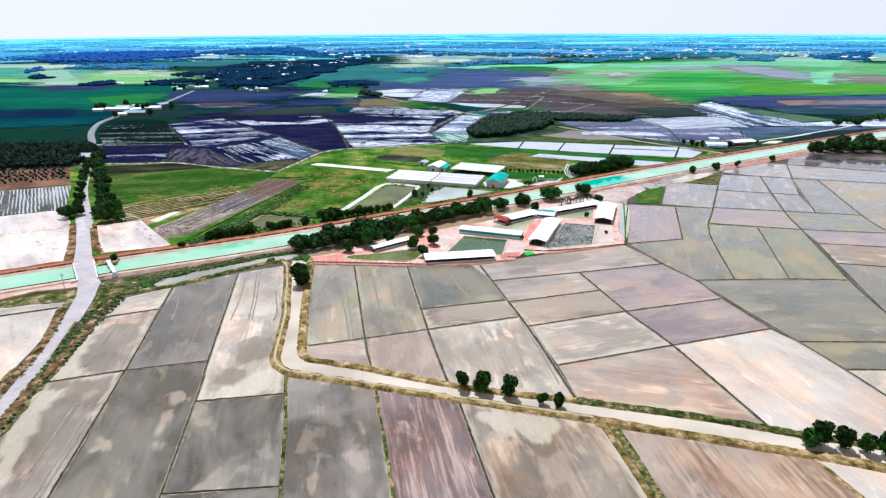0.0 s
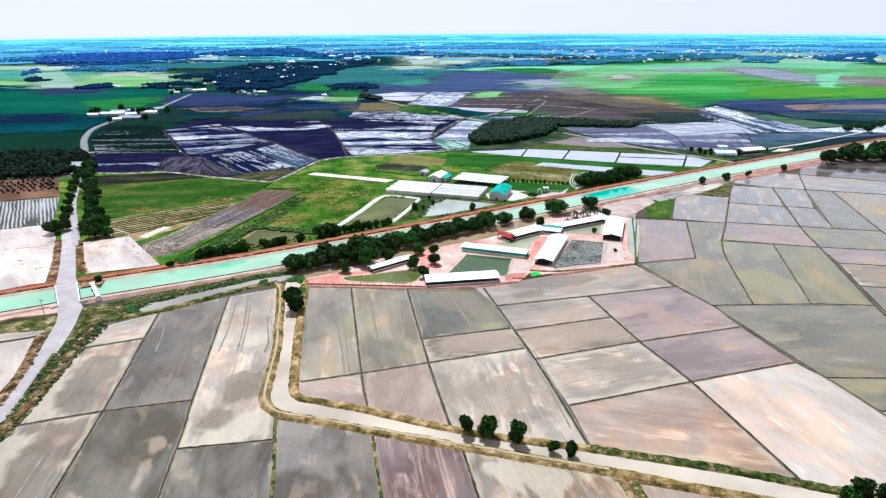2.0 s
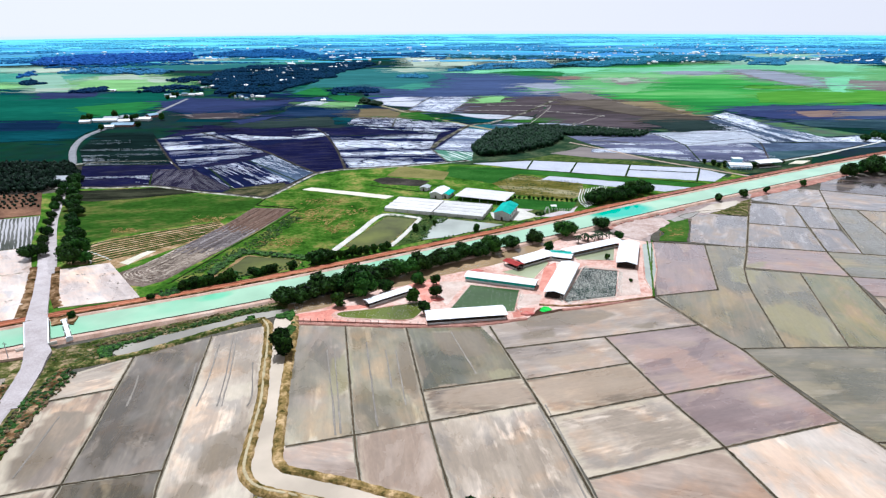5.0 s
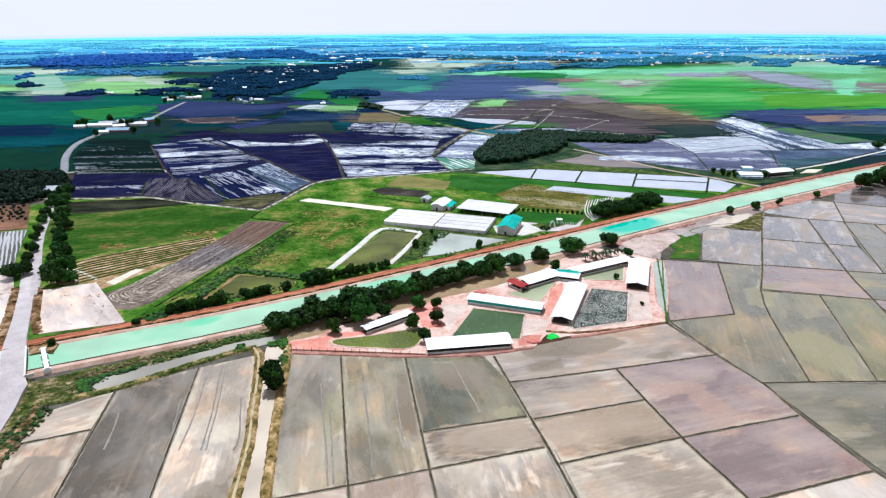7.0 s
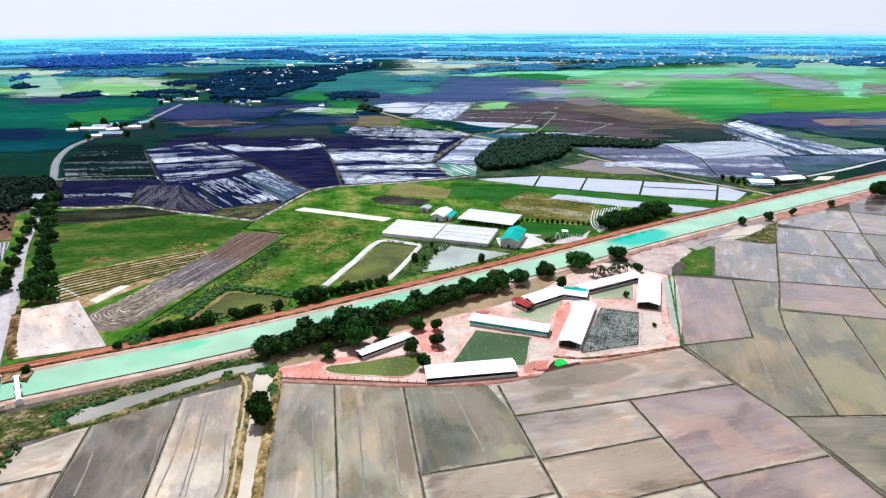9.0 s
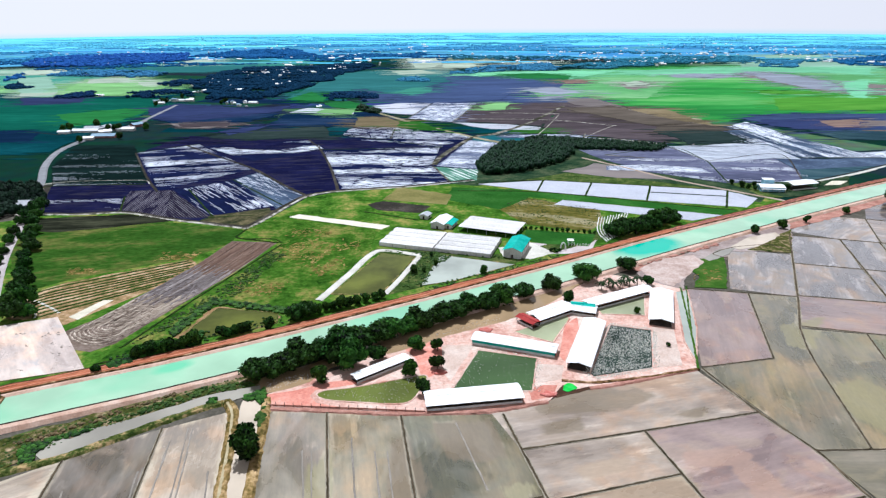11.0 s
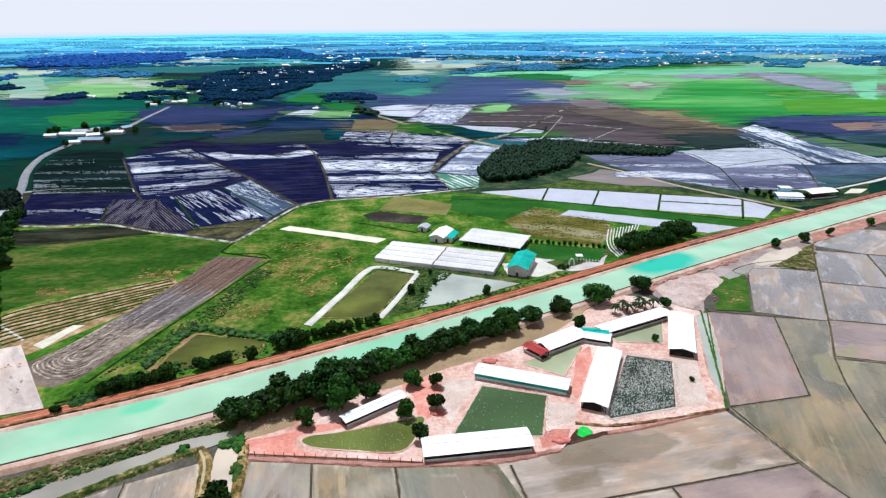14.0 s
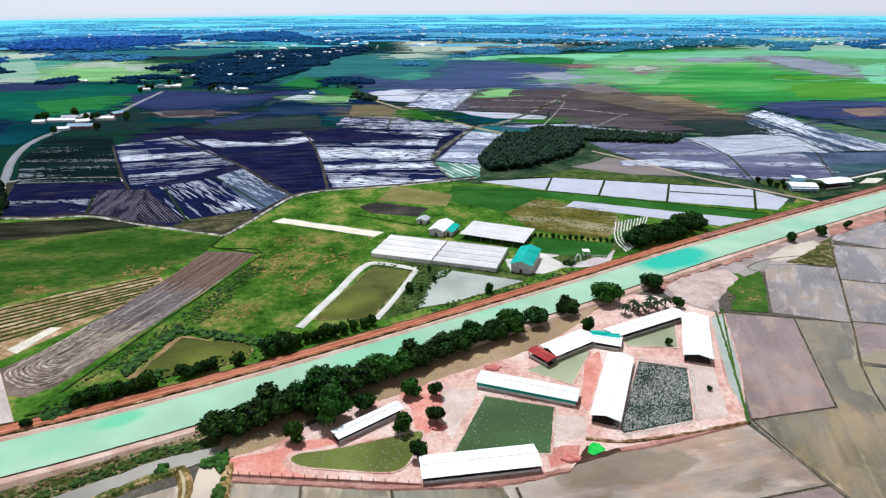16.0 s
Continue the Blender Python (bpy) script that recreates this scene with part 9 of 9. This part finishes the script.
tufts([(-120.8, 272.6), (-102.5, 289.1), (-95.9, 295.8), (-93.1, 289.1), (-109.5, 277.4), (-117.5, 269.8)], 420, 2, 1.5, M["leaf"], 10)
tufts([(-13.9, 338.8), (-12.3, 357.2), (-6.6, 380.3), (1.4, 377), (-8.7, 357.2), (-10.6, 341.3)], 220, 1, 0.6, M["grass_clump"], 11)
tufts([(-12.8, 338.3), (34.2, 366.2), (54.4, 379.9), (56.4, 376.6), (33.6, 361.5), (-8.1, 333.9)], 420, 1, 0.5, M["grass_clump"], 12)

# palms on the brown strip
wood("palm_plantation", [(-319.3, 420.6), (-271.8, 433.4), (-253.5, 403), (-295.2, 385.9)], 4.6, 2.2, 2.4, M["leaf_grove"], "young palms in rows on brown soil", 2, True, 6)

# woods round the far villages, most in haze-tinted leaf colours
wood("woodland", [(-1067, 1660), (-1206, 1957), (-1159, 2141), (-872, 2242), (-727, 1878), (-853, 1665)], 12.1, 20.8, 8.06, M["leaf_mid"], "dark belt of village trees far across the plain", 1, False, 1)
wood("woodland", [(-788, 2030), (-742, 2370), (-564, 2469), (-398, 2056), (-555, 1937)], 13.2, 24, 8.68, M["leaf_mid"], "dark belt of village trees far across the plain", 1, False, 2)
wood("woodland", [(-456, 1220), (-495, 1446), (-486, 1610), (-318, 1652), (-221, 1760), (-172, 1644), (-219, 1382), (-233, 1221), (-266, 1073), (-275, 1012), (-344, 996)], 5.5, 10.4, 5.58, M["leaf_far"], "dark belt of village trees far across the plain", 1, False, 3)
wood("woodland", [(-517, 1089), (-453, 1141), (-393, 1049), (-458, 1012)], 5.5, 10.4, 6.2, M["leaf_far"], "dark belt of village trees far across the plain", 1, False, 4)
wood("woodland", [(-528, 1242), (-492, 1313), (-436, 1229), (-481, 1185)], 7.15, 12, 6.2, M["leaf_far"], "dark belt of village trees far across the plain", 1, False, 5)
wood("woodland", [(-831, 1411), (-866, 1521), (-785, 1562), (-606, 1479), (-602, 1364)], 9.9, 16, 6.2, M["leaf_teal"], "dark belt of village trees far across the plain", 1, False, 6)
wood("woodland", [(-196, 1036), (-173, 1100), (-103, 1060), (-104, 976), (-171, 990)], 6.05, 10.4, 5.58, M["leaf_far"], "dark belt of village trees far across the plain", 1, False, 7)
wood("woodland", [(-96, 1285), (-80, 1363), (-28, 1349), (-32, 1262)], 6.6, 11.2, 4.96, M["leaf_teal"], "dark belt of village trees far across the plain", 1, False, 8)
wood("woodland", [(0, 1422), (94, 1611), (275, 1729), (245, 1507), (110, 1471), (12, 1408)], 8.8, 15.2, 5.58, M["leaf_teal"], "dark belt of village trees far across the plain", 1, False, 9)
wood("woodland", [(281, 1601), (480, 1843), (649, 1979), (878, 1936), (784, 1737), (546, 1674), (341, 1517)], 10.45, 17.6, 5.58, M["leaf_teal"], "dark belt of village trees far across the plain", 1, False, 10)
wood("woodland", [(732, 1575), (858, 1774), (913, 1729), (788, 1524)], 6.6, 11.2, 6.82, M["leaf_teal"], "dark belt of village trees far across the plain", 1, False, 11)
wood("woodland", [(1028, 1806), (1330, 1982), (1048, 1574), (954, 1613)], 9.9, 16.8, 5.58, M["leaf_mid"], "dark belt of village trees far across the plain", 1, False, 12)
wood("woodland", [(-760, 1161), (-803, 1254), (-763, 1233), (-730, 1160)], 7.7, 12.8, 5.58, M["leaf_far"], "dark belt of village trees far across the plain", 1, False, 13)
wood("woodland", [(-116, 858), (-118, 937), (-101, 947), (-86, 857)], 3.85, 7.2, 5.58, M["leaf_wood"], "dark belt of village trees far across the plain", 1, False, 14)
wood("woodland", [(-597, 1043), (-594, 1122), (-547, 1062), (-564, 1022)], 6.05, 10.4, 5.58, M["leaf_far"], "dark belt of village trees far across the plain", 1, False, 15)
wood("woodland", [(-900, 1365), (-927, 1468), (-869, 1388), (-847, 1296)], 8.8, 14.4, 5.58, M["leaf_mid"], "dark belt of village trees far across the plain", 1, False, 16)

# villages
for x, y, l, w, turn, h, k in ((-406.3, 734.1, 11, 6, 8, 2.8, 0), (-387.7, 742, 26, 7, 3, 2.8, 0), (-386, 757, 20, 7, 3, 3, 1), (-377, 762, 12, 8, 80, 3.4, 1), (-363.5, 735, 11, 7, 30, 3, 0), (-353, 713, 23, 9, 4, 2.4, 3), (-364, 699, 14, 6, 12, 2.6, 0), (-349.6, 752, 18, 7, 4, 2.8, 0), (-351, 779, 12, 8, 60, 3, 3)):
    cottage(x, y, l, w, turn, h, k)
hamlet(-390, 991, 33, 38, 10)
hamlet(-290, 958, 23, 29, 10)
hamlet(-379, 1341, 112, 250, 34)
hamlet(-221, 1759, 66, 180, 14)
hamlet(-629, 2018, 139, 145, 16)
hamlet(-926, 1803, 187, 114, 14)
hamlet(203, 1733, 71, 82, 12)
hamlet(497, 1797, 190, 188, 40)
hamlet(821, 2078, 84, 121, 14)
hamlet(1045, 1761, 98, 180, 22)
hamlet(-69, 1834, 61, 144, 10)
hamlet(-373, 1710, 58, 102, 8)
hamlet(-256, 1533, 38, 133, 8)
hamlet(443, 2379, 234, 347, 30)
hamlet(969, 2493, 398, 330, 40)
hamlet(-173, 2286, 383, 319, 30)
hamlet(-931, 2676, 576, 387, 24)
hamlet(1205, 2171, 189, 206, 26)
hamlet(-398, 2056, 105, 151, 14)
hamlet(-379, 1467, 74, 89, 16)
hamlet(-304, 2571, 539, 298, 14)
hamlet(600, 1982, 241, 169, 30)
hamlet(1068, 1849, 132, 200, 24)
hamlet(157, 2070, 206, 186, 16)
hamlet(-1009, 2430, 525, 365, 24)
hamlet(-542, 1061, 10, 14, 2)
hamlet(-176, 938, 9, 11, 2)
hamlet(-270, 462, 0, 2, 1)


# trees
plant([(212, 505), (218.5, 511), (215, 501.5), (209, 509.5), (236.5, 500), (205, 517), (266, 514)], 'round', 4.6)
plant([(-418, 752), (-412, 755), (-394, 776), (-369, 752), (-363, 755), (-357, 752), (-329, 754), (-331, 702), (-362, 684), (-402.1, 944.2), (-405.1, 970.7), (-403.8, 981.7), (-400.1, 1028.5), (-317.4, 979.1), (-315.8, 957.3)], 'round', 9.0)
plant([(-65.5, 265.3), (-61.6, 267.2), (-56.7, 270.2), (-51.4, 273.3), (-46, 277.6), (-40.2, 281.5), (-34.2, 284.4), (-27.7, 289.2), (-21.7, 292.9)], 'broad', 12.2, 0.88)
plant([(-15.6, 297.8), (-9.2, 302.2), (-2.5, 306.4), (4.5, 311.5), (13.2, 316.5), (22.6, 322.5), (32.9, 328.8), (45, 336.3), (-12, 300.5), (-5.7, 304.3), (0.9, 308.9), (8.6, 314.2), (17.5, 319.2)], 'broad', 10.4, 0.9)
plant([(63.2, 345.3), (84.9, 358.6)], 'broad', 11.5)
plant([(-34.5, 272.2), (-39.3, 274.1)], 'broad', 11.5)
plant([(-44.2, 262.4), (-24.6, 277.5), (-12.9, 282.9), (-4.7, 282.9), (-4.5, 270.6), (-13.8, 266.6), (-9.2, 255.5), (50.9, 322.8), (-27, 275.9)], 'round', 6.8)
plant([(-122.2, 267.8), (-87.6, 293.8), (-82.7, 295.7), (-79.2, 298), (-71.1, 300.3), (-16.8, 355.4), (16.4, 355.2)], 'round', 5.5)
plant([(-113, 277.8), (-110.5, 278.9), (-108.3, 280.3), (-105.8, 281.1), (-103.3, 282.5), (-100.9, 284), (-98.5, 285.5), (-96.2, 287)], 'round', 6.2)
plant([(-57.4, 311), (-54.3, 313.3), (-51.3, 315.6), (-48.5, 316.7), (-45.7, 317.9), (-42.4, 319.5), (-39.1, 321.9), (-35.6, 324), (-32.3, 326.1), (-29.7, 328.2)], 'round', 5.2)
plant([(-85.7, 293.8), (-84.3, 295.1), (-81.1, 296.4)], 'round', 4.5)
palm_row([(68, 335.6), (72.4, 339.4), (73.6, 336.4), (77, 337.8), (80.2, 342.3), (81.2, 338.4), (85.5, 340.5)])
plant([(90.3, 341.2)], 'round', 6.5)
plant([(77.4, 312.7)], 'round', 3.6)
plant([(80.9, 285.8)], 'round', 2.2)
heap(32, 255)
heap(-3.8, 268.1)
heap(14, 298.4)
# dark brown bank between the yard and the rice plots
bund([(37.4, 263.0), (47.5, 261.7), (56.5, 263.0), (64.3, 264.4), (75.3, 267.1), (86.1, 270.2)], 1.1, 0.75, 'brush')

heap_rnd = random.Random(6)
for k in range(26):
    u = k / 25
    heap(92 + 54 * u + heap_rnd.uniform(-0.8, 0.8), 366 + 30 * u + heap_rnd.uniform(-2.6, 1.2), heap_rnd.uniform(0.35, 0.75), "canal bank")
plant([(44.5 + 2.9 * k, 419.4 - 0.67 * k) for k in range(14)], 'round', 2.6)
plant([(53.5, 383.5), (55.5, 385.2), (57.5, 383.8), (56, 382)], 'round', 3.0, 0.7)
plant([(-6.3, 365.2), (-12.1, 357), (-9, 377.1)], 'round', 3.0)
plant([(-62, 307.3), (-58.2, 310.3)], 'broad', 8.5)
plant([(94.2, 404.7), (100.6, 409.1), (105.8, 411.4), (112.5, 416), (118.5, 419.9), (124.9, 424.8), (133.1, 430.6)], 'broad', 9.5)
plant([(91.5, 408.5), (97.3, 408.5), (97, 415.5), (103.5, 417.5), (110, 421.5), (116, 425.5), (122.5, 429.5), (129, 434), (134.5, 438)], 'broad', 9.5)
plant([(5.3, 150.4), (11.3, 148.9), (18.6, 146.1)], 'round', 5.6, 1.25)
plant([(27.4, 142.5), (31.5, 141.4)], 'round', 3.8, 1.25)
plant([(-58.3, 229.8), (-57.5, 224.1)], 'round', 8.6)
plant([(90.9, 124), (93.9, 124.8), (98.3, 123.7), (103.6, 122), (107.3, 120.9)], 'round', 5.2, 1.3)
plant([(-146.0, 252.2)], 'round', 3.2)
plant([(-178.7, 309.4), (-173.2, 310.7), (-186.5, 318.9), (-182.4, 323.1)], 'broad', 9.5)
plant([(-194.4, 335), (-193.2, 339.6), (-201.2, 349.4), (-207.1, 362.5), (-216.8, 374.7), (-220.2, 386.7), (-230.4, 399.6), (-236, 413.3), (-246.8, 428.1), (-251.8, 441.2), (-261.5, 455.2), (-266, 467)], 'broad', 9)
plant([(-202.6, 316.2), (-200.1, 319)], 'broad', 9)
plant([(-209.1, 337.4), (-215.6, 349.6), (-224.9, 367.3), (-232.6, 381.8), (-239.7, 397.5), (-245.9, 411.1), (-255.3, 430.7), (-262.2, 444)], 'broad', 6.5)
plant([(289.6, 470.7), (301.5, 479.1), (313, 487.7), (313, 478.8), (326, 489.7), (325.4, 478.5), (340.1, 491.6), (337.7, 478.1), (352.7, 491.3), (347.1, 473.6), (331.9, 503.6), (353.4, 507.9), (368.5, 495.5)], 'broad', 12)
plant([(390, 605.5), (408.3, 618.8), (406.4, 601.5), (434.8, 628.9), (451.6, 635.8), (468.4, 646.7)], 'broad', 10)
plant([(191, 419.6), (211.4, 429.6), (244.8, 447.5), (172.1, 411.6)], 'round', 6)

# ---- woods, plantations and villages in the distance ----
wood("rubber_grove", [(22, 570), (35, 615), (50, 660), (85, 665), (115, 650), (112, 620), (95, 590), (60, 555), (30, 545)], 2.3, 3.6, 7, M["leaf_wood"], "dense dark green grove of plantation trees", 2)
wood("rubber_grove", [(75, 690), (95, 700), (205, 655), (190, 632), (120, 640), (85, 665)], 2.5, 3.4, 5.0, M["leaf_wood"], "strip of dark plantation trees", 2, seed=2)
wood("palm_plantation", [(-330, 425), (-275, 440), (-262, 470), (-300, 520), (-390, 520), (-400, 450)], 3.2, 3.8, 6, M["leaf_grove"], "dark rows of palm plantation", 2, True, 3)

# belts of orchards and woods that close the plain; haze tints stepped by distance
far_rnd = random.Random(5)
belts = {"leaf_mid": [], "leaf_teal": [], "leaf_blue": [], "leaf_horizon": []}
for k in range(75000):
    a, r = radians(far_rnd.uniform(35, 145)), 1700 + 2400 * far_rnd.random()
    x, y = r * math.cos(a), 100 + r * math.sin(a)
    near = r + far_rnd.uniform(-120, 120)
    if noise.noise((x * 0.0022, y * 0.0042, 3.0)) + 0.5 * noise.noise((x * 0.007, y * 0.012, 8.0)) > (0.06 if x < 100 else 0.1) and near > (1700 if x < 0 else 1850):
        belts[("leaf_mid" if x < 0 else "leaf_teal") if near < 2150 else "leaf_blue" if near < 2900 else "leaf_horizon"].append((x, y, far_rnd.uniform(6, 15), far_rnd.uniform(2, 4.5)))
for key, words in (("leaf_mid", "belt of woods coloured with thin blue haze"), ("leaf_teal", "belt of woods coloured with thin teal haze"), ("leaf_blue", "belt of woods and orchards coloured with blue haze"), ("leaf_horizon", "belt of woods coloured with pale horizon haze")):
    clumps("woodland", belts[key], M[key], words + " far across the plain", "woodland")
join_far_homes()
